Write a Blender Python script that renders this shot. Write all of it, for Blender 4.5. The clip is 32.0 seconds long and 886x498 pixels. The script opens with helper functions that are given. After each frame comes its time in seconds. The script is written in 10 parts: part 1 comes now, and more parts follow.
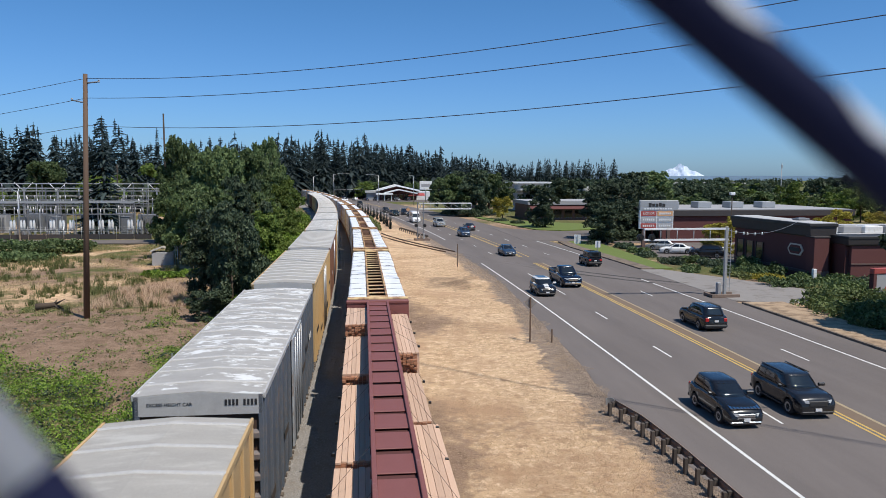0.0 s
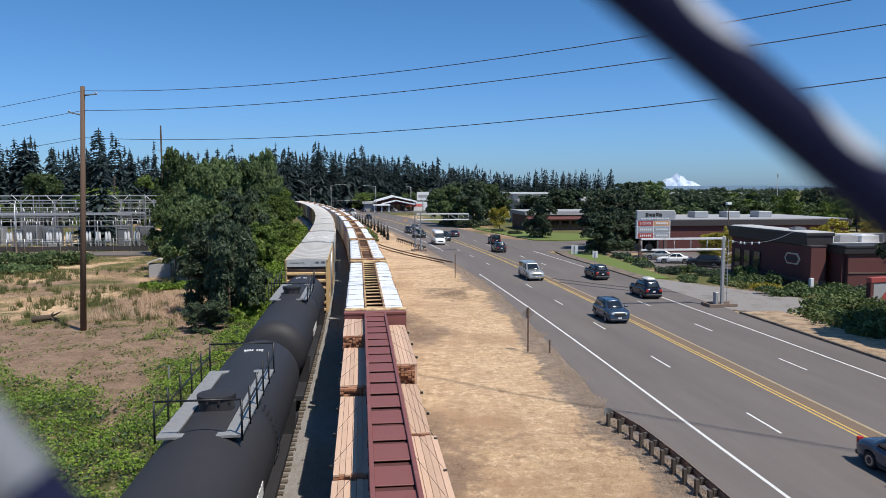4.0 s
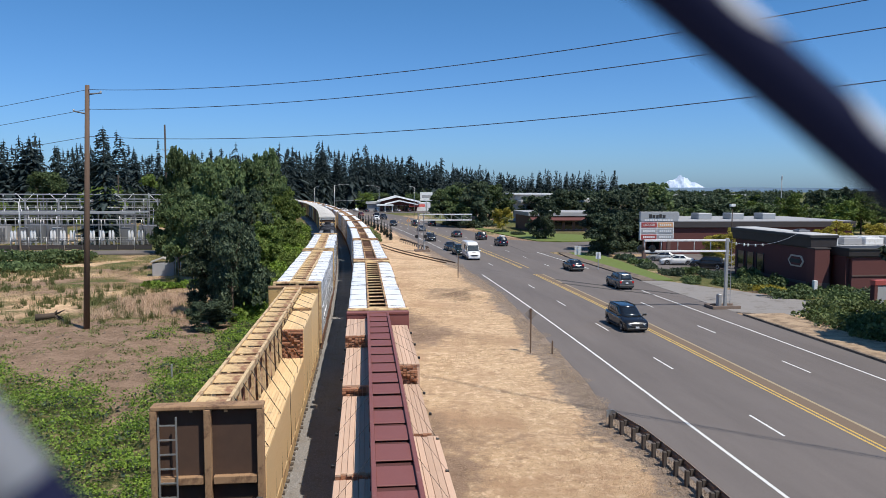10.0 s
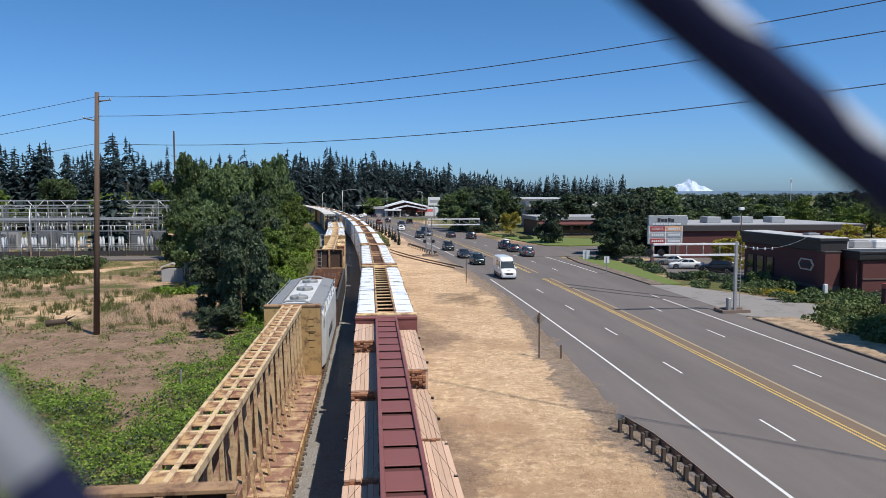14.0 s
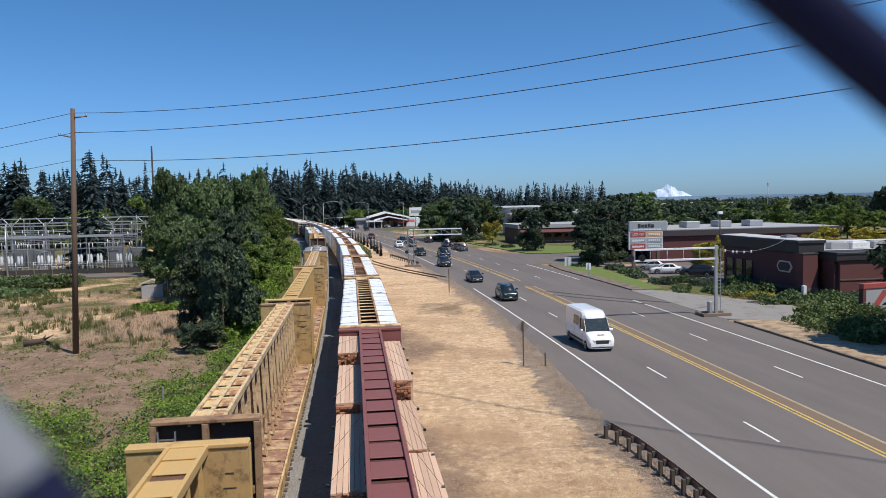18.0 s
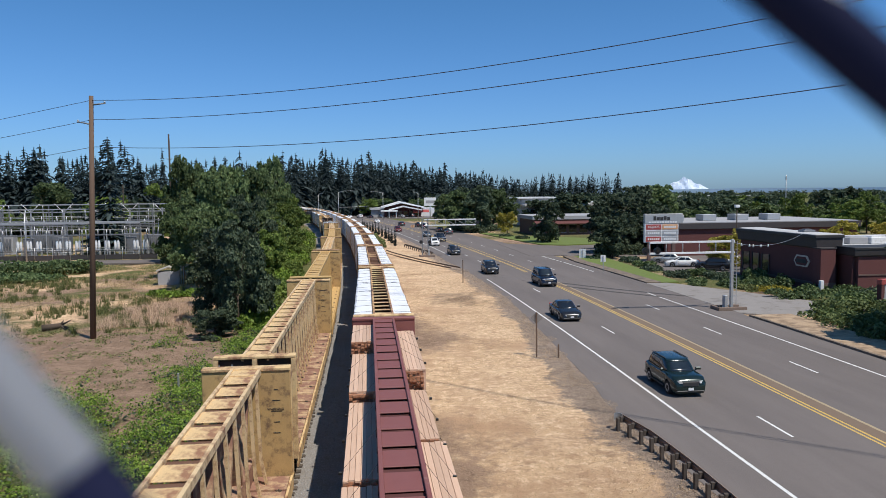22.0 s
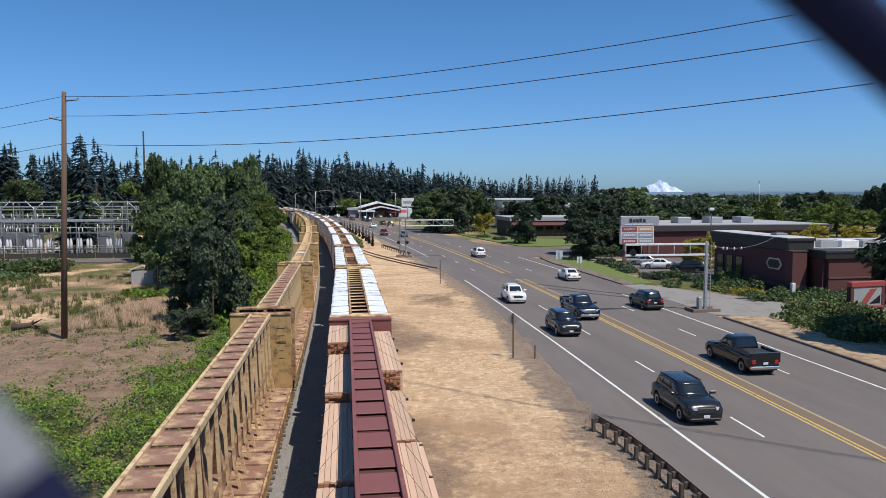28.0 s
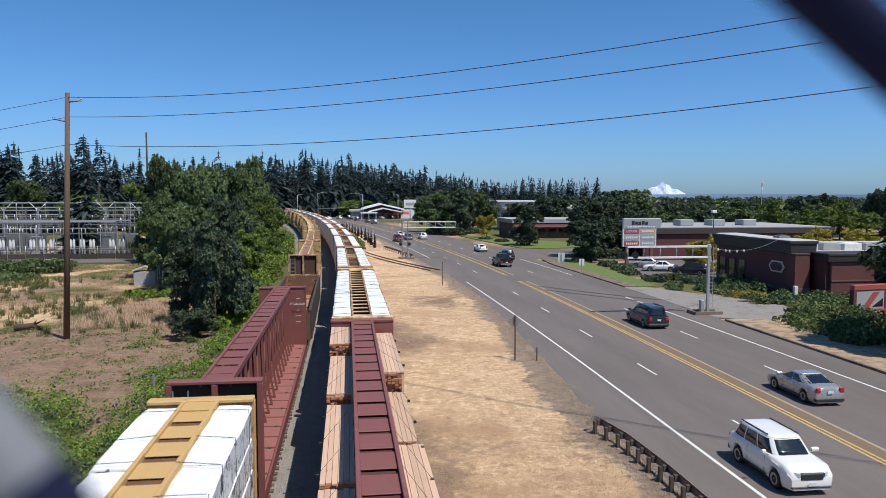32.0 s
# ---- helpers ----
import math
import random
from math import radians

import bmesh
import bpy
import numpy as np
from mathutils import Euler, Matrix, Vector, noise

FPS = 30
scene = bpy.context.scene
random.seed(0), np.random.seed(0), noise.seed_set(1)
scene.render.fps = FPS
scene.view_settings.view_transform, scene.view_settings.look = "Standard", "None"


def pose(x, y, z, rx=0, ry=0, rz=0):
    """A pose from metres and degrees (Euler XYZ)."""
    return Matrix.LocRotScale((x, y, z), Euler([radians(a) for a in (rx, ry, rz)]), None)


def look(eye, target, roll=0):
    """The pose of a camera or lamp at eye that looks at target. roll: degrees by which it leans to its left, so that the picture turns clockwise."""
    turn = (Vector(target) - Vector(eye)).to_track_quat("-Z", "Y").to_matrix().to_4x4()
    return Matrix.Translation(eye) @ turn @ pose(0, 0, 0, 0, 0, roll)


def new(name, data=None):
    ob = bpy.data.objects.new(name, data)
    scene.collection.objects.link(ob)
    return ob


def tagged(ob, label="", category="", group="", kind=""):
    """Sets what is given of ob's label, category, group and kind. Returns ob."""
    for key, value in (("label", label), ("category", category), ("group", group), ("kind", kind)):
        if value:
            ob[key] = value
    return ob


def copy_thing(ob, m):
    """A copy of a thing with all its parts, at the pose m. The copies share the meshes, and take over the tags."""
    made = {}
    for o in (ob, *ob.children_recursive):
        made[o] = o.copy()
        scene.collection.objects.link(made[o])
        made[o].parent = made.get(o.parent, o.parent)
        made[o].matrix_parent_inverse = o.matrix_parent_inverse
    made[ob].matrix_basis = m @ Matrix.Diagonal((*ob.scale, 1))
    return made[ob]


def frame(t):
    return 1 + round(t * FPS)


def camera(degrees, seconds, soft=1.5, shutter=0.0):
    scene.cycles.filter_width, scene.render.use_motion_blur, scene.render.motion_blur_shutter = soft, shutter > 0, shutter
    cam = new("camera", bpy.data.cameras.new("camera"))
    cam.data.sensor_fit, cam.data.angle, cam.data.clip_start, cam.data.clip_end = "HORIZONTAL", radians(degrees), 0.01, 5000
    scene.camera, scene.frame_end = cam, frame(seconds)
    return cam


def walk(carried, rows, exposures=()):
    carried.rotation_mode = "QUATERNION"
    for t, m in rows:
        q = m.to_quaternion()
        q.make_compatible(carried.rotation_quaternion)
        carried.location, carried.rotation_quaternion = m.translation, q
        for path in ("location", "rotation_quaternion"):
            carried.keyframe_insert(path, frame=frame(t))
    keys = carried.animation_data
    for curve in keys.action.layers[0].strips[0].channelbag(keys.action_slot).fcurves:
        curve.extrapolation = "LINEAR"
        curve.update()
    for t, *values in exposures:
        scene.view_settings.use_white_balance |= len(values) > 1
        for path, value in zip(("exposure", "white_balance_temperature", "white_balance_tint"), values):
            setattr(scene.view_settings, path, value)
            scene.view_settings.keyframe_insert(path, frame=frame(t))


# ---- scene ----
cam = camera(62.5, 32.0, soft=0.6, shutter=0.12)
cam.data.dof.use_dof = True
cam.data.dof.focus_distance = 70.0
cam.data.dof.aperture_fstop = 16.0
walk(cam, [
    (0.0, pose(0.0000, -0.0000, 10.9000, 84.45, -0.12, -6.20)),
    (0.5, pose(-0.0002, 0.0001, 10.9000, 84.44, -0.10, -6.15)),
    (1.0, pose(-0.0005, 0.0003, 10.9000, 84.63, -0.30, -6.51)),
    (1.5, pose(-0.0001, -0.0006, 10.8998, 84.77, -0.06, -6.16)),
    (2.0, pose(0.0004, -0.0014, 10.8997, 84.88, 0.02, -5.81)),
    (2.5, pose(0.0004, -0.0014, 10.8999, 84.85, 0.16, -5.68)),
    (3.0, pose(0.0003, -0.0014, 10.9001, 84.97, 0.03, -6.21)),
    (3.5, pose(0.0004, -0.0014, 10.9000, 85.21, 0.08, -6.43)),
    (5.5, pose(0.0005, -0.0013, 10.8995, 85.35, 0.01, -5.91)),
    (6.0, pose(0.0006, -0.0013, 10.8994, 85.22, 0.00, -5.47)),
    (6.5, pose(-0.0004, -0.0001, 10.8994, 85.22, 0.01, -5.70)),
    (7.0, pose(-0.0014, 0.0011, 10.8994, 85.28, -0.40, -7.24)),
    (7.5, pose(-0.0011, 0.0003, 10.8994, 85.52, -0.58, -7.99)),
    (8.0, pose(-0.0007, -0.0005, 10.8994, 85.38, -0.31, -6.80)),
    (8.5, pose(0.0000, -0.0007, 10.8993, 85.28, -0.11, -5.90)),
    (9.0, pose(0.0007, -0.0010, 10.8992, 85.24, -0.03, -5.69)),
    (9.5, pose(0.0002, -0.0003, 10.8993, 85.32, 0.24, -5.82)),
    (10.0, pose(-0.0002, 0.0005, 10.8994, 85.32, -0.19, -6.16)),
    (10.5, pose(-0.0001, 0.0000, 10.8993, 85.24, -0.14, -5.68)),
    (11.0, pose(0.0001, -0.0004, 10.8992, 85.25, -0.08, -5.72)),
    (11.5, pose(-0.0002, -0.0001, 10.8992, 85.23, -0.18, -5.82)),
    (12.0, pose(-0.0006, 0.0002, 10.8993, 85.21, -0.51, -5.98)),
    (12.5, pose(-0.0003, -0.0003, 10.8990, 85.18, -0.32, -5.70)),
    (13.0, pose(-0.0001, -0.0008, 10.8987, 85.20, -0.23, -5.46)),
    (13.5, pose(0.0002, -0.0009, 10.8989, 85.19, -0.25, -5.67)),
    (14.0, pose(0.0005, -0.0011, 10.8990, 85.69, 0.07, -5.55)),
    (14.5, pose(-0.0002, -0.0009, 10.8982, 86.01, 0.23, -6.80)),
    (15.0, pose(-0.0009, -0.0007, 10.8974, 86.56, 0.65, -6.85)),
    (15.5, pose(-0.0014, 0.0002, 10.8971, 86.47, 0.41, -6.65)),
    (17.5, pose(-0.0035, 0.0039, 10.8958, 86.60, 1.12, -7.84)),
    (18.0, pose(-0.0023, 0.0040, 10.8962, 86.46, 1.21, -7.03)),
    (18.5, pose(-0.0025, 0.0044, 10.8962, 86.32, 1.12, -6.91)),
    (19.0, pose(-0.0027, 0.0048, 10.8962, 86.46, 0.92, -7.45)),
    (19.5, pose(-0.0027, 0.0043, 10.8963, 86.36, 0.79, -7.27)),
    (20.0, pose(-0.0028, 0.0038, 10.8963, 86.15, 0.74, -7.10)),
    (20.5, pose(-0.0028, 0.0038, 10.8965, 85.79, 0.66, -6.64)),
    (21.0, pose(-0.0029, 0.0038, 10.8967, 85.77, 0.45, -6.65)),
    (21.5, pose(-0.0032, 0.0029, 10.8970, 85.75, 0.61, -6.17)),
    (22.0, pose(-0.0034, 0.0020, 10.8974, 85.72, 0.63, -5.87)),
    (22.5, pose(-0.0036, 0.0023, 10.8976, 85.63, 0.68, -5.69)),
    (23.0, pose(-0.0037, 0.0026, 10.8978, 85.64, 0.65, -6.16)),
    (23.5, pose(-0.0036, 0.0025, 10.8978, 85.55, 0.55, -6.04)),
    (24.0, pose(-0.0035, 0.0024, 10.8978, 85.53, 0.60, -5.82)),
    (24.5, pose(-0.0041, 0.0028, 10.8976, 85.69, 0.39, -6.40)),
    (26.5, pose(-0.0039, 0.0026, 10.8975, 85.67, 0.35, -5.68)),
    (27.0, pose(-0.0042, 0.0036, 10.8975, 85.57, 0.28, -6.20)),
    (27.5, pose(-0.0038, 0.0046, 10.8970, 85.64, 0.35, -7.10)),
    (28.0, pose(-0.0034, 0.0055, 10.8965, 85.76, 0.13, -7.61)),
    (28.5, pose(-0.0035, 0.0054, 10.8965, 85.79, 0.23, -7.92)),
    (29.0, pose(-0.0036, 0.0054, 10.8966, 85.63, 0.41, -7.56)),
    (29.5, pose(-0.0037, 0.0057, 10.8966, 85.75, 0.29, -7.61)),
    (30.0, pose(-0.0038, 0.0060, 10.8966, 85.75, 0.09, -7.68)),
    (30.5, pose(-0.0037, 0.0057, 10.8967, 85.87, -0.05, -8.02)),
    (31.0, pose(-0.0037, 0.0054, 10.8967, 85.65, 0.06, -7.36)),
    (31.5, pose(-0.0037, 0.0053, 10.8967, 85.68, 0.26, -7.58)),
    (32.0, pose(-0.0037, 0.0052, 10.8966, 85.90, -0.03, -7.43)),
], exposures=[(t, e - 0.08, 6250, 12) for t, e in ((0.0, -0.05), (3.0, 0.03), (7.0, -0.14), (8.5, -0.14), (10.0, 0.02), (13.0, -0.02), (15.0, 0.03), (20.0, -0.06), (23.0, -0.05), (28.0, -0.05), (32.0, 0.0))])

# ---- world, sun ----
SUN_X, SUN_Y = 0.37, -0.42          # horizontal run of a ray towards the sun for each metre of rise
sky_world = bpy.data.worlds.new("sky")
scene.world = sky_world
sky_world.use_nodes = True
_nt = sky_world.node_tree
_bg = _nt.nodes["Background"]
_sky = _nt.nodes.new("ShaderNodeTexSky")
_sky.sky_type, _sky.sun_disc = "NISHITA", False
_sky.sun_elevation = math.atan2(1, math.hypot(SUN_X, SUN_Y))
_sky.sun_rotation = math.atan2(SUN_X, SUN_Y)
_sky.air_density, _sky.dust_density, _sky.ozone_density = 0.95, 0.6, 2.4
_tint = _nt.nodes.new("ShaderNodeMix")
_tint.data_type, _tint.blend_type = "RGBA", "MULTIPLY"
_tint.inputs[0].default_value = 1.0
_dir = _nt.nodes.new("ShaderNodeTexCoord")
_axes = _nt.nodes.new("ShaderNodeSeparateXYZ")
_nt.links.new(_dir.outputs["Generated"], _axes.inputs[0])
_rise = _nt.nodes.new("ShaderNodeMapRange")
_rise.interpolation_type = "SMOOTHSTEP"
_rise.inputs[1].default_value, _rise.inputs[2].default_value = -0.12, 0.42
_nt.links.new(_axes.outputs[2], _rise.inputs[0])
_band = _nt.nodes.new("ShaderNodeMix")
_band.data_type = "RGBA"
_band.inputs[6].default_value = (0.66, 0.97, 1.53, 1)      # pale haze low down
_band.inputs[7].default_value = (0.475, 0.94, 1.21, 1)       # a clear dry summer sky
_nt.links.new(_rise.outputs[0], _band.inputs[0])
_nt.links.new(_band.outputs[2], _tint.inputs[7])
_nt.links.new(_sky.outputs[0], _tint.inputs[6])
_nt.links.new(_tint.outputs[2], _bg.inputs[0])
_bg.inputs[1].default_value = 0.094
sun_data = bpy.data.lights.new("sun", "SUN")
sun_data.energy, sun_data.angle, sun_data.color = 5.0, radians(0.53), (1.0, 0.92, 0.78)
sun = new("sun", sun_data)
sun.matrix_basis = look((SUN_X * 100, SUN_Y * 100, 100), (0, 0, 0))


# ---- materials ----
MATS = {}


def rgb(c, k=1.0):
    return (c[0] * k, c[1] * k, c[2] * k, 1)


def mat(name, base, rough=0.7, metal=0.0, second=None, scale=3.0, amount=0.5, fine=40.0, bump=0.15, stain=None,
        stain_scale=0.6, stain_amount=0.0, vary=0.0, spec=0.4, stretch=(1, 1, 1), sharp=0.15):
    """A weathered surface: two colours mixed by coarse noise, a fine grain with relief, patches of a third colour."""
    if name in MATS:
        return MATS[name]
    m = bpy.data.materials.new(name)
    m.use_nodes = True
    nt = m.node_tree
    n, l = nt.nodes, nt.links
    b = n["Principled BSDF"]
    b.inputs["Roughness"].default_value = rough
    b.inputs["Metallic"].default_value = metal
    b.inputs["Specular IOR Level"].default_value = spec
    co = n.new("ShaderNodeTexCoord")
    mp = n.new("ShaderNodeMapping")
    mp.inputs["Scale"].default_value = stretch
    l.new(co.outputs["Object"], mp.inputs["Vector"])
    second = second or tuple(c * 0.7 for c in base)
    t1 = n.new("ShaderNodeTexNoise")
    t1.inputs["Scale"].default_value, t1.inputs["Detail"].default_value = scale, 5
    t1.inputs["Roughness"].default_value = 0.65
    l.new(mp.outputs[0], t1.inputs["Vector"])
    r1 = n.new("ShaderNodeMapRange")
    r1.inputs[1].default_value, r1.inputs[2].default_value = 0.5 - 0.25, 0.5 + 0.25
    r1.inputs[4].default_value = amount
    l.new(t1.outputs[0], r1.inputs[0])
    x1 = n.new("ShaderNodeMix")
    x1.data_type = "RGBA"
    x1.inputs[6].default_value, x1.inputs[7].default_value = rgb(base), rgb(second)
    l.new(r1.outputs[0], x1.inputs[0])
    out = x1.outputs[2]
    if stain:
        t2 = n.new("ShaderNodeTexNoise")
        t2.inputs["Scale"].default_value, t2.inputs["Detail"].default_value = stain_scale, 8
        t2.inputs["Roughness"].default_value = 0.7
        l.new(mp.outputs[0], t2.inputs["Vector"])
        r2 = n.new("ShaderNodeMapRange")
        mid = 0.72 - 0.42 * stain_amount
        r2.inputs[1].default_value, r2.inputs[2].default_value = mid - sharp / 2, mid + sharp / 2
        l.new(t2.outputs[0], r2.inputs[0])
        x2 = n.new("ShaderNodeMix")
        x2.data_type = "RGBA"
        x2.inputs[7].default_value = rgb(stain)
        l.new(out, x2.inputs[6])
        l.new(r2.outputs[0], x2.inputs[0])
        out = x2.outputs[2]
    t3 = n.new("ShaderNodeTexNoise")
    t3.inputs["Scale"].default_value, t3.inputs["Detail"].default_value = fine, 3
    l.new(mp.outputs[0], t3.inputs["Vector"])
    hs = n.new("ShaderNodeHueSaturation")
    r3 = n.new("ShaderNodeMapRange")
    r3.inputs[3].default_value, r3.inputs[4].default_value = 0.82, 1.18
    l.new(t3.outputs[0], r3.inputs[0])
    val = r3.outputs[0]
    if vary:
        oi = n.new("ShaderNodeObjectInfo")
        r4 = n.new("ShaderNodeMapRange")
        r4.inputs[3].default_value, r4.inputs[4].default_value = 1 - vary, 1 + vary
        l.new(oi.outputs["Random"], r4.inputs[0])
        mu = n.new("ShaderNodeMath")
        mu.operation = "MULTIPLY"
        l.new(val, mu.inputs[0])
        l.new(r4.outputs[0], mu.inputs[1])
        val = mu.outputs[0]
    l.new(val, hs.inputs["Value"])
    l.new(out, hs.inputs["Color"])
    l.new(hs.outputs[0], b.inputs["Base Color"])
    if bump:
        bp = n.new("ShaderNodeBump")
        bp.inputs["Strength"].default_value, bp.inputs["Distance"].default_value = bump, 0.02
        l.new(t3.outputs[0], bp.inputs["Height"])
        l.new(bp.outputs[0], b.inputs["Normal"])
    MATS[name] = m
    return m


def plain(name, base, rough=0.5, metal=0.0, coat=0.0, spec=0.5):
    """A smooth made surface with a faint unevenness in its gloss."""
    if name in MATS:
        return MATS[name]
    m = bpy.data.materials.new(name)
    m.use_nodes = True
    n, l = m.node_tree.nodes, m.node_tree.links
    b = n["Principled BSDF"]
    b.inputs["Base Color"].default_value = rgb(base)
    b.inputs["Metallic"].default_value = metal
    b.inputs["Coat Weight"].default_value = coat
    b.inputs["Specular IOR Level"].default_value = spec
    t = n.new("ShaderNodeTexNoise")
    t.inputs["Scale"].default_value, t.inputs["Detail"].default_value = 6, 4
    r = n.new("ShaderNodeMapRange")
    r.inputs[3].default_value, r.inputs[4].default_value = max(rough - 0.08, 0.02), rough + 0.08
    l.new(t.outputs[0], r.inputs[0])
    l.new(r.outputs[0], b.inputs["Roughness"])
    MATS[name] = m
    return m


def leaf_mat(name, a, b2, rough=0.6, see=0.25):
    """Leaves: each clump has its own shade between two greens, with a little light coming through."""
    if name in MATS:
        return MATS[name]
    m = bpy.data.materials.new(name)
    m.use_nodes = True
    n, l = m.node_tree.nodes, m.node_tree.links
    b = n["Principled BSDF"]
    b.inputs["Roughness"].default_value = rough
    b.inputs["Specular IOR Level"].default_value = 0.25
    g = n.new("ShaderNodeNewGeometry")
    x = n.new("ShaderNodeMix")
    x.data_type = "RGBA"
    x.inputs[6].default_value, x.inputs[7].default_value = rgb(a), rgb(b2)
    l.new(g.outputs["Random Per Island"], x.inputs[0])
    oi = n.new("ShaderNodeObjectInfo")
    r4 = n.new("ShaderNodeMapRange")
    r4.inputs[3].default_value, r4.inputs[4].default_value = 0.75, 1.25
    l.new(oi.outputs["Random"], r4.inputs[0])
    hs = n.new("ShaderNodeHueSaturation")
    l.new(r4.outputs[0], hs.inputs["Value"])
    l.new(x.outputs[2], hs.inputs["Color"])
    l.new(hs.outputs[0], b.inputs["Base Color"])
    if see:
        tr = n.new("ShaderNodeBsdfTranslucent")
        l.new(hs.outputs[0], tr.inputs["Color"])
        mx = n.new("ShaderNodeMixShader")
        mx.inputs[0].default_value = see
        l.new(b.outputs[0], mx.inputs[1])
        l.new(tr.outputs[0], mx.inputs[2])
        l.new(mx.outputs[0], n["Material Output"].inputs[0])
    MATS[name] = m
    return m


def wrap_mat():
    """White lumber wrap: creased film with rows of dark printed marks that cannot be read."""
    m = bpy.data.materials.new("white_lumber_wrap")
    m.use_nodes = True
    n, l = m.node_tree.nodes, m.node_tree.links
    b = n["Principled BSDF"]
    b.inputs["Roughness"].default_value = 0.45
    co = n.new("ShaderNodeTexCoord")
    sp = n.new("ShaderNodeSeparateXYZ")
    l.new(co.outputs["Normal"], sp.inputs[0])
    up = n.new("ShaderNodeMath")
    up.operation = "LESS_THAN"
    up.inputs[1].default_value = 0.5
    l.new(sp.outputs[2], up.inputs[0])
    mp = n.new("ShaderNodeMapping")
    mp.inputs["Scale"].default_value = (1.0, 1.5, 0.9)
    l.new(co.outputs["Object"], mp.inputs["Vector"])
    w = n.new("ShaderNodeTexNoise")
    w.inputs["Scale"].default_value, w.inputs["Detail"].default_value = 3.1, 3
    w.inputs["Distortion"].default_value = 1.6
    l.new(mp.outputs[0], w.inputs["Vector"])
    d = n.new("ShaderNodeMapRange")
    d.inputs[1].default_value, d.inputs[2].default_value = 0.545, 0.6
    l.new(w.outputs[0], d.inputs[0])
    mu = n.new("ShaderNodeMath")
    mu.operation = "MULTIPLY"
    l.new(d.outputs[0], mu.inputs[0])
    l.new(up.outputs[0], mu.inputs[1])
    x = n.new("ShaderNodeMix")
    x.data_type = "RGBA"
    x.inputs[6].default_value, x.inputs[7].default_value = (0.84, 0.85, 0.87, 1), (0.12, 0.13, 0.16, 1)
    l.new(mu.outputs[0], x.inputs[0])
    l.new(x.outputs[2], b.inputs["Base Color"])
    cr = n.new("ShaderNodeTexNoise")
    cr.inputs["Scale"].default_value, cr.inputs["Detail"].default_value, cr.inputs["Distortion"].default_value = 2.2, 6, 1.0
    l.new(co.outputs["Object"], cr.inputs["Vector"])
    bp = n.new("ShaderNodeBump")
    bp.inputs["Strength"].default_value, bp.inputs["Distance"].default_value = 0.5, 0.05
    l.new(cr.outputs[0], bp.inputs["Height"])
    l.new(bp.outputs[0], b.inputs["Normal"])
    return m


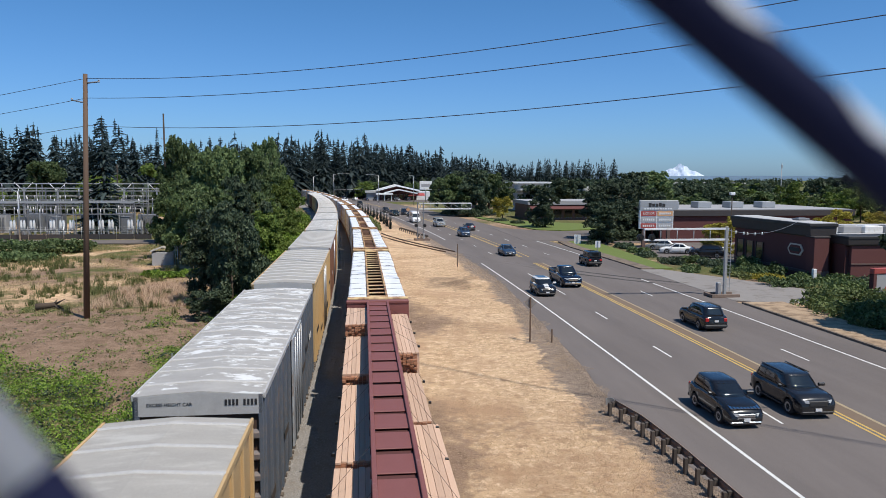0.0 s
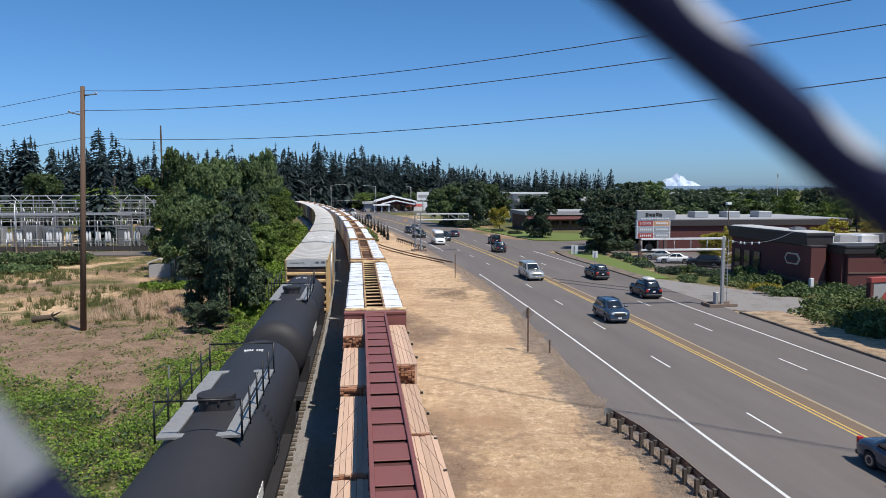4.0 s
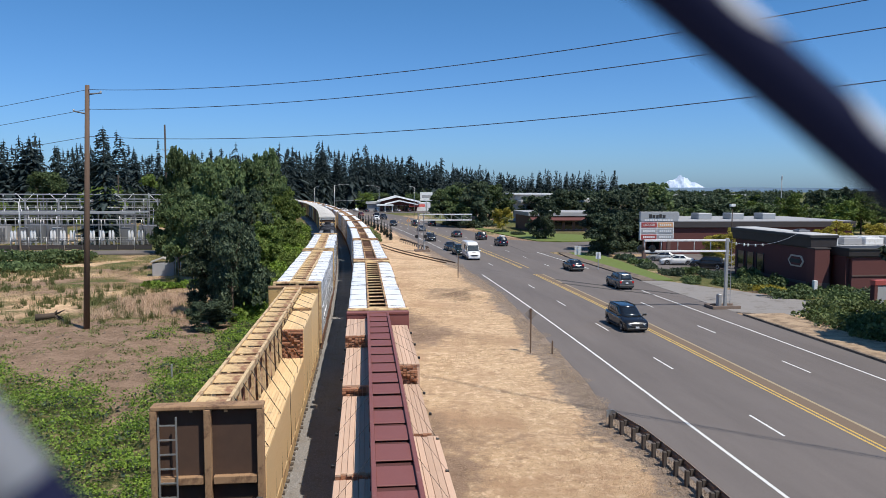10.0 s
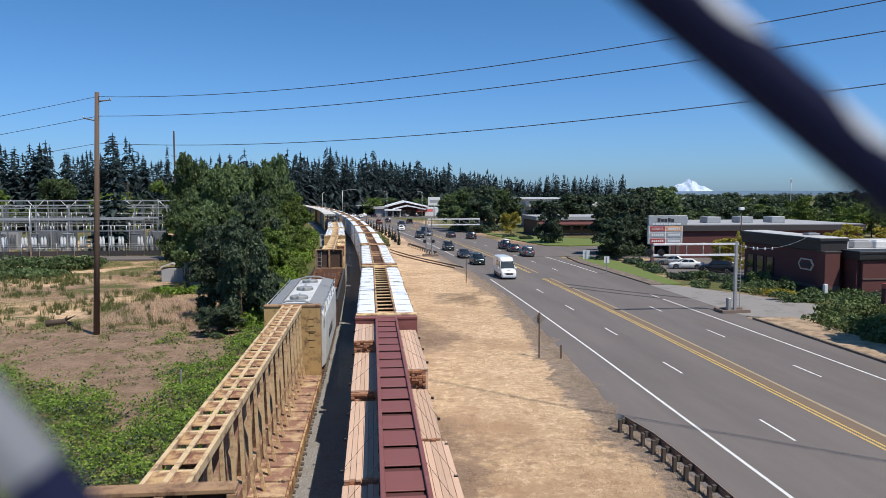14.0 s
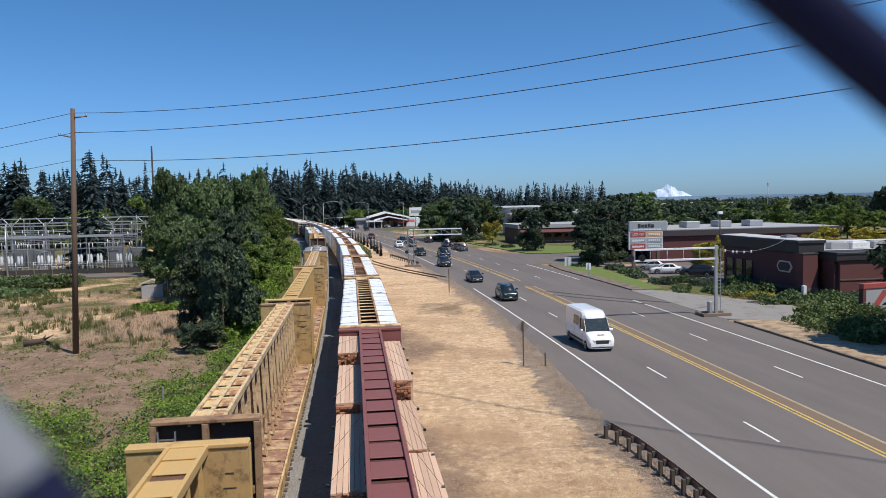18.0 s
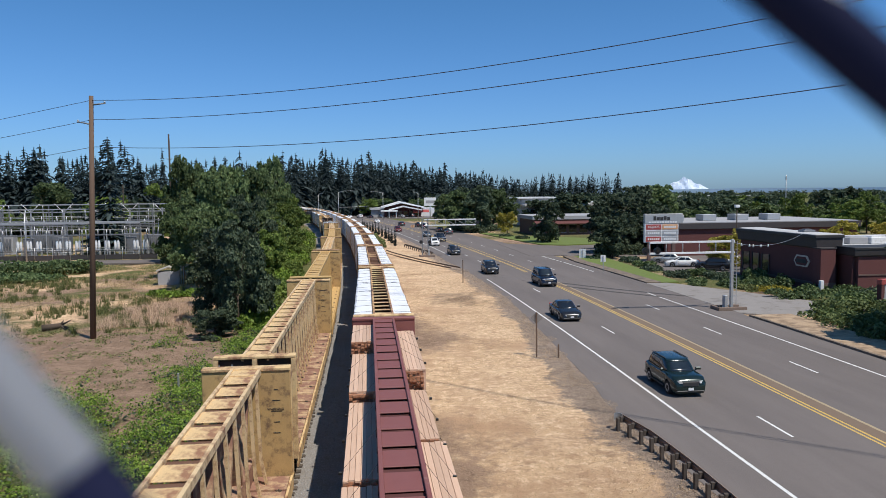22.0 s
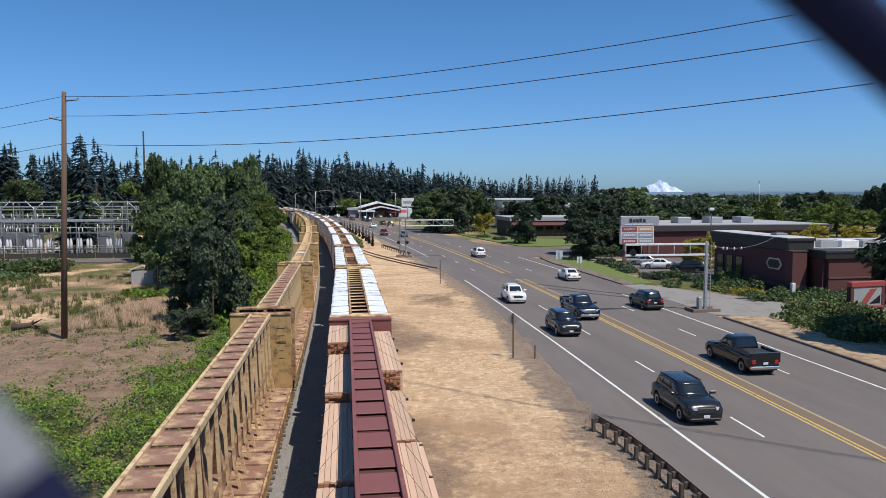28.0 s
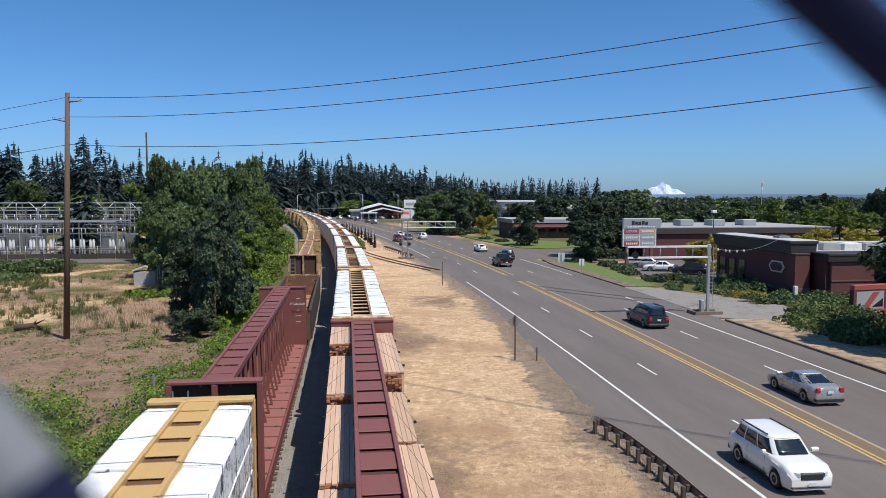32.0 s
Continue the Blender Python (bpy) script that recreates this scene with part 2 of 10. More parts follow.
def ground_mat():
    """Ground cover: bare soil, dry grass and green growth, by the cover painted on the sheet, each with grain of its own."""
    m = bpy.data.materials.new("ground_cover")
    m.use_nodes = True
    n, l = m.node_tree.nodes, m.node_tree.links
    b = n["Principled BSDF"]
    b.inputs["Roughness"].default_value = 0.95
    b.inputs["Specular IOR Level"].default_value = 0.1
    at = n.new("ShaderNodeAttribute")
    at.attribute_name = "cover"
    sp = n.new("ShaderNodeSeparateColor")
    l.new(at.outputs["Color"], sp.inputs[0])
    co = n.new("ShaderNodeTexCoord")

    def tex(s, d=6, r=0.65):
        t = n.new("ShaderNodeTexNoise")
        t.inputs["Scale"].default_value, t.inputs["Detail"].default_value, t.inputs["Roughness"].default_value = s, d, r
        l.new(co.outputs["Object"], t.inputs["Vector"])
        return t.outputs[0]

    def blend(f, a, c, lo=0.35, hi=0.65):
        r = n.new("ShaderNodeMapRange")
        r.inputs[1].default_value, r.inputs[2].default_value = lo, hi
        l.new(f, r.inputs[0])
        x = n.new("ShaderNodeMix")
        x.data_type = "RGBA"
        l.new(r.outputs[0], x.inputs[0])
        for i, s in ((6, a), (7, c)):
            if isinstance(s, tuple):
                x.inputs[i].default_value = rgb(s)
            else:
                l.new(s, x.inputs[i])
        return x.outputs[2]
    big, mid, fine, tiny = tex(0.17, 5, 0.6), tex(0.7, 8, 0.72), tex(2.6, 8, 0.78), tex(11.0, 6, 0.8)
    clump = tex(1.4, 10, 0.8)
    dry = blend(mid, (0.66, 0.465, 0.285), (0.55, 0.37, 0.23), 0.41, 0.58)
    dry = blend(fine, dry, (0.83, 0.63, 0.42), 0.5, 0.6)
    dry = blend(big, dry, (0.5, 0.33, 0.205), 0.47, 0.62)
    dry = blend(clump, dry, (0.43, 0.28, 0.17), 0.52, 0.64)
    dry = blend(tiny, dry, (0.29, 0.19, 0.115), 0.56, 0.66)
    soil = blend(mid, (0.225, 0.15, 0.102), (0.325, 0.222, 0.155), 0.43, 0.57)
    soil = blend(fine, soil, (0.165, 0.108, 0.074), 0.52, 0.64)
    soil = blend(tiny, soil, (0.45, 0.33, 0.235), 0.54, 0.64)
    green = blend(fine, (0.085, 0.115, 0.035), (0.2, 0.17, 0.075), 0.42, 0.6)
    green = blend(tiny, green, (0.05, 0.06, 0.025), 0.48, 0.66)
    gravel = blend(clump, (0.35, 0.265, 0.2), (0.235, 0.175, 0.135), 0.45, 0.57)
    gravel = blend(tiny, gravel, (0.42, 0.35, 0.28), 0.52, 0.62)
    gravel = blend(tex(24.0, 3, 0.7), gravel, (0.11, 0.09, 0.075), 0.56, 0.64)

    def rough_edge(f, k=0.55):
        """The cover's edge broken up by clumps."""
        a1 = n.new("ShaderNodeMath")
        a1.operation = "MULTIPLY_ADD"
        a1.inputs[1].default_value, a1.inputs[2].default_value = k * 2, -k
        l.new(clump, a1.inputs[0])
        a2 = n.new("ShaderNodeMath")
        l.new(f, a2.inputs[0])
        l.new(a1.outputs[0], a2.inputs[1])
        return a2.outputs[0]
    a = blend(rough_edge(sp.outputs[0]), dry, soil, 0.35, 0.65)
    a = blend(rough_edge(sp.outputs[1]), a, green, 0.4, 0.62)
    a = blend(rough_edge(sp.outputs[2], 0.9), a, gravel, 0.38, 0.6)
    l.new(a, b.inputs["Base Color"])
    bp = n.new("ShaderNodeBump")
    bp.inputs["Strength"].default_value, bp.inputs["Distance"].default_value = 0.9, 0.1
    l.new(tiny, bp.inputs["Height"])
    l.new(bp.outputs[0], b.inputs["Normal"])
    return m


M_ground = ground_mat()
M_wrap = wrap_mat()
M_asphalt = mat("worn_grey_asphalt", (0.155, 0.136, 0.128), 0.9, second=(0.125, 0.11, 0.104), scale=0.35, amount=0.8, fine=60,
                bump=0.25, stain=(0.18, 0.158, 0.148), stain_scale=0.25, stain_amount=0.45, stretch=(1, 0.12, 1), sharp=0.3, spec=0.2)
M_white_paint = mat("white_road_paint", (0.72, 0.72, 0.7), 0.7, second=(0.55, 0.55, 0.53), scale=5, stain=(0.2, 0.2, 0.2),
                    stain_scale=9, stain_amount=0.2)
M_yellow_paint = mat("yellow_road_paint", (0.62, 0.42, 0.1), 0.7, second=(0.5, 0.33, 0.1), scale=3, stain=(0.2, 0.17, 0.13),
                     stain_scale=6, stain_amount=0.25)
M_tan_paint = mat("faded_tan_paint", (0.4, 0.32, 0.2), 0.8, second=(0.28, 0.22, 0.15), scale=2)
M_median = mat("brown_dirty_median", (0.185, 0.13, 0.09), 0.95, second=(0.2, 0.16, 0.12), scale=2)
M_patch = mat("dark_asphalt_patch", (0.08, 0.074, 0.072), 0.85, scale=2, bump=0.3, spec=0.2)
M_conc = mat("pale_concrete", (0.42, 0.39, 0.35), 0.9, second=(0.33, 0.31, 0.28), scale=1.2, stain=(0.25, 0.22, 0.18),
             stain_scale=0.8, stain_amount=0.35, bump=0.25)
M_kerb = mat("dusty_dark_kerb", (0.19, 0.145, 0.11), 0.9, second=(0.27, 0.215, 0.165), scale=1.5, stain=(0.1, 0.085, 0.07), stain_scale=1.0, stain_amount=0.4, bump=0.3)
M_dirt = mat("dry_sandy_dirt", (0.46, 0.34, 0.225), 0.95, second=(0.33, 0.235, 0.155), scale=1.3, amount=0.9, fine=25, bump=0.5, stain=(0.22, 0.155, 0.1), stain_scale=0.9, stain_amount=0.42)
M_yard = mat("dark_yard_steel", (0.2, 0.21, 0.23), 0.6, 0.2, second=(0.13, 0.135, 0.15), scale=2)
M_ballast = mat("grey_ballast_stone", (0.33, 0.31, 0.295), 0.95, second=(0.17, 0.16, 0.15), scale=16, amount=1.0, fine=30, bump=1.0,
                stain=(0.22, 0.195, 0.17), stain_scale=0.7, stain_amount=0.35)
M_stone = mat("crushed_stone", (0.36, 0.345, 0.33), 0.95, second=(0.2, 0.19, 0.18), scale=9, amount=1.0)
M_tie = mat("weathered_tie_wood", (0.1, 0.08, 0.065), 0.95, second=(0.16, 0.135, 0.11), scale=2, stretch=(1, 12, 12), vary=0.25)
M_steel_worn = mat("road_worn_rail_steel", (0.13, 0.115, 0.105), 0.7, 0.2, second=(0.16, 0.14, 0.13), scale=3)
M_rail = mat("rusty_rail_steel", (0.13, 0.085, 0.06), 0.6, 0.4, second=(0.2, 0.15, 0.12), scale=8)
M_railtop = plain("polished_rail_head", (0.5, 0.49, 0.48), 0.3, 0.9)
M_galv = mat("galvanised_steel", (0.5, 0.51, 0.52), 0.45, 0.7, second=(0.36, 0.37, 0.38), scale=6, bump=0.05)
M_guard = mat("rusted_guard_rail", (0.24, 0.18, 0.145), 0.8, 0.1, second=(0.14, 0.1, 0.08), scale=3)
M_post = mat("dark_guard_post", (0.085, 0.07, 0.06), 0.9, second=(0.05, 0.042, 0.038), scale=5, vary=0.15)
M_wood_pole = mat("brown_utility_pole_wood", (0.15, 0.095, 0.065), 0.85, second=(0.09, 0.06, 0.042), scale=2, stretch=(6, 6, 0.4))
M_dark_pole = mat("dark_pole_wood", (0.06, 0.045, 0.035), 0.9, scale=2, stretch=(6, 6, 0.4))
M_wire = plain("black_wire", (0.05, 0.065, 0.1), 0.6)
M_steel = mat("grey_painted_steel", (0.42, 0.43, 0.44), 0.5, 0.3, second=(0.3, 0.3, 0.31), scale=4)
M_black = plain("black_enamel", (0.012, 0.012, 0.013), 0.45)
M_white = mat("white_painted_metal", (0.76, 0.77, 0.78), 0.5, second=(0.66, 0.66, 0.66), scale=3, stain=(0.5, 0.46, 0.4),
              stain_scale=1.2, stain_amount=0.2)
M_red = plain("red_sign_panel", (0.36, 0.07, 0.06), 0.5)
M_orange = plain("orange_sign_panel", (0.6, 0.33, 0.17), 0.5)
M_glass = plain("dark_glass", (0.012, 0.014, 0.017), 0.06, 0.0, spec=0.9)
M_rubber = mat("black_tyre_rubber", (0.022, 0.022, 0.023), 0.85, scale=10)
M_rim = plain("grey_alloy_rim", (0.4, 0.4, 0.41), 0.35, 0.8)
M_chrome = plain("bright_chrome", (0.75, 0.75, 0.76), 0.12, 1.0)
M_lamp = plain("clear_headlamp", (0.75, 0.77, 0.78), 0.12, 0.3)
M_tail = plain("red_tail_lamp", (0.45, 0.02, 0.02), 0.2)
M_plate = plain("pale_number_plate", (0.7, 0.71, 0.72), 0.5)
M_trim = plain("black_plastic_trim", (0.03, 0.03, 0.032), 0.6)
M_truckiron = mat("dusty_cast_iron", (0.07, 0.055, 0.045), 0.9, 0.2, second=(0.12, 0.095, 0.075), scale=5)
M_wheel_iron = mat("rusty_wheel_iron", (0.1, 0.075, 0.06), 0.7, 0.4, scale=5)

# train colours
M_cb = {
    "yellow": mat("sun_yellow_car_paint", (0.58, 0.38, 0.15), 0.65, second=(0.47, 0.3, 0.12), scale=1.2, stain=(0.27, 0.15, 0.075),
                  stain_scale=1.1, stain_amount=0.12, bump=0.1),
    "worn": mat("worn_yellow_car_paint", (0.7, 0.51, 0.27), 0.75, second=(0.58, 0.38, 0.17), scale=1.5, stain=(0.3, 0.155, 0.085),
                stain_scale=1.9, stain_amount=0.42, bump=0.12, stretch=(1, 0.7, 1)),
    "rusty": mat("rust_stripped_car_paint", (0.58, 0.39, 0.19), 0.8, second=(0.42, 0.25, 0.11), scale=1.6, stain=(0.2, 0.09, 0.06),
                 stain_scale=2.0, stain_amount=0.52, bump=0.14),
    "maroon": mat("maroon_car_paint", (0.2, 0.07, 0.062), 0.6, second=(0.255, 0.105, 0.095), scale=1.0, stain=(0.32, 0.2, 0.17),
                  stain_scale=1.5, stain_amount=0.12, bump=0.08),
    "tan": mat("pale_tan_car_paint", (0.68, 0.51, 0.3), 0.75, second=(0.55, 0.39, 0.21), scale=1.4, stain=(0.25, 0.125, 0.07),
               stain_scale=2.2, stain_amount=0.36),
    "brown": mat("rust_brown_frame_paint", (0.33, 0.2, 0.11), 0.85, second=(0.42, 0.27, 0.15), scale=1.6, stain=(0.13, 0.07, 0.045),
                 stain_scale=2.0, stain_amount=0.35),
    "olive": mat("dull_ochre_car_paint", (0.44, 0.31, 0.13), 0.75, second=(0.36, 0.23, 0.09), scale=1.4, stain=(0.2, 0.1, 0.05),
                 stain_scale=2.0, stain_amount=0.3),
}
M_cb_side = {
    "yellow": mat("yellow_bulkhead_paint", (0.52, 0.35, 0.15), 0.75, second=(0.4, 0.26, 0.115), scale=1.0, amount=0.9, stain=(0.16, 0.1, 0.06),
                  stain_scale=2.2, stain_amount=0.3),
    "maroon": M_cb["maroon"],
}
M_deck = {
    "yellow": mat("yellow_deck_paint", (0.58, 0.39, 0.16), 0.75, second=(0.55, 0.33, 0.12), scale=1.4, stain=(0.3, 0.17, 0.09), stain_scale=2, stain_amount=0.2),
    "rusty": mat("rusted_deck_and_beam_shade", (0.24, 0.125, 0.09), 0.85, second=(0.34, 0.2, 0.135), scale=1.8, stain=(0.52, 0.37, 0.22),
                 stain_scale=1.6, stain_amount=0.42),
    "maroon": mat("maroon_deck_paint", (0.27, 0.105, 0.095), 0.7, second=(0.33, 0.15, 0.13), scale=1.2),
}
# Shade on the recessed chord steps is put into these two colours.
M_shade_step = mat("rust_step_with_shade", (0.12, 0.06, 0.038), 0.9, second=(0.2, 0.11, 0.065), scale=3)
M_shade_step_maroon = mat("maroon_step_with_shade", (0.085, 0.03, 0.027), 0.85, second=(0.13, 0.05, 0.045), scale=3)
M_dark_in = mat("dark_bulkhead_and_bay_shade", (0.075, 0.045, 0.032), 0.9, second=(0.12, 0.07, 0.048), scale=2)
M_lumber = mat("fresh_sawn_lumber", (0.8, 0.58, 0.32), 0.8, second=(0.66, 0.44, 0.22), scale=2.0, stretch=(14, 0.6, 14), vary=0.1, bump=0.2)
M_lumber_pale = mat("pale_pink_lumber", (0.6, 0.42, 0.31), 0.8, second=(0.52, 0.34, 0.24), scale=2.0, stretch=(12, 0.5, 12), vary=0.12, bump=0.2)
M_endgrain = mat("red_brown_end_grain", (0.3, 0.135, 0.075), 0.9, second=(0.42, 0.22, 0.13), scale=14, amount=1.0, vary=0.2)
M_endtan = mat("tan_end_grain", (0.5, 0.32, 0.17), 0.9, second=(0.3, 0.16, 0.09), scale=10, amount=1.0, vary=0.3)
M_roof = mat("galvanised_boxcar_roof", (0.43, 0.405, 0.365), 0.65, 0.05, second=(0.33, 0.31, 0.28), scale=0.9, amount=0.9, stain=(0.5, 0.48, 0.44),
             stain_scale=1.1, stain_amount=0.28, bump=0.06, stretch=(0.5, 1.6, 1))
M_seam = mat("pale_galvanised_seam", (0.54, 0.53, 0.515), 0.6, 0.1, second=(0.42, 0.41, 0.4), scale=3, amount=0.8)
M_roof_old = mat("weathered_boxcar_roof", (0.46, 0.44, 0.41), 0.6, 0.1, second=(0.35, 0.33, 0.305), scale=1.4, amount=0.9, stain=(0.78, 0.78, 0.76),
                 stain_scale=1.3, stain_amount=0.4, bump=0.1, sharp=0.05, stretch=(0.7, 1.2, 1))
M_box_yellow = mat("yellow_boxcar_side", (0.56, 0.385, 0.19), 0.65, second=(0.46, 0.3, 0.14), scale=1.1, stain=(0.25, 0.13, 0.07),
                   stain_scale=1.0, stain_amount=0.2)
M_box_blue = mat("faded_blue_boxcar_side", (0.1, 0.115, 0.14), 0.65, second=(0.16, 0.18, 0.21), scale=1.0, stain=(0.22, 0.17, 0.14),
                 stain_scale=1.2, stain_amount=0.3)
M_box_grey = mat("pale_grey_boxcar_door", (0.42, 0.45, 0.48), 0.6, scale=1.0, stain=(0.25, 0.2, 0.17), stain_scale=1.4, stain_amount=0.3)
M_box_brown = mat("brown_boxcar_side", (0.2, 0.095, 0.06), 0.7, second=(0.27, 0.14, 0.09), scale=1.0)
M_tank = mat("matt_black_tank", (0.028, 0.027, 0.03), 0.62, second=(0.042, 0.04, 0.042), scale=0.7, bump=0.03, spec=0.35)
M_gond = mat("rust_brown_gondola", (0.15, 0.075, 0.05), 0.85, second=(0.22, 0.115, 0.075), scale=0.9, stain=(0.33, 0.17, 0.08),
             stain_scale=0.8, stain_amount=0.3)
M_gond_floor = mat("orange_rust_floor", (0.4, 0.19, 0.065), 0.9, second=(0.3, 0.145, 0.07), scale=0.7, stain=(0.24, 0.16, 0.11),
                   stain_scale=1.0, stain_amount=0.35)
M_gond_dirt = mat("dirt_covered_floor", (0.34, 0.23, 0.16), 0.95, second=(0.28, 0.18, 0.12), scale=1.0, stain=(0.45, 0.35, 0.25), stain_scale=2, stain_amount=0.25)
M_gond_out = mat("dark_gondola_side", (0.05, 0.045, 0.045), 0.8, second=(0.09, 0.08, 0.075), scale=1.0)
M_hop = mat("chalky_white_hopper", (0.63, 0.64, 0.64), 0.6, second=(0.52, 0.52, 0.51), scale=0.9, stain=(0.36, 0.33, 0.3),
            stain_scale=1.4, stain_amount=0.22)
M_grate = mat("galvanised_grating", (0.4, 0.4, 0.395), 0.6, 0.2, second=(0.2, 0.2, 0.2), scale=14, amount=1.0, stretch=(0.3, 3, 1), bump=0.5)
M_print_dark = plain("dark_stencil_paint", (0.03, 0.03, 0.032), 0.7)
M_print_white = plain("white_stencil_paint", (0.75, 0.74, 0.72), 0.7)

# buildings and plants
M_brick = mat("dark_red_brick", (0.1, 0.036, 0.035), 0.9, second=(0.14, 0.055, 0.05), scale=10, amount=0.9, vary=0.1, bump=0.3)
M_brick_d = mat("brown_brick_band", (0.13, 0.085, 0.075), 0.9, second=(0.17, 0.11, 0.095), scale=8)
M_fascia = mat("grey_fascia_metal", (0.048, 0.042, 0.042), 0.7, second=(0.07, 0.062, 0.062), scale=2)
M_roofwhite = mat("white_membrane_roof", (0.5, 0.5, 0.5), 0.7, second=(0.4, 0.4, 0.39), scale=0.5, stain=(0.4, 0.38, 0.36), stain_scale=0.3, stain_amount=0.25)
M_cream = mat("cream_stucco", (0.55, 0.5, 0.43), 0.85, second=(0.47, 0.43, 0.37), scale=1.0)
M_greywall = mat("grey_block_wall", (0.36, 0.36, 0.37), 0.85, second=(0.3, 0.3, 0.31), scale=0.8)
M_bark = mat("grey_brown_bark", (0.1, 0.075, 0.055), 0.95, second=(0.06, 0.045, 0.035), scale=5, stretch=(4, 4, 0.6), bump=0.6)
# Needle greens are lifted towards blue to carry distance haze.
L_fir = leaf_mat("haze_tinted_fir_needles", (0.02, 0.034, 0.034), (0.06, 0.084, 0.082), see=0.1)
L_maple = leaf_mat("deep_green_leaves", (0.05, 0.085, 0.032), (0.155, 0.205, 0.08), see=0.25)
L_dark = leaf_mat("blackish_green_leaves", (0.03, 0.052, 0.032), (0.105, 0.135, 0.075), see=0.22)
L_bright = leaf_mat("fresh_green_leaves", (0.075, 0.125, 0.025), (0.2, 0.26, 0.06), see=0.3)
L_gold = leaf_mat("yellow_green_leaves", (0.26, 0.22, 0.03), (0.46, 0.4, 0.07), see=0.3)
L_bramble = leaf_mat("bramble_leaves", (0.06, 0.12, 0.014), (0.24, 0.335, 0.055), see=0.3)
L_ivy = leaf_mat("ivy_leaves", (0.06, 0.095, 0.03), (0.17, 0.21, 0.075), see=0.25)
L_dry = leaf_mat("dry_grass_blades", (0.39, 0.265, 0.145), (0.64, 0.45, 0.265), see=0.3)
L_straw = leaf_mat("dull_straw_blades", (0.23, 0.17, 0.085), (0.42, 0.33, 0.17), see=0.3)
L_reed = leaf_mat("dull_green_weeds", (0.085, 0.11, 0.035), (0.22, 0.23, 0.085), see=0.3)
L_seed = leaf_mat("pinkish_seed_grass", (0.42, 0.29, 0.2), (0.56, 0.42, 0.3), see=0.3)
M_lawn = mat("mown_lawn", (0.12, 0.17, 0.035), 0.95, second=(0.17, 0.185, 0.06), scale=1.5, fine=30, bump=0.4)


# ---- helpers for meshes ----
class Geo:
    """Collects vertices and faces of one mesh."""

    def __init__(self):
        self.v, self.f, self.s = [], [], []

    def add(self, vs, fs, smooth=False):
        o = len(self.v)
        self.v += [tuple(p) for p in vs]
        self.f += [tuple(i + o for i in f) for f in fs]
        self.s += [smooth] * len(fs)
        return self

    def box(self, x0, x1, y0, y1, z0, z1, c=0.0):
        if c <= 0:
            vs = [(x, y, z) for x in (x0, x1) for y in (y0, y1) for z in (z0, z1)]
            return self.add(vs, [(0, 1, 3, 2), (4, 6, 7, 5), (0, 4, 5, 1), (2, 3, 7, 6), (0, 2, 6, 4), (1, 5, 7, 3)])
        vs, ix = [], {}
        for i, (x, sx) in enumerate(((x0, 1), (x1, -1))):
            for j, (y, sy) in enumerate(((y0, 1), (y1, -1))):
                for k, (z, sz) in enumerate(((z0, 1), (z1, -1))):
                    for a in range(3):
                        ix[i, j, k, a] = len(vs)
                        vs.append((x + sx * c * (a != 0), y + sy * c * (a != 1), z + sz * c * (a != 2)))
        fs = []
        for i in (0, 1):
            fs.append([ix[i, 0, 0, 0], ix[i, 0, 1, 0], ix[i, 1, 1, 0], ix[i, 1, 0, 0]][::1 if i == 0 else -1])
            fs.append([ix[0, i, 0, 1], ix[1, i, 0, 1], ix[1, i, 1, 1], ix[0, i, 1, 1]][::1 if i == 0 else -1])
            fs.append([ix[0, 0, i, 2], ix[0, 1, i, 2], ix[1, 1, i, 2], ix[1, 0, i, 2]][::1 if i == 0 else -1])
        for i in (0, 1):
            for j in (0, 1):
                r = 1 if i == j else -1
                fs.append([ix[i, j, 0, 0], ix[i, j, 0, 1], ix[i, j, 1, 1], ix[i, j, 1, 0]][::r])
                fs.append([ix[i, 0, j, 2], ix[i, 0, j, 0], ix[i, 1, j, 0], ix[i, 1, j, 2]][::r])
                fs.append([ix[0, i, j, 1], ix[0, i, j, 2], ix[1, i, j, 2], ix[1, i, j, 1]][::r])
                for k in (0, 1):
                    fs.append([ix[i, j, k, 0], ix[i, j, k, 1], ix[i, j, k, 2]][::-1 if (i + j + k) % 2 else 1])
        return self.add(vs, fs)

    def tube(self, a, b, r, r2=None, n=8, caps=True, smooth=True):
        a, b = Vector(a), Vector(b)
        d = (b - a).normalized()
        u = d.orthogonal().normalized()
        w = d.cross(u)
        r2 = r if r2 is None else r2
        vs = [p + (u * math.cos(t) + w * math.sin(t)) * q for p, q in ((a, r), (b, r2)) for t in (2 * math.pi * i / n for i in range(n))]
        self.add(vs, [(i, (i + 1) % n, n + (i + 1) % n, n + i) for i in range(n)], smooth)
        if caps:
            o = len(self.v) - 2 * n
            self.f += [tuple(o + i for i in reversed(range(n))), tuple(o + n + i for i in range(n))]
            self.s += [False, False]
        return self

    def sweep(self, pts, r, n=5):
        """One round tube along a line of points."""
        pts = [Vector(p) for p in pts]
        rings = []
        for i, p in enumerate(pts):
            d = (pts[min(i + 1, len(pts) - 1)] - pts[max(i - 1, 0)]).normalized()
            u = d.cross(Vector((0.3, 0.2, 0.93))).normalized()
            w = d.cross(u)
            rings.append([p + (u * math.cos(t) + w * math.sin(t)) * r for t in (2 * math.pi * k / n for k in range(n))])
        return self.loft(rings, smooth=True)

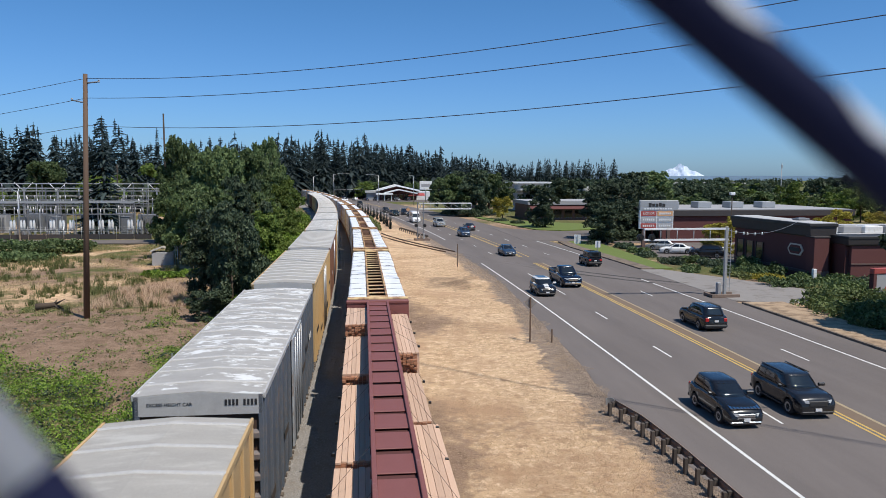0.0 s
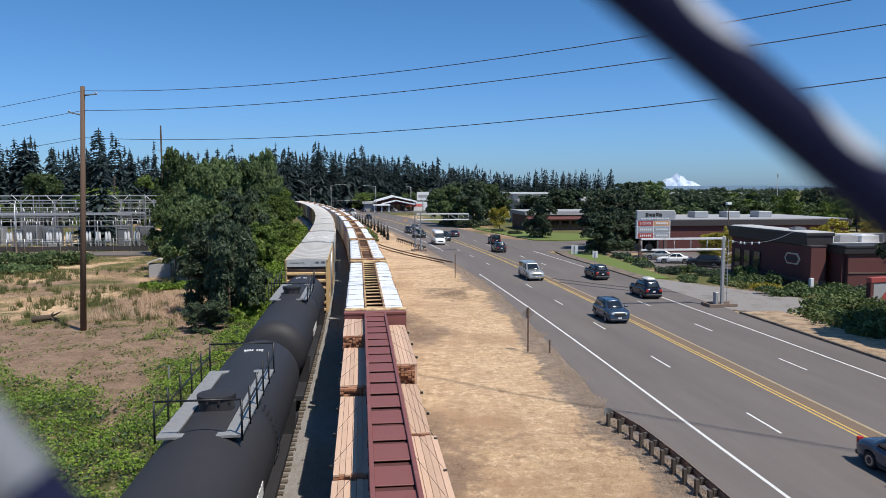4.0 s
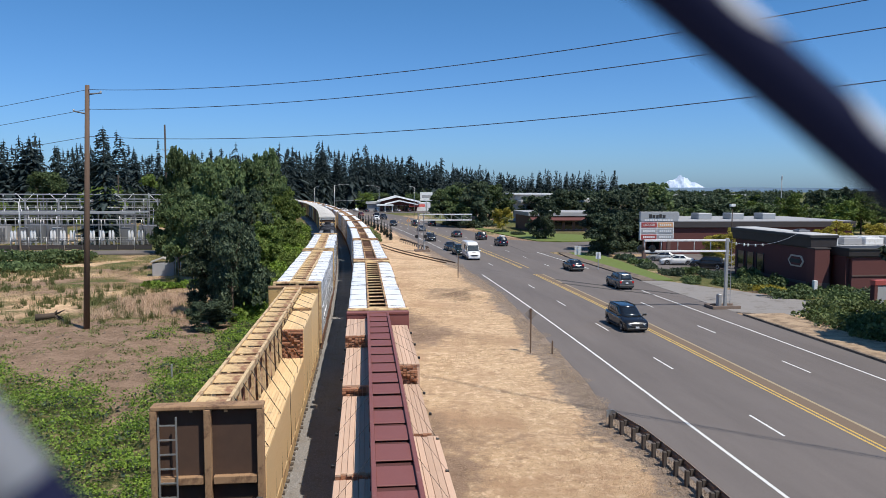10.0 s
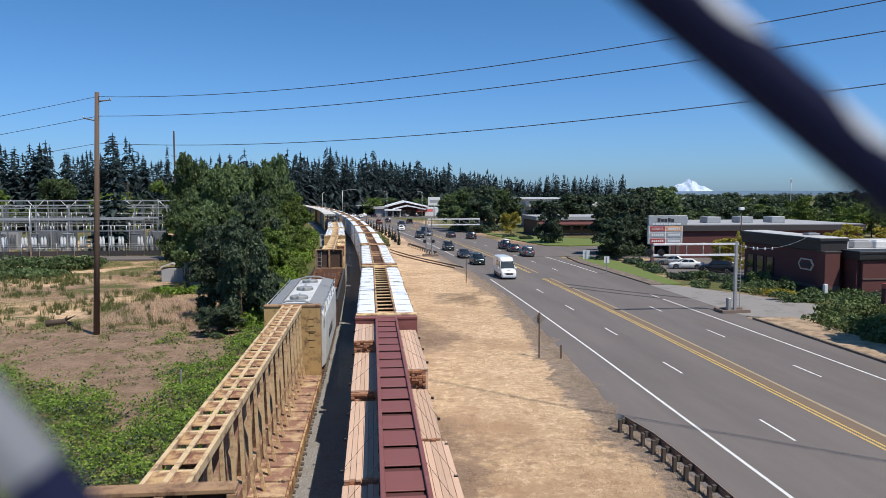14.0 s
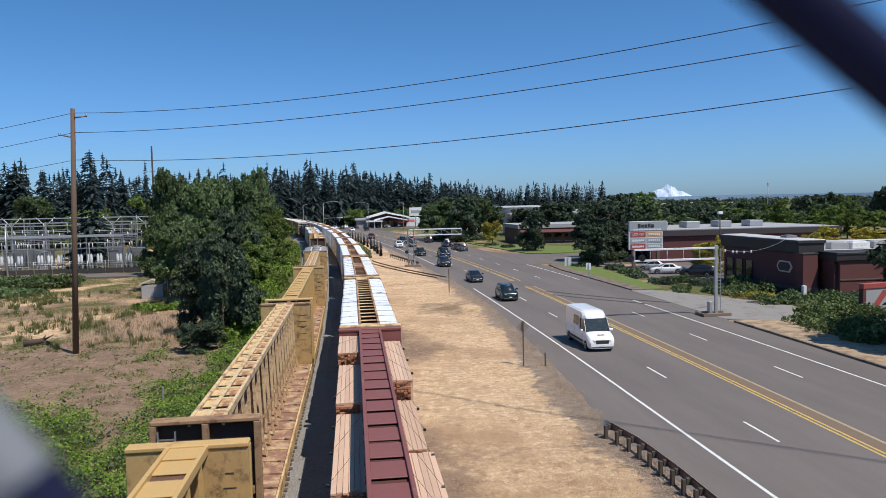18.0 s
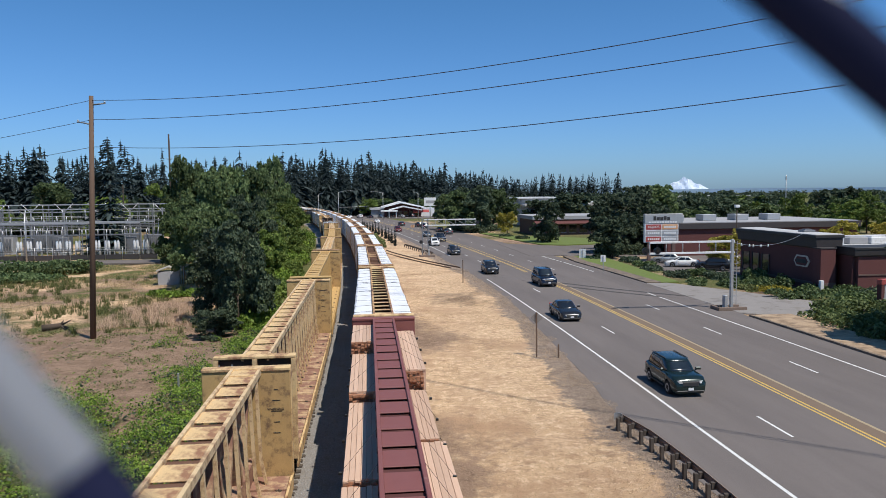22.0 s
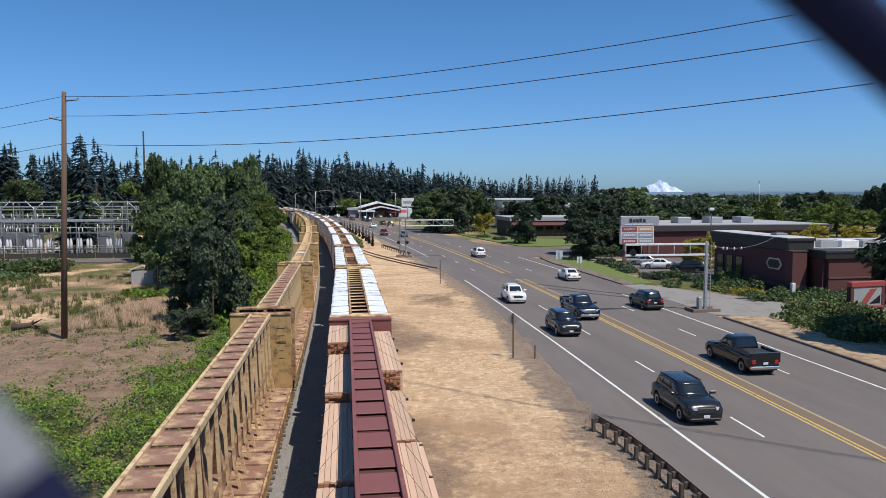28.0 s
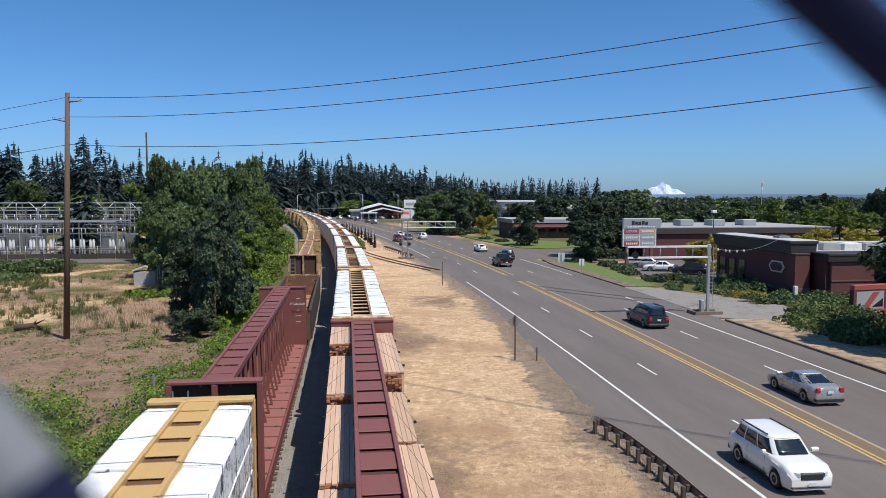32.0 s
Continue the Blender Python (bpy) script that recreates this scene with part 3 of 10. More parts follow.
    def loft(self, rings, closed=True, caps=True, smooth=False):
        n = len(rings[0])
        vs = [p for r in rings for p in r]
        fs = []
        m = n if closed else n - 1
        for k in range(len(rings) - 1):
            fs += [(k * n + i, k * n + (i + 1) % n, (k + 1) * n + (i + 1) % n, (k + 1) * n + i) for i in range(m)]
        self.add(vs, fs, smooth)
        if caps and closed:
            o = len(self.v) - len(vs)
            self.f += [tuple(o + i for i in reversed(range(n))), tuple(o + (len(rings) - 1) * n + i for i in range(n))]
            self.s += [False, False]
        return self

    def mesh(self, name, material, flip=False):
        me = bpy.data.meshes.new(name)
        me.from_pydata(self.v, [], self.f)
        me.materials.append(material)
        me.polygons.foreach_set("use_smooth", self.s)
        me.update()
        return me


def fix_normals(me):
    bm = bmesh.new()
    bm.from_mesh(me)
    bmesh.ops.recalc_face_normals(bm, faces=bm.faces)
    bm.to_mesh(me)
    bm.free()
    return me


def thing(name, label, category, m=None, group="", kind=""):
    ob = new(name)
    ob.empty_display_size = 0.2
    if m is not None:
        ob.matrix_basis = m
    return tagged(ob, label, category, group, kind)


def part(name, g, material, parent, label="", m=None):
    """Links a Geo (or a ready mesh) as one mesh object under a thing or a part."""
    me = g.mesh(name, material) if isinstance(g, Geo) else g
    if isinstance(g, Geo) and len(g.f) < 20000:
        fix_normals(me)
    ob = new(name, me)
    ob.parent = parent
    if m is not None:
        ob.matrix_basis = m
    if label:
        tagged(ob, label)
    return ob


def solid(name, g, material, label, category, kind="", group="", m=None, fix=True):
    """A thing that is one mesh."""
    me = g.mesh(name, material) if isinstance(g, Geo) else g
    if fix and isinstance(g, Geo) and len(g.f) < 20000:
        fix_normals(me)
    ob = new(name, me)
    if m is not None:
        ob.matrix_basis = m
    return tagged(ob, label, category, group, kind)


def letters(name, text, size, material, parent, m, label=""):
    cu = bpy.data.curves.new(name, "FONT")
    cu.body, cu.size, cu.align_x, cu.align_y, cu.extrude = text, size, "CENTER", "CENTER", 0.003
    tmp = bpy.data.objects.new(name + "_src", cu)
    me = bpy.data.meshes.new_from_object(tmp)
    bpy.data.objects.remove(tmp)
    me.materials.clear()
    me.materials.append(material)
    return part(name, me, material, parent, label, m)


# ---- the plan: two parallel tracks and a highway that bend gently to the left ----
BEND = 0.00029
RAIL = 0.6                       # height of the rail heads over the road
TRACK_L, TRACK_R = -4.05, 0.6


def bend(y):
    return BEND * max(0.0, y - 40.0) ** 2


def heading(y):
    return math.degrees(math.atan(2 * BEND * max(0.0, y - 40.0)))


def road_x(x, y):
    return x + max(-0.5, min(0.013 * (y - 30.0), 1.0)) - bend(y)


def road_heading(y):
    return heading(y) - (math.degrees(0.013) if -8 < y < 107 else 0)


def nz(x, y, s=0.1, k=0):
    return noise.noise(Vector((x * s, y * s, k * 7.31)))


# ---- ground ----
def lerp_table(tab, v):
    if v <= tab[0][0]:
        return tab[0][1]
    for (a, p), (b, q) in zip(tab, tab[1:]):
        if v <= b:
            return p + (q - p) * (v - a) / (b - a)
    return tab[-1][1]


ROAD_LEFT = [(-400, 12.2), (26, 12.3), (33, 12.0), (37, 12.2), (42, 12.7), (57, 13.6), (76, 14.7), (102, 14.9), (120, 14.3), (140, 14.6), (400, 14.6)]


def ground_z(x, y):
    """Height of the natural ground: the rail bank is raised, the field on its far side lies a little lower."""
    c = x + bend(y)
    if c < -7.5:
        t = min(1.0, (-7.5 - c) / 5.0)
        z = 0.12 - 0.35 * t * t * (3 - 2 * t)
        z += 0.25 * nz(x, y, 0.09) * t + 0.1 * nz(x, y, 0.4) * t
        return z
    if c < 4.2:
        return 0.12
    t = min(1.0, (c - 4.2) / 3.0)
    edge = max(0.0, min(1.0, (lerp_table(ROAD_LEFT, y) - c) / 3.0))
    if c < 15.5:
        return 0.12 * (1 - t) + (0.05 * nz(x, y, 0.3) + 0.09 * nz(x, y, 0.12)) * t * edge - 0.012 * (1 - edge)
    if c < 34.5:
        return -0.06
    return -0.06 + 0.04 * min(1.0, (c - 34.5) / 4.0)


def leafy(x, y):
    """Where brambles grow: a band beside the rails and a thick stand in the near corner of the field, bare soil between."""
    c = x + bend(y)
    n1, n2 = nz(x, y, 0.16, 1), nz(x, y, 0.5, 2)
    side = (12.2 + 2.6 * n1 + 1.6 * n2 + c) / 2.0 if y < 66 else 0.0
    edge = 54.6 + (-25.8 - x) * 0.3 if x < -25.8 else 54.6 - (x + 25.8) * 1.25 if x < -14.4 else 40.3 - (x + 14.4) * 1.85
    stand = (edge + 5 * n1 + 3.5 * n2 - y) / 2.5
    spot = 1.6 * nz(x, y, 0.3, 6) - 0.35 if 40 < y < 58 and c > -19 else 0.0
    return max(0.0, min(1.0, max(side, stand, spot)))


def cover(x, y):
    """How much bare soil, green growth and gravel the ground carries."""
    c = x + bend(y)
    n1, n2 = nz(x, y, 0.07, 1), nz(x, y, 0.25, 2)
    if c < -6.0:
        if y < 63:
            g = leafy(x, y)
            return 0.95 - 0.5 * g + 0.2 * n2, 0.62 * g + 0.25 * max(0.0, n2), 0.0
        soil = 0.5 + 0.75 * n1 + 0.3 * n2 + max(0.0, 0.6 * (1 - (y - 63) / 4.0))
        green = 0.3 + 0.75 * n2 + 0.3 * nz(x, y, 0.6, 5) + (0.3 if y > 105 else 0.0)
        if -c < 11 + 3 * n2:
            green = 0.85
        return max(0, min(1, soil)), max(0, min(1, green)), 0.0
    if c < 1.5:
        return 0.6, 0.0, 0.5
    if c < 16:
        g = (0.62 + 0.7 * nz(x, y, 0.45, 3)) * max(0.0, 1 - abs(y - 76) / 15) * max(0.0, 1 - abs(c - 10.0) / 5) * 1.8
        if y > 140:
            g = 0.5
        s = 0.06 + 0.6 * nz(x, y, 0.11, 5) + 0.3 * nz(x, y, 0.4, 15)
        d = lerp_table(ROAD_LEFT, y) - c
        s += max(0.0, 0.5 * (1 - (c - 2.4) / 3.4))
        grav = max(0.0, 1.25 - d / (2.4 + 1.4 * nz(x, y, 0.3, 12)))
        return max(0, min(0.75, s + 0.5 * g)), min(0.4, g * 0.7), min(1.0, grav)
    return max(0, min(1, 0.6 + 0.5 * n2)), max(0, min(1, 0.55 + 0.8 * n1)), 0.0


def axis_lines(dense0, dense1, step, far):
    out = list(np.arange(dense0, dense1 + 0.01, step))
    a, s = dense1, step
    while a < far[1]:
        s *= 1.25
        a += s
        out.append(min(a, far[1]))
    a, s = dense0, step
    while a > far[0]:
        s *= 1.25
        a -= s
        out.insert(0, max(a, far[0]))
    return out


gx = axis_lines(-40, 36, 0.8, (-3600, 4200))
gy = axis_lines(8, 130, 0.9, (-900, 4700))
g = Geo()
cols = []
for y in gy:
    for x in gx:
        far = min(1.0, max(0.0, (math.hypot(x, y) - 250) / 200))
        g.v.append((x, y, ground_z(x, y) * (1 - far) - 0.1 * far))
        s, gr, gv = cover(x, y)
        if far > 0:
            gr = gr * (1 - far) + 0.75 * far
        cols.append((s, gr, gv, 1))
w = len(gx)
for j in range(len(gy) - 1):
    g.f += [(j * w + i, j * w + i + 1, (j + 1) * w + i + 1, (j + 1) * w + i) for i in range(w - 1)]
g.s = [True] * len(g.f)
ground = solid("ground", g, M_ground, "dry grass, bare brown soil and green growth beside the railway", "ground", "structure", fix=False)
att = ground.data.color_attributes.new("cover", "FLOAT_COLOR", "POINT")
att.data.foreach_set("color", [c for q in cols for c in q])

# ---- highway ----
YR = [-700, -500, -300, -150, -80, -40, -10] + list(range(0, 200, 3)) + list(range(200, 720, 15))


def ribbon(name, x0, x1, z, material, label, category, ys, kind="structure", thick=0.0, road=True):
    """A flat strip that follows the road between two offsets (numbers or functions of y)."""
    gg = Geo()
    f0 = x0 if callable(x0) else (lambda y: x0)
    f1 = x1 if callable(x1) else (lambda y: x1)
    fx = road_x if road else (lambda x, y: x - bend(y))
    a = [(fx(f0(y), y), y, z) for y in ys]
    b = [(fx(f1(y), y), y, z) for y in ys]
    n = len(ys)
    gg.add(a + b, [(i, n + i, n + i + 1, i + 1) for i in range(n - 1)])
    if thick:
        gg.add([(p[0], p[1], z - thick) for p in a] + a, [(i, n + i, n + i + 1, i + 1) for i in range(n - 1)])
        gg.add([(p[0], p[1], z - thick) for p in b] + b, [(i, i + 1, n + i + 1, n + i) for i in range(n - 1)])
        for i in (0, n - 1):
            gg.add([a[i], b[i], (b[i][0], b[i][1], z - thick), (a[i][0], a[i][1], z - thick)], [(0, 1, 2, 3)])
    return solid(name, gg, material, label, category, kind, fix=False)


def ragged_left(y):
    return lerp_table(ROAD_LEFT, y) + (0.08 * nz(3, y, 0.5) + 0.06 * nz(9, y, 1.7) if 20 < y < 140 else 0) - (road_x(0, y) + bend(y))


road = ribbon("road", ragged_left, lambda y: 32.6 + (0.5 if y > 62 else 0), 0.0, M_asphalt,
              "worn grey asphalt of a five-lane highway", "road", sorted(YR + [y + 0.7 for y in range(20, 140, 2)]))
g = Geo()
rnd = random.Random(61)
for i in range(24000):
    y = 14 + 118 * rnd.random() ** 1.6
    d = rnd.gauss(-0.1, 0.5)
    x = lerp_table(ROAD_LEFT, y) - bend(y) + d
    if nz(x, y, 0.6, 33) < 0.8 * d - 0.1:
        continue
    q = rnd.uniform(0.012, 0.045)
    a = rnd.random() * 6.28
    g.add([(x + q * math.cos(a + k * 1.571), y + 1.4 * q * math.sin(a + k * 1.571), 0.003) for k in range(4)] + [(x, y, 0.01 + q * 0.6)], [(0, 1, 4), (1, 2, 4), (2, 3, 4), (3, 0, 4)])
M_spill = mat("spilled_verge_gravel", (0.31, 0.24, 0.185), 0.95, second=(0.2, 0.155, 0.12), scale=4, amount=1.0, fine=30, bump=0.5, stain=(0.42, 0.34, 0.26), stain_scale=3, stain_amount=0.3)
solid("gravel_spill", g, M_spill, "loose gravel and dust spilled over the asphalt edge", "gravel", "stuff", fix=False)
marks = thing("road_marking", "worn white and yellow painted lane lines on the highway", "road marking", kind="structure")


def line(x, y0, y1, w, material, name, z=0.004):
    gg = Geo()
    n = max(1, int((y1 - y0) / 4))
    ys = [y0 + (y1 - y0) * i / n for i in range(n + 1)]
    pts = [(road_x(x + s * w / 2, y), y, z) for s in (-1, 1) for y in ys]
    gg.add(pts, [(i, n + 1 + i, n + 2 + i, i + 1) for i in range(n)])
    return part(name, gg, material, marks)


line(15.0, -200, 92, 0.16, M_white_paint, "edge_line")
line(15.6, 128, 330, 0.16, M_white_paint, "edge_line")
line(29.75, -200, 76, 0.16, M_white_paint, "edge_line")
line(31.0, 98, 128, 0.16, M_white_paint, "edge_line")
for x in (21.72, 22.0):
    line(x, -200, 92, 0.13, M_yellow_paint, "yellow_line")
    line(x, 99, 330, 0.13, M_yellow_paint, "yellow_line")
line(22.46, -200, 92, 0.72, M_median, "median_strip", 0.003)
line(22.92, -200, 92, 0.18, M_tan_paint, "yellow_line")
line(22.92, 99, 330, 0.13, M_yellow_paint, "yellow_line")
for k in range(-4, 24):
    y = 29.9 + 12.19 * k
    if not 88 < y < 98:
        line(18.55, y, y + 3.05, 0.13, M_white_paint, "lane_dash")
    y = 40.45 + 12.19 * k
    if not 75 < y < 96:
        line(26.45, y, y + 3.05, 0.13, M_white_paint, "lane_dash")
# dark repaired strips where the spur track crosses the road
spur_pts = [(0.6, 190), (0.8, 170), (1.8, 152), (3.6, 138), (7.4, 122.5), (11.5, 109.7), (15.5, 99.0), (20.7, 88.5), (25.8, 80.4), (31, 73.6), (37, 67.0), (44, 60.5)]


def spur_at(t):
    i = min(int(t), len(spur_pts) - 2)
    f = t - i
    p0, p1, p2, p3 = (Vector(spur_pts[max(0, min(len(spur_pts) - 1, i + k))]) for k in (-1, 0, 1, 2))
    return 0.5 * ((2 * p1) + (p2 - p0) * f + (2 * p0 - 5 * p1 + 4 * p2 - p3) * f * f + (3 * p1 - p0 - 3 * p2 + p3) * f ** 3)


def along_spur(t, off):
    p, q = spur_at(t), spur_at(t + 0.02)
    d = (q - p).normalized()
    return Vector((p.x + d.y * off, p.y - d.x * off))


def spur_strip(t0, t1, o0, o1, z, h, material, parent, name):
    n = int((t1 - t0) * 8)
    rings = []
    for i in range(n + 1):
        t = t0 + (t1 - t0) * i / n
        a, b = along_spur(t, o0), along_spur(t, o1)
        rings.append([(a.x, a.y, z), (b.x, b.y, z), (b.x, b.y, z + h), (a.x, a.y, z + h)])
    part(name, Geo().loft(rings), material, parent)


spur = thing("spur_track", "rusty spur track curving off the main line and across the highway", "railway track", kind="structure")
spur_strip(5.3, 10.9, -0.78, -0.72, -0.012, 0.018, M_steel_worn, spur, "rail")
spur_strip(5.3, 10.9, 0.72, 0.78, -0.012, 0.018, M_steel_worn, spur, "rail")
spur_strip(2.6, 5.3, -0.79, -0.70, 0.02, 0.16, M_rail, spur, "rail")
spur_strip(2.6, 5.3, 0.70, 0.79, 0.02, 0.16, M_rail, spur, "rail")
spur_strip(7.3, 9.2, -1.3, -0.82, 0.002, 0.006, M_patch, spur, "crossing_panel")
spur_strip(7.6, 9.0, 0.82, 1.3, 0.002, 0.006, M_patch, spur, "crossing_panel")

# kerb, shoulder and walks beyond the highway
kerb = ribbon("kerb", 32.6, 32.85, 0.15, M_kerb, "dusty concrete kerb along the highway", "kerb", list(range(-60, 63, 3)), thick=0.25)
verge = ribbon("verge_path", 32.85, 36.4, 0.13, M_dirt, "dry sandy verge behind the kerb", "pavement", list(range(-60, 61, 3)), thick=0.2)
g = Geo()
pts = [(33.0, 61.5), (36.5, 59.5), (44, 61), (52, 61.5), (52, 66.5), (43.5, 67.5), (40.7, 73.7), (37.2, 81), (34.6, 86), (33.0, 86)]
g.add([(x, y, 0.02) for x, y in pts] + [(x, y, -0.2) for x, y in pts],
      [tuple(range(len(pts)))] + [(i, (i + 1) % len(pts), len(pts) + (i + 1) % len(pts), len(pts) + i) for i in range(len(pts))])
solid("driveway", g, mat("light_worn_asphalt", (0.27, 0.25, 0.235), 0.95, second=(0.22, 0.205, 0.195), scale=0.8, stain=(0.16, 0.14, 0.12),
      stain_scale=0.5, stain_amount=0.3, bump=0.2), "pale worn driveway apron beside the highway", "driveway", "structure")
walk_y = list(range(84, 124, 2))
ribbon("sidewalk", lambda y: 32.9 + max(0, y - 112) * 0.12, lambda y: 34.7 + max(0, y - 112) * 0.12, 0.14, M_kerb, "dusty concrete sidewalk beside a lawn", "pavement", walk_y, thick=0.25)
ribbon("lawn", lambda y: 34.72 + max(0, y - 112) * 0.12, lambda y: 36.9 + (y - 84) * 0.09, 0.13, M_lawn, "mown green lawn strip", "lawn", walk_y, thick=0.2)
g = Geo()
pts = [(33.4, 124.5), (39, 119), (48, 120), (60, 126), (75, 138), (75, 150), (52, 150), (40, 147), (36, 150), (31, 156), (28, 156), (28, 124.5)]
g.add([(x, y, 0.03) for x, y in pts] + [(x, y, -0.2) for x, y in pts],
      [tuple(range(len(pts)))] + [(i, (i + 1) % len(pts), len(pts) + (i + 1) % len(pts), len(pts) + i) for i in range(len(pts))])
solid("side_street", g, M_asphalt, "grey asphalt side street joining the highway", "road", "structure")
g = Geo()
pts = [(36.2, 151), (41, 148.5), (52, 152), (52, 170), (37, 185), (33, 200), (30.5, 200), (33.5, 170)]
g.add([(x, y, 0.14) for x, y in pts] + [(x, y, -0.2) for x, y in pts],
      [tuple(range(len(pts)))] + [(i, (i + 1) % len(pts), len(pts) + (i + 1) % len(pts), len(pts) + i) for i in range(len(pts))])
solid("lawn_corner", g, M_lawn, "green corner lawn by the side street", "lawn", "structure")
g = Geo()
pts = [(40, 92), (48, 90), (64, 100), (70, 118), (50, 118), (42, 112)]
g.add([(x, y, 0.12) for x, y in pts] + [(x, y, -0.2) for x, y in pts],
      [tuple(range(len(pts)))] + [(i, (i + 1) % len(pts), len(pts) + (i + 1) % len(pts), len(pts) + i) for i in range(len(pts))])
solid("parking_lot", g, M_asphalt, "grey asphalt parking lot beside the brick building", "parking lot", "structure")
g = Geo()
pts = [(-10, 345), (40, 330), (60, 345), (60, 400), (-20, 400)]
g.add([(x, y, 0.06) for x, y in pts] + [(x, y, -0.2) for x, y in pts],
      [tuple(range(len(pts)))] + [(i, (i + 1) % len(pts), len(pts) + (i + 1) % len(pts), len(pts) + i) for i in range(len(pts))])
solid("parking_lot", g, M_asphalt, "distant asphalt car park of the low white-roofed store", "parking lot", "structure")

# road on the far side of the field, before the substation
g = Geo().box(-260, -34, 127, 133.5, -0.25, -0.02)
solid("back_road", g, M_asphalt, "grey back road in front of the substation", "road", "structure")

# ---- tracks ----
g = Geo()
TY = [-480, -300, -100, -30] + list(range(0, 400, 5)) + list(range(400, 780, 20))
prof = [(-7.4, 0.05), (-6.1, 0.33), (-2.0, 0.36), (-1.7, 0.3), (1.9, 0.34), (2.5, 0.05)]
rings = [[(x - bend(y), y, z) for x, z in prof] for y in TY]
g.loft(rings, closed=False, caps=False)
ballast = solid("ballast_bed", g, M_ballast, "grey crushed-stone ballast bed under both tracks", "ballast", "structure")
random.seed(4)
st = Geo()
for i in range(15000):
    y = 12 + 60 * random.random() ** 1.4
    x = random.choice((random.uniform(-3.0, -1.2), random.uniform(-3.0, -1.2), random.uniform(-6.6, -5.0), random.uniform(1.9, 2.5)))
    z = lerp_table(prof, x)
    s = random.uniform(0.02, 0.05)
    a = random.random() * 6.28
    c1, s1 = math.cos(a) * s, math.sin(a) * s
    st.add([(x + c1, y + s1, z), (x - s1, y + c1, z), (x - c1, y - s1, z), (x + s1, y - c1, z), (x + c1 * .2, y + s1 * .3, z + s)],
           [(0, 1, 4), (1, 2, 4), (2, 3, 4), (3, 0, 4)])
solid("ballast_stone", st, M_stone, "loose crushed stones along the tracks", "stones", "stuff", fix=False)
tie_me = fix_normals(Geo().box(-1.3, 1.3, -0.115, 0.115, -0.32, -0.17, 0.012).mesh("tie", M_tie))
for nm, tx, lab in (("track_left", TRACK_L, "main line track with polished rails on wooden ties"), ("track_right", TRACK_R, "siding track with rusty rails under a standing train")):
    tr = thing(nm, lab, "railway track", kind="structure")
    for side in (-0.755, 0.755):
        rr = [[(tx + side + dx - bend(y), y, RAIL + dz) for dx, dz in ((-0.07, -0.17), (0.07, -0.17), (0.02, -0.13), (0.02, -0.05), (0.036, -0.04), (0.036, -0.004),
               (-0.036, -0.004), (-0.036, -0.04), (-0.02, -0.05), (-0.02, -0.13))] for y in TY]
        part("rail", Geo().loft(rr), M_rail, tr)
        rr = [[(tx + side + dx - bend(y), y, RAIL + dz) for dx, dz in ((-0.03, -0.004), (0.03, -0.004), (0.03, 0.0), (-0.03, 0.0))] for y in TY]
        part("rail_head", Geo().loft(rr), M_railtop if tx < -1 else M_rail, tr)
    for k in range(100 if tx < -1 else 24):
        y = 12 + 0.54 * k
        ob = part("tie", tie_me, M_tie, tr, m=pose(tx - bend(y) + random.uniform(-0.04, 0.04), y, RAIL, 0, 0, heading(y) + random.uniform(-1, 1)))

# ---- guard rails, posts and signs ----
def guard_rail(pts, step, label):
    gr = thing("guard_rail", label, "guard rail")
    L = [0]
    for a, b in zip(pts, pts[1:]):
        L.append(L[-1] + math.dist(a, b))

    def at(s):
        for (a, b, p, q) in zip(L, L[1:], pts, pts[1:]):
            if s <= b:
                f = (s - a) / (b - a)
                return p[0] + (q[0] - p[0]) * f, p[1] + (q[1] - p[1]) * f
        return pts[-1]
    n = int(L[-1] / 0.8)
    prof = [(-0.04, 0.38), (0.02, 0.42), (0.04, 0.48), (-0.01, 0.53), (-0.01, 0.57), (0.04, 0.62), (0.02, 0.68), (-0.04, 0.71)]
    rings = []
    for i in range(n + 1):
        s = L[-1] * i / n
        x, y = at(s)
        x2, y2 = at(min(s + 0.3, L[-1]))
        if s + 0.3 > L[-1]:
            x0, y0 = at(s - 0.3)
            dx, dy = x - x0, y - y0
        else:
            dx, dy = x2 - x, y2 - y
        k = math.hypot(dx, dy)
        nx, ny = dy / k, -dx / k
        rings.append([(x + nx * p, y + ny * p, q) for p, q in prof] + [(x + nx * (p - 0.012), y + ny * (p - 0.012), q) for p, q in reversed(prof)])
    part("beam", Geo().loft(rings), M_guard, gr, "rusted corrugated steel beam")
    s = 0.35
    post = fix_normals(Geo().box(-0.075, 0.075, -0.075, 0.075, -0.15, 0.6, 0.012).mesh("post", M_post))
    block = fix_normals(Geo().box(-0.09, 0.09, -0.07, 0.07, 0.38, 0.64, 0.012).mesh("block", M_post))
    while s < L[-1]:
        x, y = at(s)
        x2, y2 = at(s + 0.2)
        a = math.degrees(math.atan2(y2 - y, x2 - x)) - 90
        d = Vector((math.cos(radians(a)), math.sin(radians(a))))
        part("post", post, M_post, gr, m=pose(x - d.x * 0.31, y - d.y * 0.31, 0, 0, 0, a))
        part("block", block, M_post, gr, m=pose(x - d.x * 0.13, y - d.y * 0.13, 0, 0, 0, a))
        s += step
    return gr, at, L[-1]


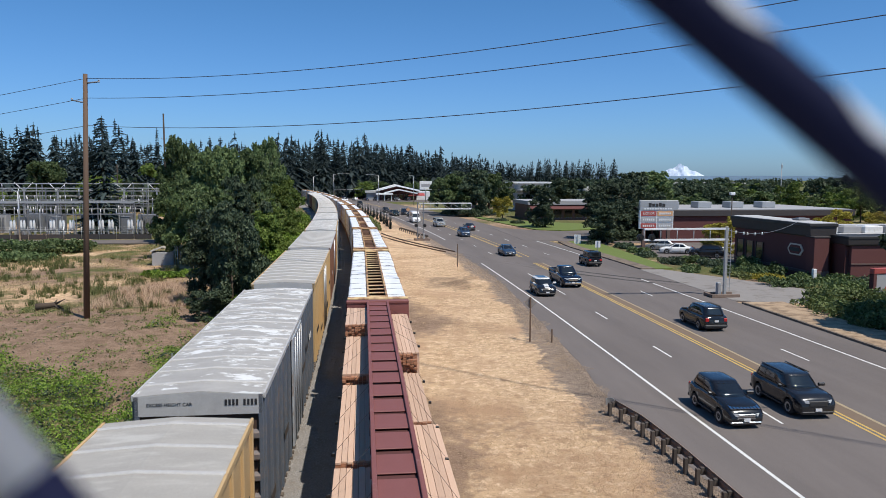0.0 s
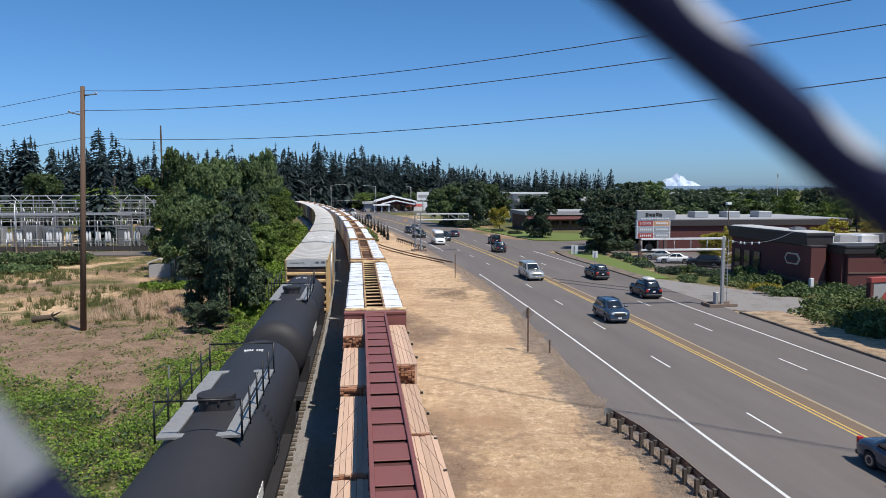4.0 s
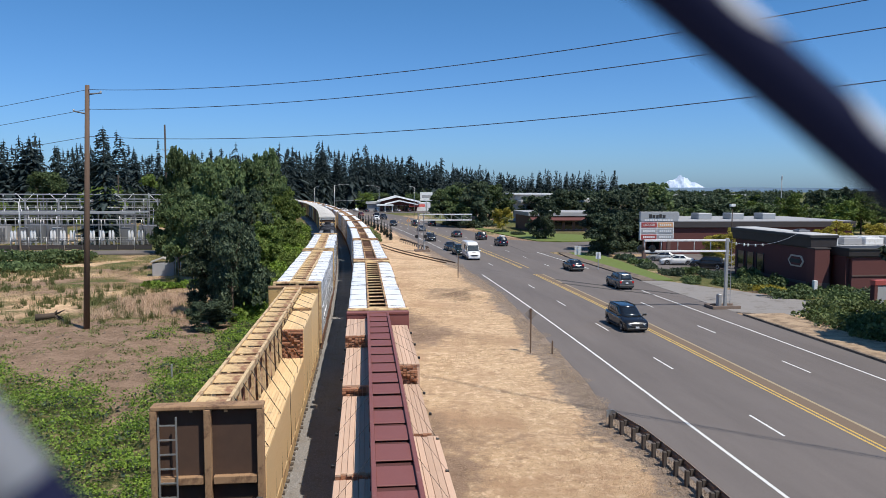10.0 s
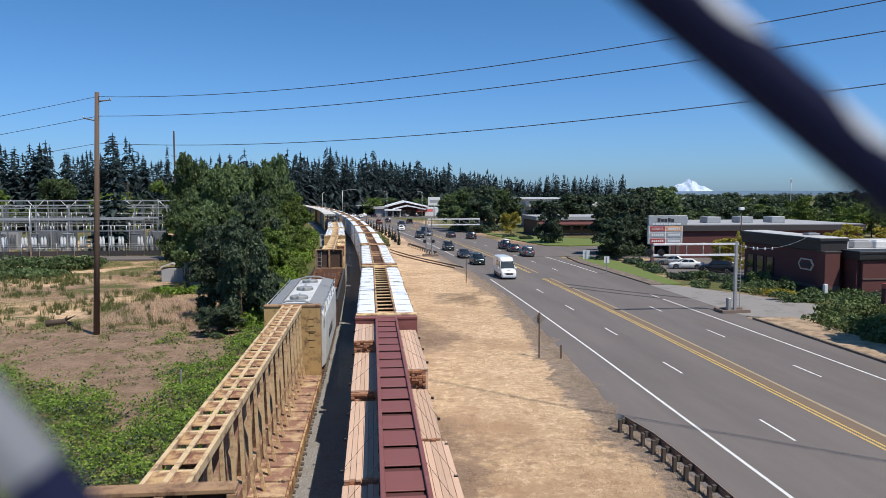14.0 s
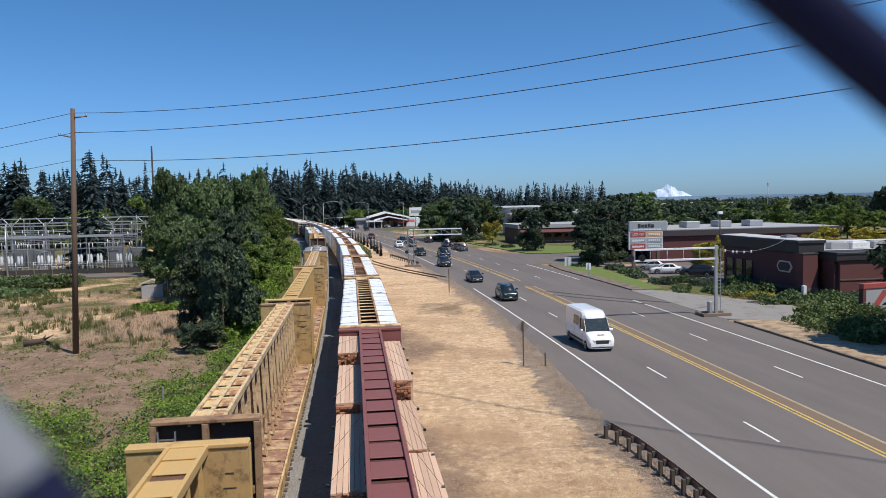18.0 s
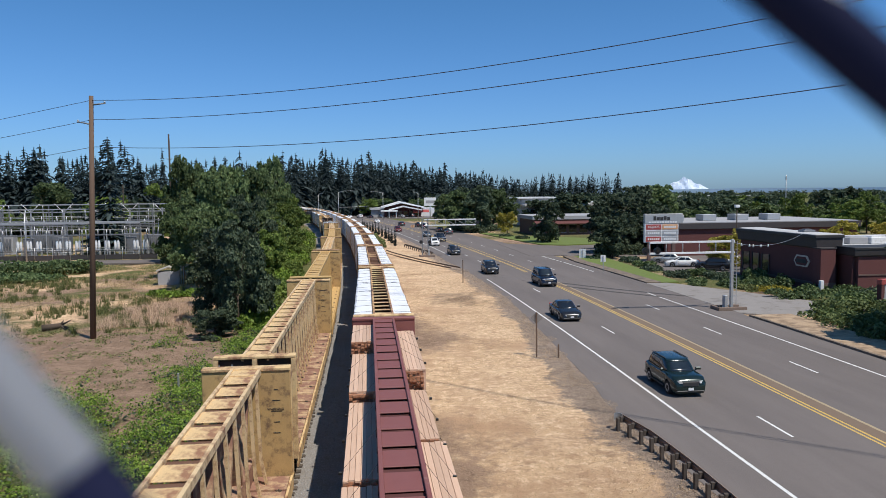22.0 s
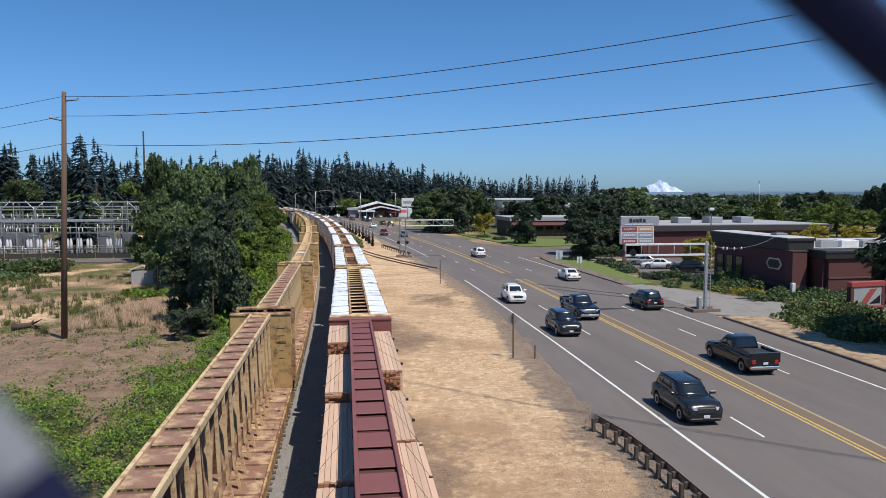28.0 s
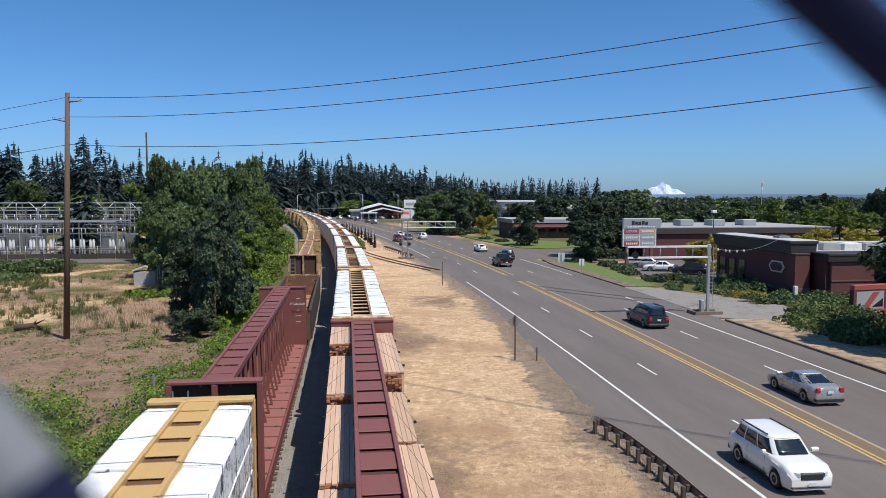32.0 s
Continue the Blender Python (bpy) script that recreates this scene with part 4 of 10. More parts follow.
gr, at_, Lr = guard_rail([(11.6, -40), (12.05, 5), (12.1, 26), (11.95, 29.5), (11.5, 32.0)], 0.98, "rusted steel guard rail on dark timber posts beside the dry grass")
end = Geo()
rings = []
for i in range(9):
    a = math.pi * i / 8
    x, y = 11.5 - 0.2 + 0.2 * math.cos(a), 32.0 + 0.25 * math.sin(a)
    rings.append([(x, y, 0.38), (x, y, 0.71), (x - 0.012 * math.cos(a), y - 0.012 * math.sin(a), 0.71), (x - 0.012 * math.cos(a), y - 0.012 * math.sin(a), 0.38)])
end.loft(rings)
part("end_loop", end, M_galv, gr, "bright galvanised rounded end")
guard_rail([(11.4, 129), (9.6, 140), (7.7, 152)], 1.9, "dark guard rail beside the signal mast")


def sign_post(x, y, h, plate, label, turn=0.0, mate=None, wood=True):
    s = thing("sign_post", label, "road sign", pose(x, y, ground_z(x, y), 0, 0, turn))
    part("post", Geo().box(-0.045, 0.045, -0.045, 0.045, -0.2, h, 0.006), M_wood_pole if wood else M_galv, s)
    if plate:
        w, hh, shape = plate
        pg = Geo()
        if shape == "diamond":
            c = [(0, 0), (w / 2, hh / 2), (0, hh), (-w / 2, hh / 2)]
        else:
            c = [(-w / 2, 0), (w / 2, 0), (w / 2, hh), (-w / 2, hh)]
        pg.loft([[(px, yy, h - hh + pz + 0.05) for px, pz in c] for yy in (0.05, 0.062)])
        part("plate", pg, mate or M_galv, s)
    return s


sign_post(10.99, 47.1, 3.0, (0.85, 0.85, "diamond"), "diamond road sign, grey back, on a brown wooden post", -4, mat("aged_sign_back", (0.27, 0.245, 0.225), 0.6, 0.2, second=(0.2, 0.18, 0.165), scale=4))
sign_post(11.45, 88.5, 2.9, (0.3, 0.5, "rect"), "thin brown marker post in the dry grass", 70)
sign_post(12.4, 46.8, 0.9, None, "thin stake in the dry verge", 0)
sign_post(-10.6, 41.0, 1.3, None, "thin pale stake among the brambles", 0, wood=False)
sign_post(31.8, 96.5, 2.4, (0.7, 0.9, "rect"), "white speed plate on a thin post by the lawn", -8, M_white, False)
sign_post(12.6, 208, 2.6, (1.3, 1.3, "diamond"), "orange-yellow diamond warning sign on a post", 5, M_orange, False)
sign_post(35.2, 117.5, 1.6, (1.1, 1.5, "rect"), "small white notice board on the lawn", -20, M_white, False)


# ---- crossing signal gantries ----
def gantry(x, y, turn, reach, height, label, lattice=False):
    """A cantilever arm of two chords over the highway, on an upright mast with a foot frame."""
    s = thing("signal_gantry", label, "signal gantry", pose(x, y, 0, 0, 0, turn))
    if lattice:
        for dx in (-0.5, 0.5):
            part("mast", Geo().box(dx - 0.09, dx + 0.09, -0.09, 0.09, 0, height + 0.25, 0.015), M_yard, s)
        for k in range(6):
            z = 0.6 + k * 1.0
            part("mast_brace", Geo().tube((-0.5, 0, z), (0.5, 0, z + 0.8), 0.035, n=6), M_steel, s)
    else:
        part("mast", Geo().box(-0.13, 0.13, -0.13, 0.13, 0, height + 0.2, 0.02), M_steel, s)
        lad = Geo()
        for k in range(16):
            lad.box(0.14, 0.4, -0.15, -0.12, 0.6 + k * 0.33, 0.63 + k * 0.33)
        lad.box(0.38, 0.42, -0.16, -0.11, 0.4, height)
        part("ladder", lad, M_steel, s, "steel ladder rungs")
    for z in (height, height - 1.0):
        part("chord", Geo().box(-reach, 0.2, -0.09, 0.09, z - 0.09, z + 0.09, 0.015), M_white, s, "white painted arm chord")
    n = 5
    for k in range(n + 1):
        xx = -reach * k / n
        part("strut", Geo().tube((xx, 0, height - 1.0), (xx, 0, height), 0.045, n=6), M_steel, s)
        if lattice and k < n:
            part("brace", Geo().tube((xx, 0, height), (xx - reach / n, 0, height - 1.0), 0.035, n=6), M_steel, s)
    for zz, xx in ((height - 0.75, -reach - 0.35), (height - 0.75, -reach + 0.75)) if not lattice else ((2.6, 0.75), (2.6, -0.75), (height - 0.6, -reach - 0.3)):
        lamp = part("signal_lamp", Geo().tube((xx, -0.12, zz), (xx, 0.12, zz), 0.3, n=20), M_black, s, "round black signal backing")
        part("lens", Geo().tube((xx, -0.16, zz), (xx, -0.121, zz), 0.12, n=14), M_glass, lamp)
    for a in (-1, 1):
        part("foot_beam", Geo().box(-1.6, 1.1, a * 0.75 - 0.12, a * 0.75 + 0.12, 0, 0.3, 0.02), M_guard, s, "rusty foot beam")
    part("foot_beam", Geo().box(-1.6, -1.4, -0.75, 0.75, 0.05, 0.3, 0.02), M_guard, s)
    part("control_box", Geo().box(-0.75, -0.45, -0.25, 0.25, 0, 1.3, 0.03), M_steel, s, "grey control box")
    return s


gantry(33.3, 64.0, 0, 7.9, 6.3, "grey signal mast with a white cantilever arm over the highway")
gantry(9.9, 127.6, 180, 9.0, 6.5, "grey lattice signal mast with a cantilever arm over the highway", True)


# ---- railway cars (own space: y along the car, z from the rail head) ----
CACHE = {}


def cached(key, build):
    if key not in CACHE:
        CACHE[key] = fix_normals(build())
    return CACHE[key]


def wheel_mesh():
    gg = Geo()
    for s in (-0.755, 0.755):
        rr = [[(s + dx, r * math.sin(a), 0.46 + r * math.cos(a)) for a in (2 * math.pi * i / 20 for i in range(20))] for dx, r in ((-0.07, 0.5), (-0.045, 0.5), (-0.04, 0.46), (0.06, 0.455))]
        gg.loft(rr if s < 0 else [[(2 * s - p[0], p[1], p[2]) for p in r] for r in rr], smooth=False)
    gg.tube((-0.75, 0, 0.46), (0.75, 0, 0.46), 0.085, n=8)
    return gg.mesh("wheelset", M_wheel_iron)


def truck_mesh():
    gg = Geo()
    for s in (-1.0, 1.0):
        pr = [(-1.15, 0.38), (-0.95, 0.34), (-0.5, 0.28), (0.5, 0.28), (0.95, 0.34), (1.15, 0.38), (1.15, 0.58), (0.8, 0.66), (0.45, 0.8), (-0.45, 0.8), (-0.8, 0.66), (-1.15, 0.58)]
        gg.loft([[(s + dx, y, z) for y, z in pr] for dx in (-0.07, 0.07)])
        for y in (-0.86, 0.86):
            gg.tube((s * 1.08 - 0.1, y, 0.46), (s * 1.08 + 0.1, y, 0.46), 0.14, n=10)
    gg.box(-1.0, 1.0, -0.2, 0.2, 0.5, 0.78)
    return gg.mesh("truck_frame", M_truckiron)


def trucks(car, length, inset=2.6):
    for s in (-1, 1):
        t = part("truck", cached("truck", truck_mesh), M_truckiron, car, "dusty cast-iron truck frame", pose(0, s * (length / 2 - inset), 0))
        for d in (-0.86, 0.86):
            part("wheelset", cached("wheels", wheel_mesh), M_wheel_iron, t, m=pose(0, d, 0))
        part("coupler", cached("coupler", lambda: Geo().box(-0.14, 0.14, -0.45, 0.45, 0.72, 0.98, 0.04).mesh("coupler", M_truckiron)), M_truckiron, car, "iron coupler", pose(0, s * (length / 2 + 0.3), 0))


def centerbeam(label, paint="worn", deck="rusty", three=False, load=None, length=23.6, frame_paint=None, white_panel=None, seed=1, near=True, far=False, chord_gap=None):
    """A flat car with a tall centre beam: deck, end bulkheads, a ladder-like top chord, posts and braces."""
    rnd = random.Random(seed)
    car = thing("centerbeam_flatcar", label, "railway car", group="cars of the train")
    P, Dk = M_cb[paint], M_deck[deck]
    Bk = M_cb_side["maroon"] if paint == "maroon" else M_cb_side["yellow"]
    Fr = M_cb[frame_paint] if frame_paint else M_cb[paint]
    L2, top, hw = length / 2, 4.72, 1.4
    R = M_cb["rusty"] if not near else M_cb["tan"] if paint in ("worn", "rusty") else P
    bay = 1.26
    nb = 17
    y0 = -nb * bay / 2

    def deck_mesh():
        gg = Geo().box(-hw + 0.02, hw - 0.02, -L2 + 0.25, L2 - 0.25, 0.9, 0.97)
        for k in range(nb + 1):
            yy = y0 + k * bay
            for s in (-1, 1):
                gg.loft([[(s * 0.1, yy - 0.42, 0.97), (s * 0.1, yy + 0.6, 0.97), (s * 0.1, yy + 0.6, 1.16), (s * 0.1, yy - 0.42, 1.13)],
                         [(s * 1.33, yy - 0.42, 0.97), (s * 1.33, yy + 0.6, 0.97), (s * 1.33, yy + 0.6, 1.13), (s * 1.33, yy - 0.42, 1.1)]])
        return gg.mesh("deck", Dk)
    part("deck", cached(("deck", deck, length), deck_mesh), Dk, car, "stepped steel deck")
    for s in (-1, 1):
        Sl = M_gond if load == "wrapped" else P
        part("side_sill", cached(("sill", Sl.name, s), lambda: Geo().box(s * 1.34, s * 1.42, -L2 + 0.2, L2 - 0.2, 0.62, 1.1, 0.01).mesh("side_sill", Sl)), Sl, car)
    part("centre_sill", cached(("csill", length), lambda: Geo().box(-0.35, 0.35, -L2, L2, 0.55, 0.95).mesh("centre_sill", M_truckiron)), M_truckiron, car)
    # bulkheads
    for s in (-1, 1):
        def bulk():
            gg = Geo()
            gg.box(-hw, hw, s * (L2 - 0.3) - 0.06, s * (L2 - 0.3) + 0.06, 1.05, top - 0.02, 0.01)
            return gg.mesh("bulkhead", Bk)
        b = part("bulkhead", cached(("bulk", paint == "maroon", s), bulk), Bk, car, "tall end bulkhead with stencilled lines")
        cap = Geo().box(-hw - 0.02, hw + 0.02, s * (L2 - 0.2) - 0.2, s * (L2 - 0.2) + 0.2, top - 0.1, top + 0.02, 0.025)
        part("cap", cached(("cap", Fr.name, s), lambda: cap.mesh("cap", Fr)), Fr, b)
        yo = s * (L2 - 0.1)

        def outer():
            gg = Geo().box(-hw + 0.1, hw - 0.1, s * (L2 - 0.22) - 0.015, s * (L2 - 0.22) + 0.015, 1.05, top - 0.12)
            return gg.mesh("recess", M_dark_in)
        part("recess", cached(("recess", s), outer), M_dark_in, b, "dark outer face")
        for x in (-hw + 0.06, 0.0, hw - 0.06) if not far else ():
            part("frame_post", cached(("fpost", Fr.name), lambda: Geo().box(-0.09, 0.09, -0.1, 0.1, 1.0, top - 0.1, 0.012).mesh("frame_post", Fr)), Fr, b, m=pose(x, yo, 0))
        for z in (1.75, 2.75) if not far else ():
            for x in (-0.68, 0.68):
                part("frame_bar", cached(("fbar", Fr.name), lambda: Geo().box(-0.55, 0.55, -0.09, 0.09, -0.1, 0.1, 0.012).mesh("frame_bar", Fr)), Fr, b, m=pose(x, yo, z))
        def ladder():
            gg = Geo()
            for k in range(9):
                gg.box(-0.22, 0.22, -0.015, 0.015, 1.2 + k * 0.38, 1.235 + k * 0.38)
            for x in (-0.22, 0.22):
                gg.box(x - 0.02, x + 0.02, -0.02, 0.02, 1.1, top - 0.25)
            return gg.mesh("ladder", M_galv)
        if not far:
            part("ladder", cached("cb_ladder", ladder), M_galv, b, "thin steel ladder", pose(-0.98, s * (L2 + 0.03), 0))
        # stencilled bars on the inner face
        yy = s * (L2 - 0.365)
        ink = M_print_white if paint == "maroon" else M_print_dark
        if s > 0 and load is None and paint != "maroon":
            letters("lettering", "WARNING", 0.11, M_print_dark, b, pose(0.92, yy - 0.006, 3.35, 90, 0, 0))
        for k in range(0 if load == "wrapped" else 5):
            w = rnd.uniform(0.06, 0.24)
            zz = 4.0 - k * 0.36
            x = 0.95
            part("stencil", Geo().box(x - w, x + w, yy - 0.004, yy + 0.004, zz - 0.012, zz + 0.014), ink, b)
    # top chord
    ch = 0.44
    for s in (-1, 1):
        part("chord_rail", cached(("crail", paint, s, length, near), lambda: Geo().box(s * ch - 0.05, s * ch + 0.05, -L2 + 0.2, L2 - 0.2, top - 0.22, top, 0.012).mesh("chord_rail", R)), R, car, "long top rail of the beam")
    if three:
        part("chord_rail", cached(("crailm", paint, length), lambda: Geo().box(-0.06, 0.06, -L2 + 0.2, L2 - 0.2, top - 0.05, top + 0.012, 0.01).mesh("chord_rail", R)), R, car)
    gap = chord_gap or (0.52 if three else {"maroon": 0.24, "yellow": 0.34, "rusty": 0.24}.get(paint, 0.42 if load == "wrapped" else 0.3))
    Pn = M_deck["rusty"] if paint == "rusty" and load is None and not three else P
    pan = cached(("panel", paint, gap, load is None, three), lambda: Geo().box(-ch + 0.05, ch - 0.05, -bay / 2 + gap, bay / 2 - 0.03, top - 0.1, top - 0.075, 0.008).mesh("chord_panel", Pn))
    panw = cached(("panelw", gap), lambda: Geo().box(-ch + 0.05, ch - 0.05, -bay / 2 + gap, bay / 2 - 0.03, top - 0.045, top - 0.03, 0.004).mesh("chord_panel", M_white))
    # Low bars between panels get the colours that include step shade.
    Rb = R if three else M_shade_step_maroon if paint == "maroon" else M_shade_step
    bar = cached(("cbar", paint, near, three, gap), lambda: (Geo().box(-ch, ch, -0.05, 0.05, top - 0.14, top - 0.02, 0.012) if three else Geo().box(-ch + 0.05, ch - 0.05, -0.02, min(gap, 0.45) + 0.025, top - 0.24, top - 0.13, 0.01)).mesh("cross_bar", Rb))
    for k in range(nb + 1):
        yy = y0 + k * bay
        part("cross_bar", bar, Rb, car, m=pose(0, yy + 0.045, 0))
        if k < nb:
            isw = white_panel == k
            part("chord_panel", panw if isw else pan, M_white if isw else Pn, car, "white patched panel" if isw else "", pose(0, yy + bay / 2 + 0.06, rnd.uniform(-0.012, 0.012)))
    for s in (-1, 1):
        ye = s * (L2 - 0.2 - 0.5)
        part("end_panel", cached(("endp", paint), lambda: Geo().box(-ch + 0.05, ch - 0.05, -0.42, 0.42, top - 0.07, top - 0.035, 0.008).mesh("end_panel", P)), P, car, m=pose(0, ye, 0))
    # posts and braces under the chord
    if load != "wrapped" or near:
        def post_mesh():
            gg = Geo()
            gg.loft([[(x, -0.06, z), (x, 0.06, z), (x - 0.09, 0.06, z), (x - 0.09, -0.06, z)] for x, z in ((0.72, 1.08), (0.56, 1.9), (0.47, top - 0.22))])
            return gg.mesh("post", R)
        pm = cached(("post", paint), post_mesh)
        for k in range(0, nb + 1):
            for a in (0, 180):
                part("post", pm, R, car, m=pose(0, y0 + k * bay, 0, 0, 0, a))
        # Except on maroon cars, dark rust colour here stands in for beam shade.
        def brace():
            gg = Geo()
            gg.loft([[(-0.2, -0.09, 1.1), (0.2, -0.09, 1.1), (0.2, 0.09, 1.1), (-0.2, 0.09, 1.1)],
                     [(-0.2, bay - 0.09, top - 0.25), (0.2, bay - 0.09, top - 0.25), (0.2, bay + 0.09, top - 0.25), (-0.2, bay + 0.09, top - 0.25)]])
            return gg.mesh("brace", P if paint == "maroon" else M_deck["rusty"])
        In = P if paint == "maroon" else M_deck["rusty"]
        bm_ = cached(("brace", paint), brace)
        for k in range(nb):
            part("brace", bm_, In, car, m=pose(0, y0 + (k if k % 2 == 0 else k + 1) * bay, 0, 0, 0, 0 if k % 2 == 0 else 180))
        # Loaded maroon car: web widened to block sunlight through the chord slits.
        ww = 0.43 if paint == "maroon" and load else 0.03
        part("web_plate", cached(("web", paint, load is None), lambda: Geo().box(-ww, ww, -L2 + 0.4, L2 - 0.4, top - (3.4 if ww > 0.1 else 1.4), top - (0.24 if ww > 0.1 else 0.4)).box(-0.2, 0.2, -L2 + 0.4, L2 - 0.4, 1.08, 1.75).mesh("web_plate", In)), In, car)
    if load is None:
        tie = cached("winch", lambda: Geo().tube((-0.06, 0, 0.05), (0.06, 0, 0.05), 0.05, n=6).box(-0.2, 0.2, -0.02, 0.02, 0, 0.03).mesh("tie_down", M_truckiron))
        for k in range(0, nb, 2):
            part("tie_down", tie, M_truckiron, car, "iron tie-down winch" if k == 0 else "", pose(1.15, y0 + (k + 0.5) * bay, 1.09, 0, 0, rnd.uniform(-60, 60)))
    trucks(car, length)
    return car


def pack_mesh(w, l, h, seed, material, name):
    """One wrapped pack: a box with softly bulged faces and rounded edges."""
    rnd = random.Random(seed)
    gg = Geo()
    nx, ny = 3, 6
    rings = []
    for j in range(ny + 1):
        y = -l / 2 + l * j / ny
        e = 0.05 if j in (0, ny) else 0.0
        ring = []
        for x, z in ((-w / 2, 0), (-w / 2, h * 0.5), (-w / 2, h - 0.07), (-w / 2 + 0.07, h), (0, h), (w / 2 - 0.07, h), (w / 2, h - 0.07), (w / 2, h * 0.5), (w / 2, 0)):
            b = rnd.uniform(-0.02, 0.02)
            ring.append((x * (1 - e * 0.6) + b, y, max(0, z - (e * 0.6 if z > 0.5 * h else 0) + (b if z > 0 else 0))))
        rings.append(ring)
    gg.loft(rings)
    return gg.mesh(name, material)


def wrapped_load(car, seed, near=True, levels=4):
    """White wrapped lumber packs on both sides of the beam, held by cables."""
    rnd = random.Random(seed)
    n = 5
    l = 22.6 / n
    h = (4.62 - 1.13) / levels
    for s in (-1, 1):
        for i in range(n):
            step = rnd.choice((0, 0, 0, -0.12, 0.05))
            for k in range(levels):
                v = rnd.randrange(5)
                me = cached(("pack", v, levels, n), lambda: pack_mesh(0.93, l - 0.05, h + 0.004, v, M_wrap, "wrapped_pack"))
                top = k == levels - 1
                part("wrapped_pack", me, M_wrap, car, "white wrapped lumber pack" if i == k == 0 and s < 0 else "",
                     pose(s * (0.92 + rnd.uniform(-0.015, 0.02)), -11.3 + (i + 0.5) * l, 1.13 + k * h + (step * 0.5 if top else 0), 0, 0, rnd.choice((0, 180))))
        if near:
            cab = cached(("cable", s), lambda: Geo().tube((s * 0.42, 0, 4.71), (s * 1.38, 0.0, 4.66), 0.008, n=5).tube((s * 1.4, 0, 4.66), (s * 1.42, 0, 1.1), 0.008, n=5).mesh("tie_cable", M_black))
            for k in range(12):
                part("tie_cable", cab, M_black, car, m=pose(0, -10.4 + k * 1.9 + rnd.uniform(-0.15, 0.15), rnd.uniform(-0.01, 0.03), 0, 0, rnd.uniform(-9, 9)))


def board_stack(car, x, y0, y1, z0, z1, w, material, seed, rows=5, ends=None):
    """A bare lumber stack of separate boards on its top layer and a joined body below; the end boards stand out unevenly."""
    rnd = random.Random(seed)
    part("lumber_block", Geo().box(x - w / 2, x + w / 2, y0 + 0.08, y1 - 0.08, z0, z1 - 0.06), material, car, "strapped block of bare sawn lumber")
    bw = w / rows
    for i in range(rows):
        a = x - w / 2 + i * bw
        part("board", Geo().box(a + 0.004, a + bw - 0.004, y0 + rnd.uniform(0, 0.1), y1 - rnd.uniform(0, 0.1), z1 - 0.06, z1 + rnd.uniform(-0.004, 0.006), 0.006), material, car)
    if ends:
        gg = Geo()
        rows_z = int((z1 - z0) / 0.09)
        for k in range(rows_z):
            for i in range(int(w / 0.13)):
                a = x - w / 2 + (i + 0.05) * 0.13
                d = rnd.uniform(0.0, 0.22)
                gg.box(a, a + 0.115, y0 + 0.08 - d, y0 + 0.2, z0 + 0.01 + k * 0.09, z0 + 0.08 + k * 0.09)
        part("board_end", gg, ends, car, "uneven board ends")


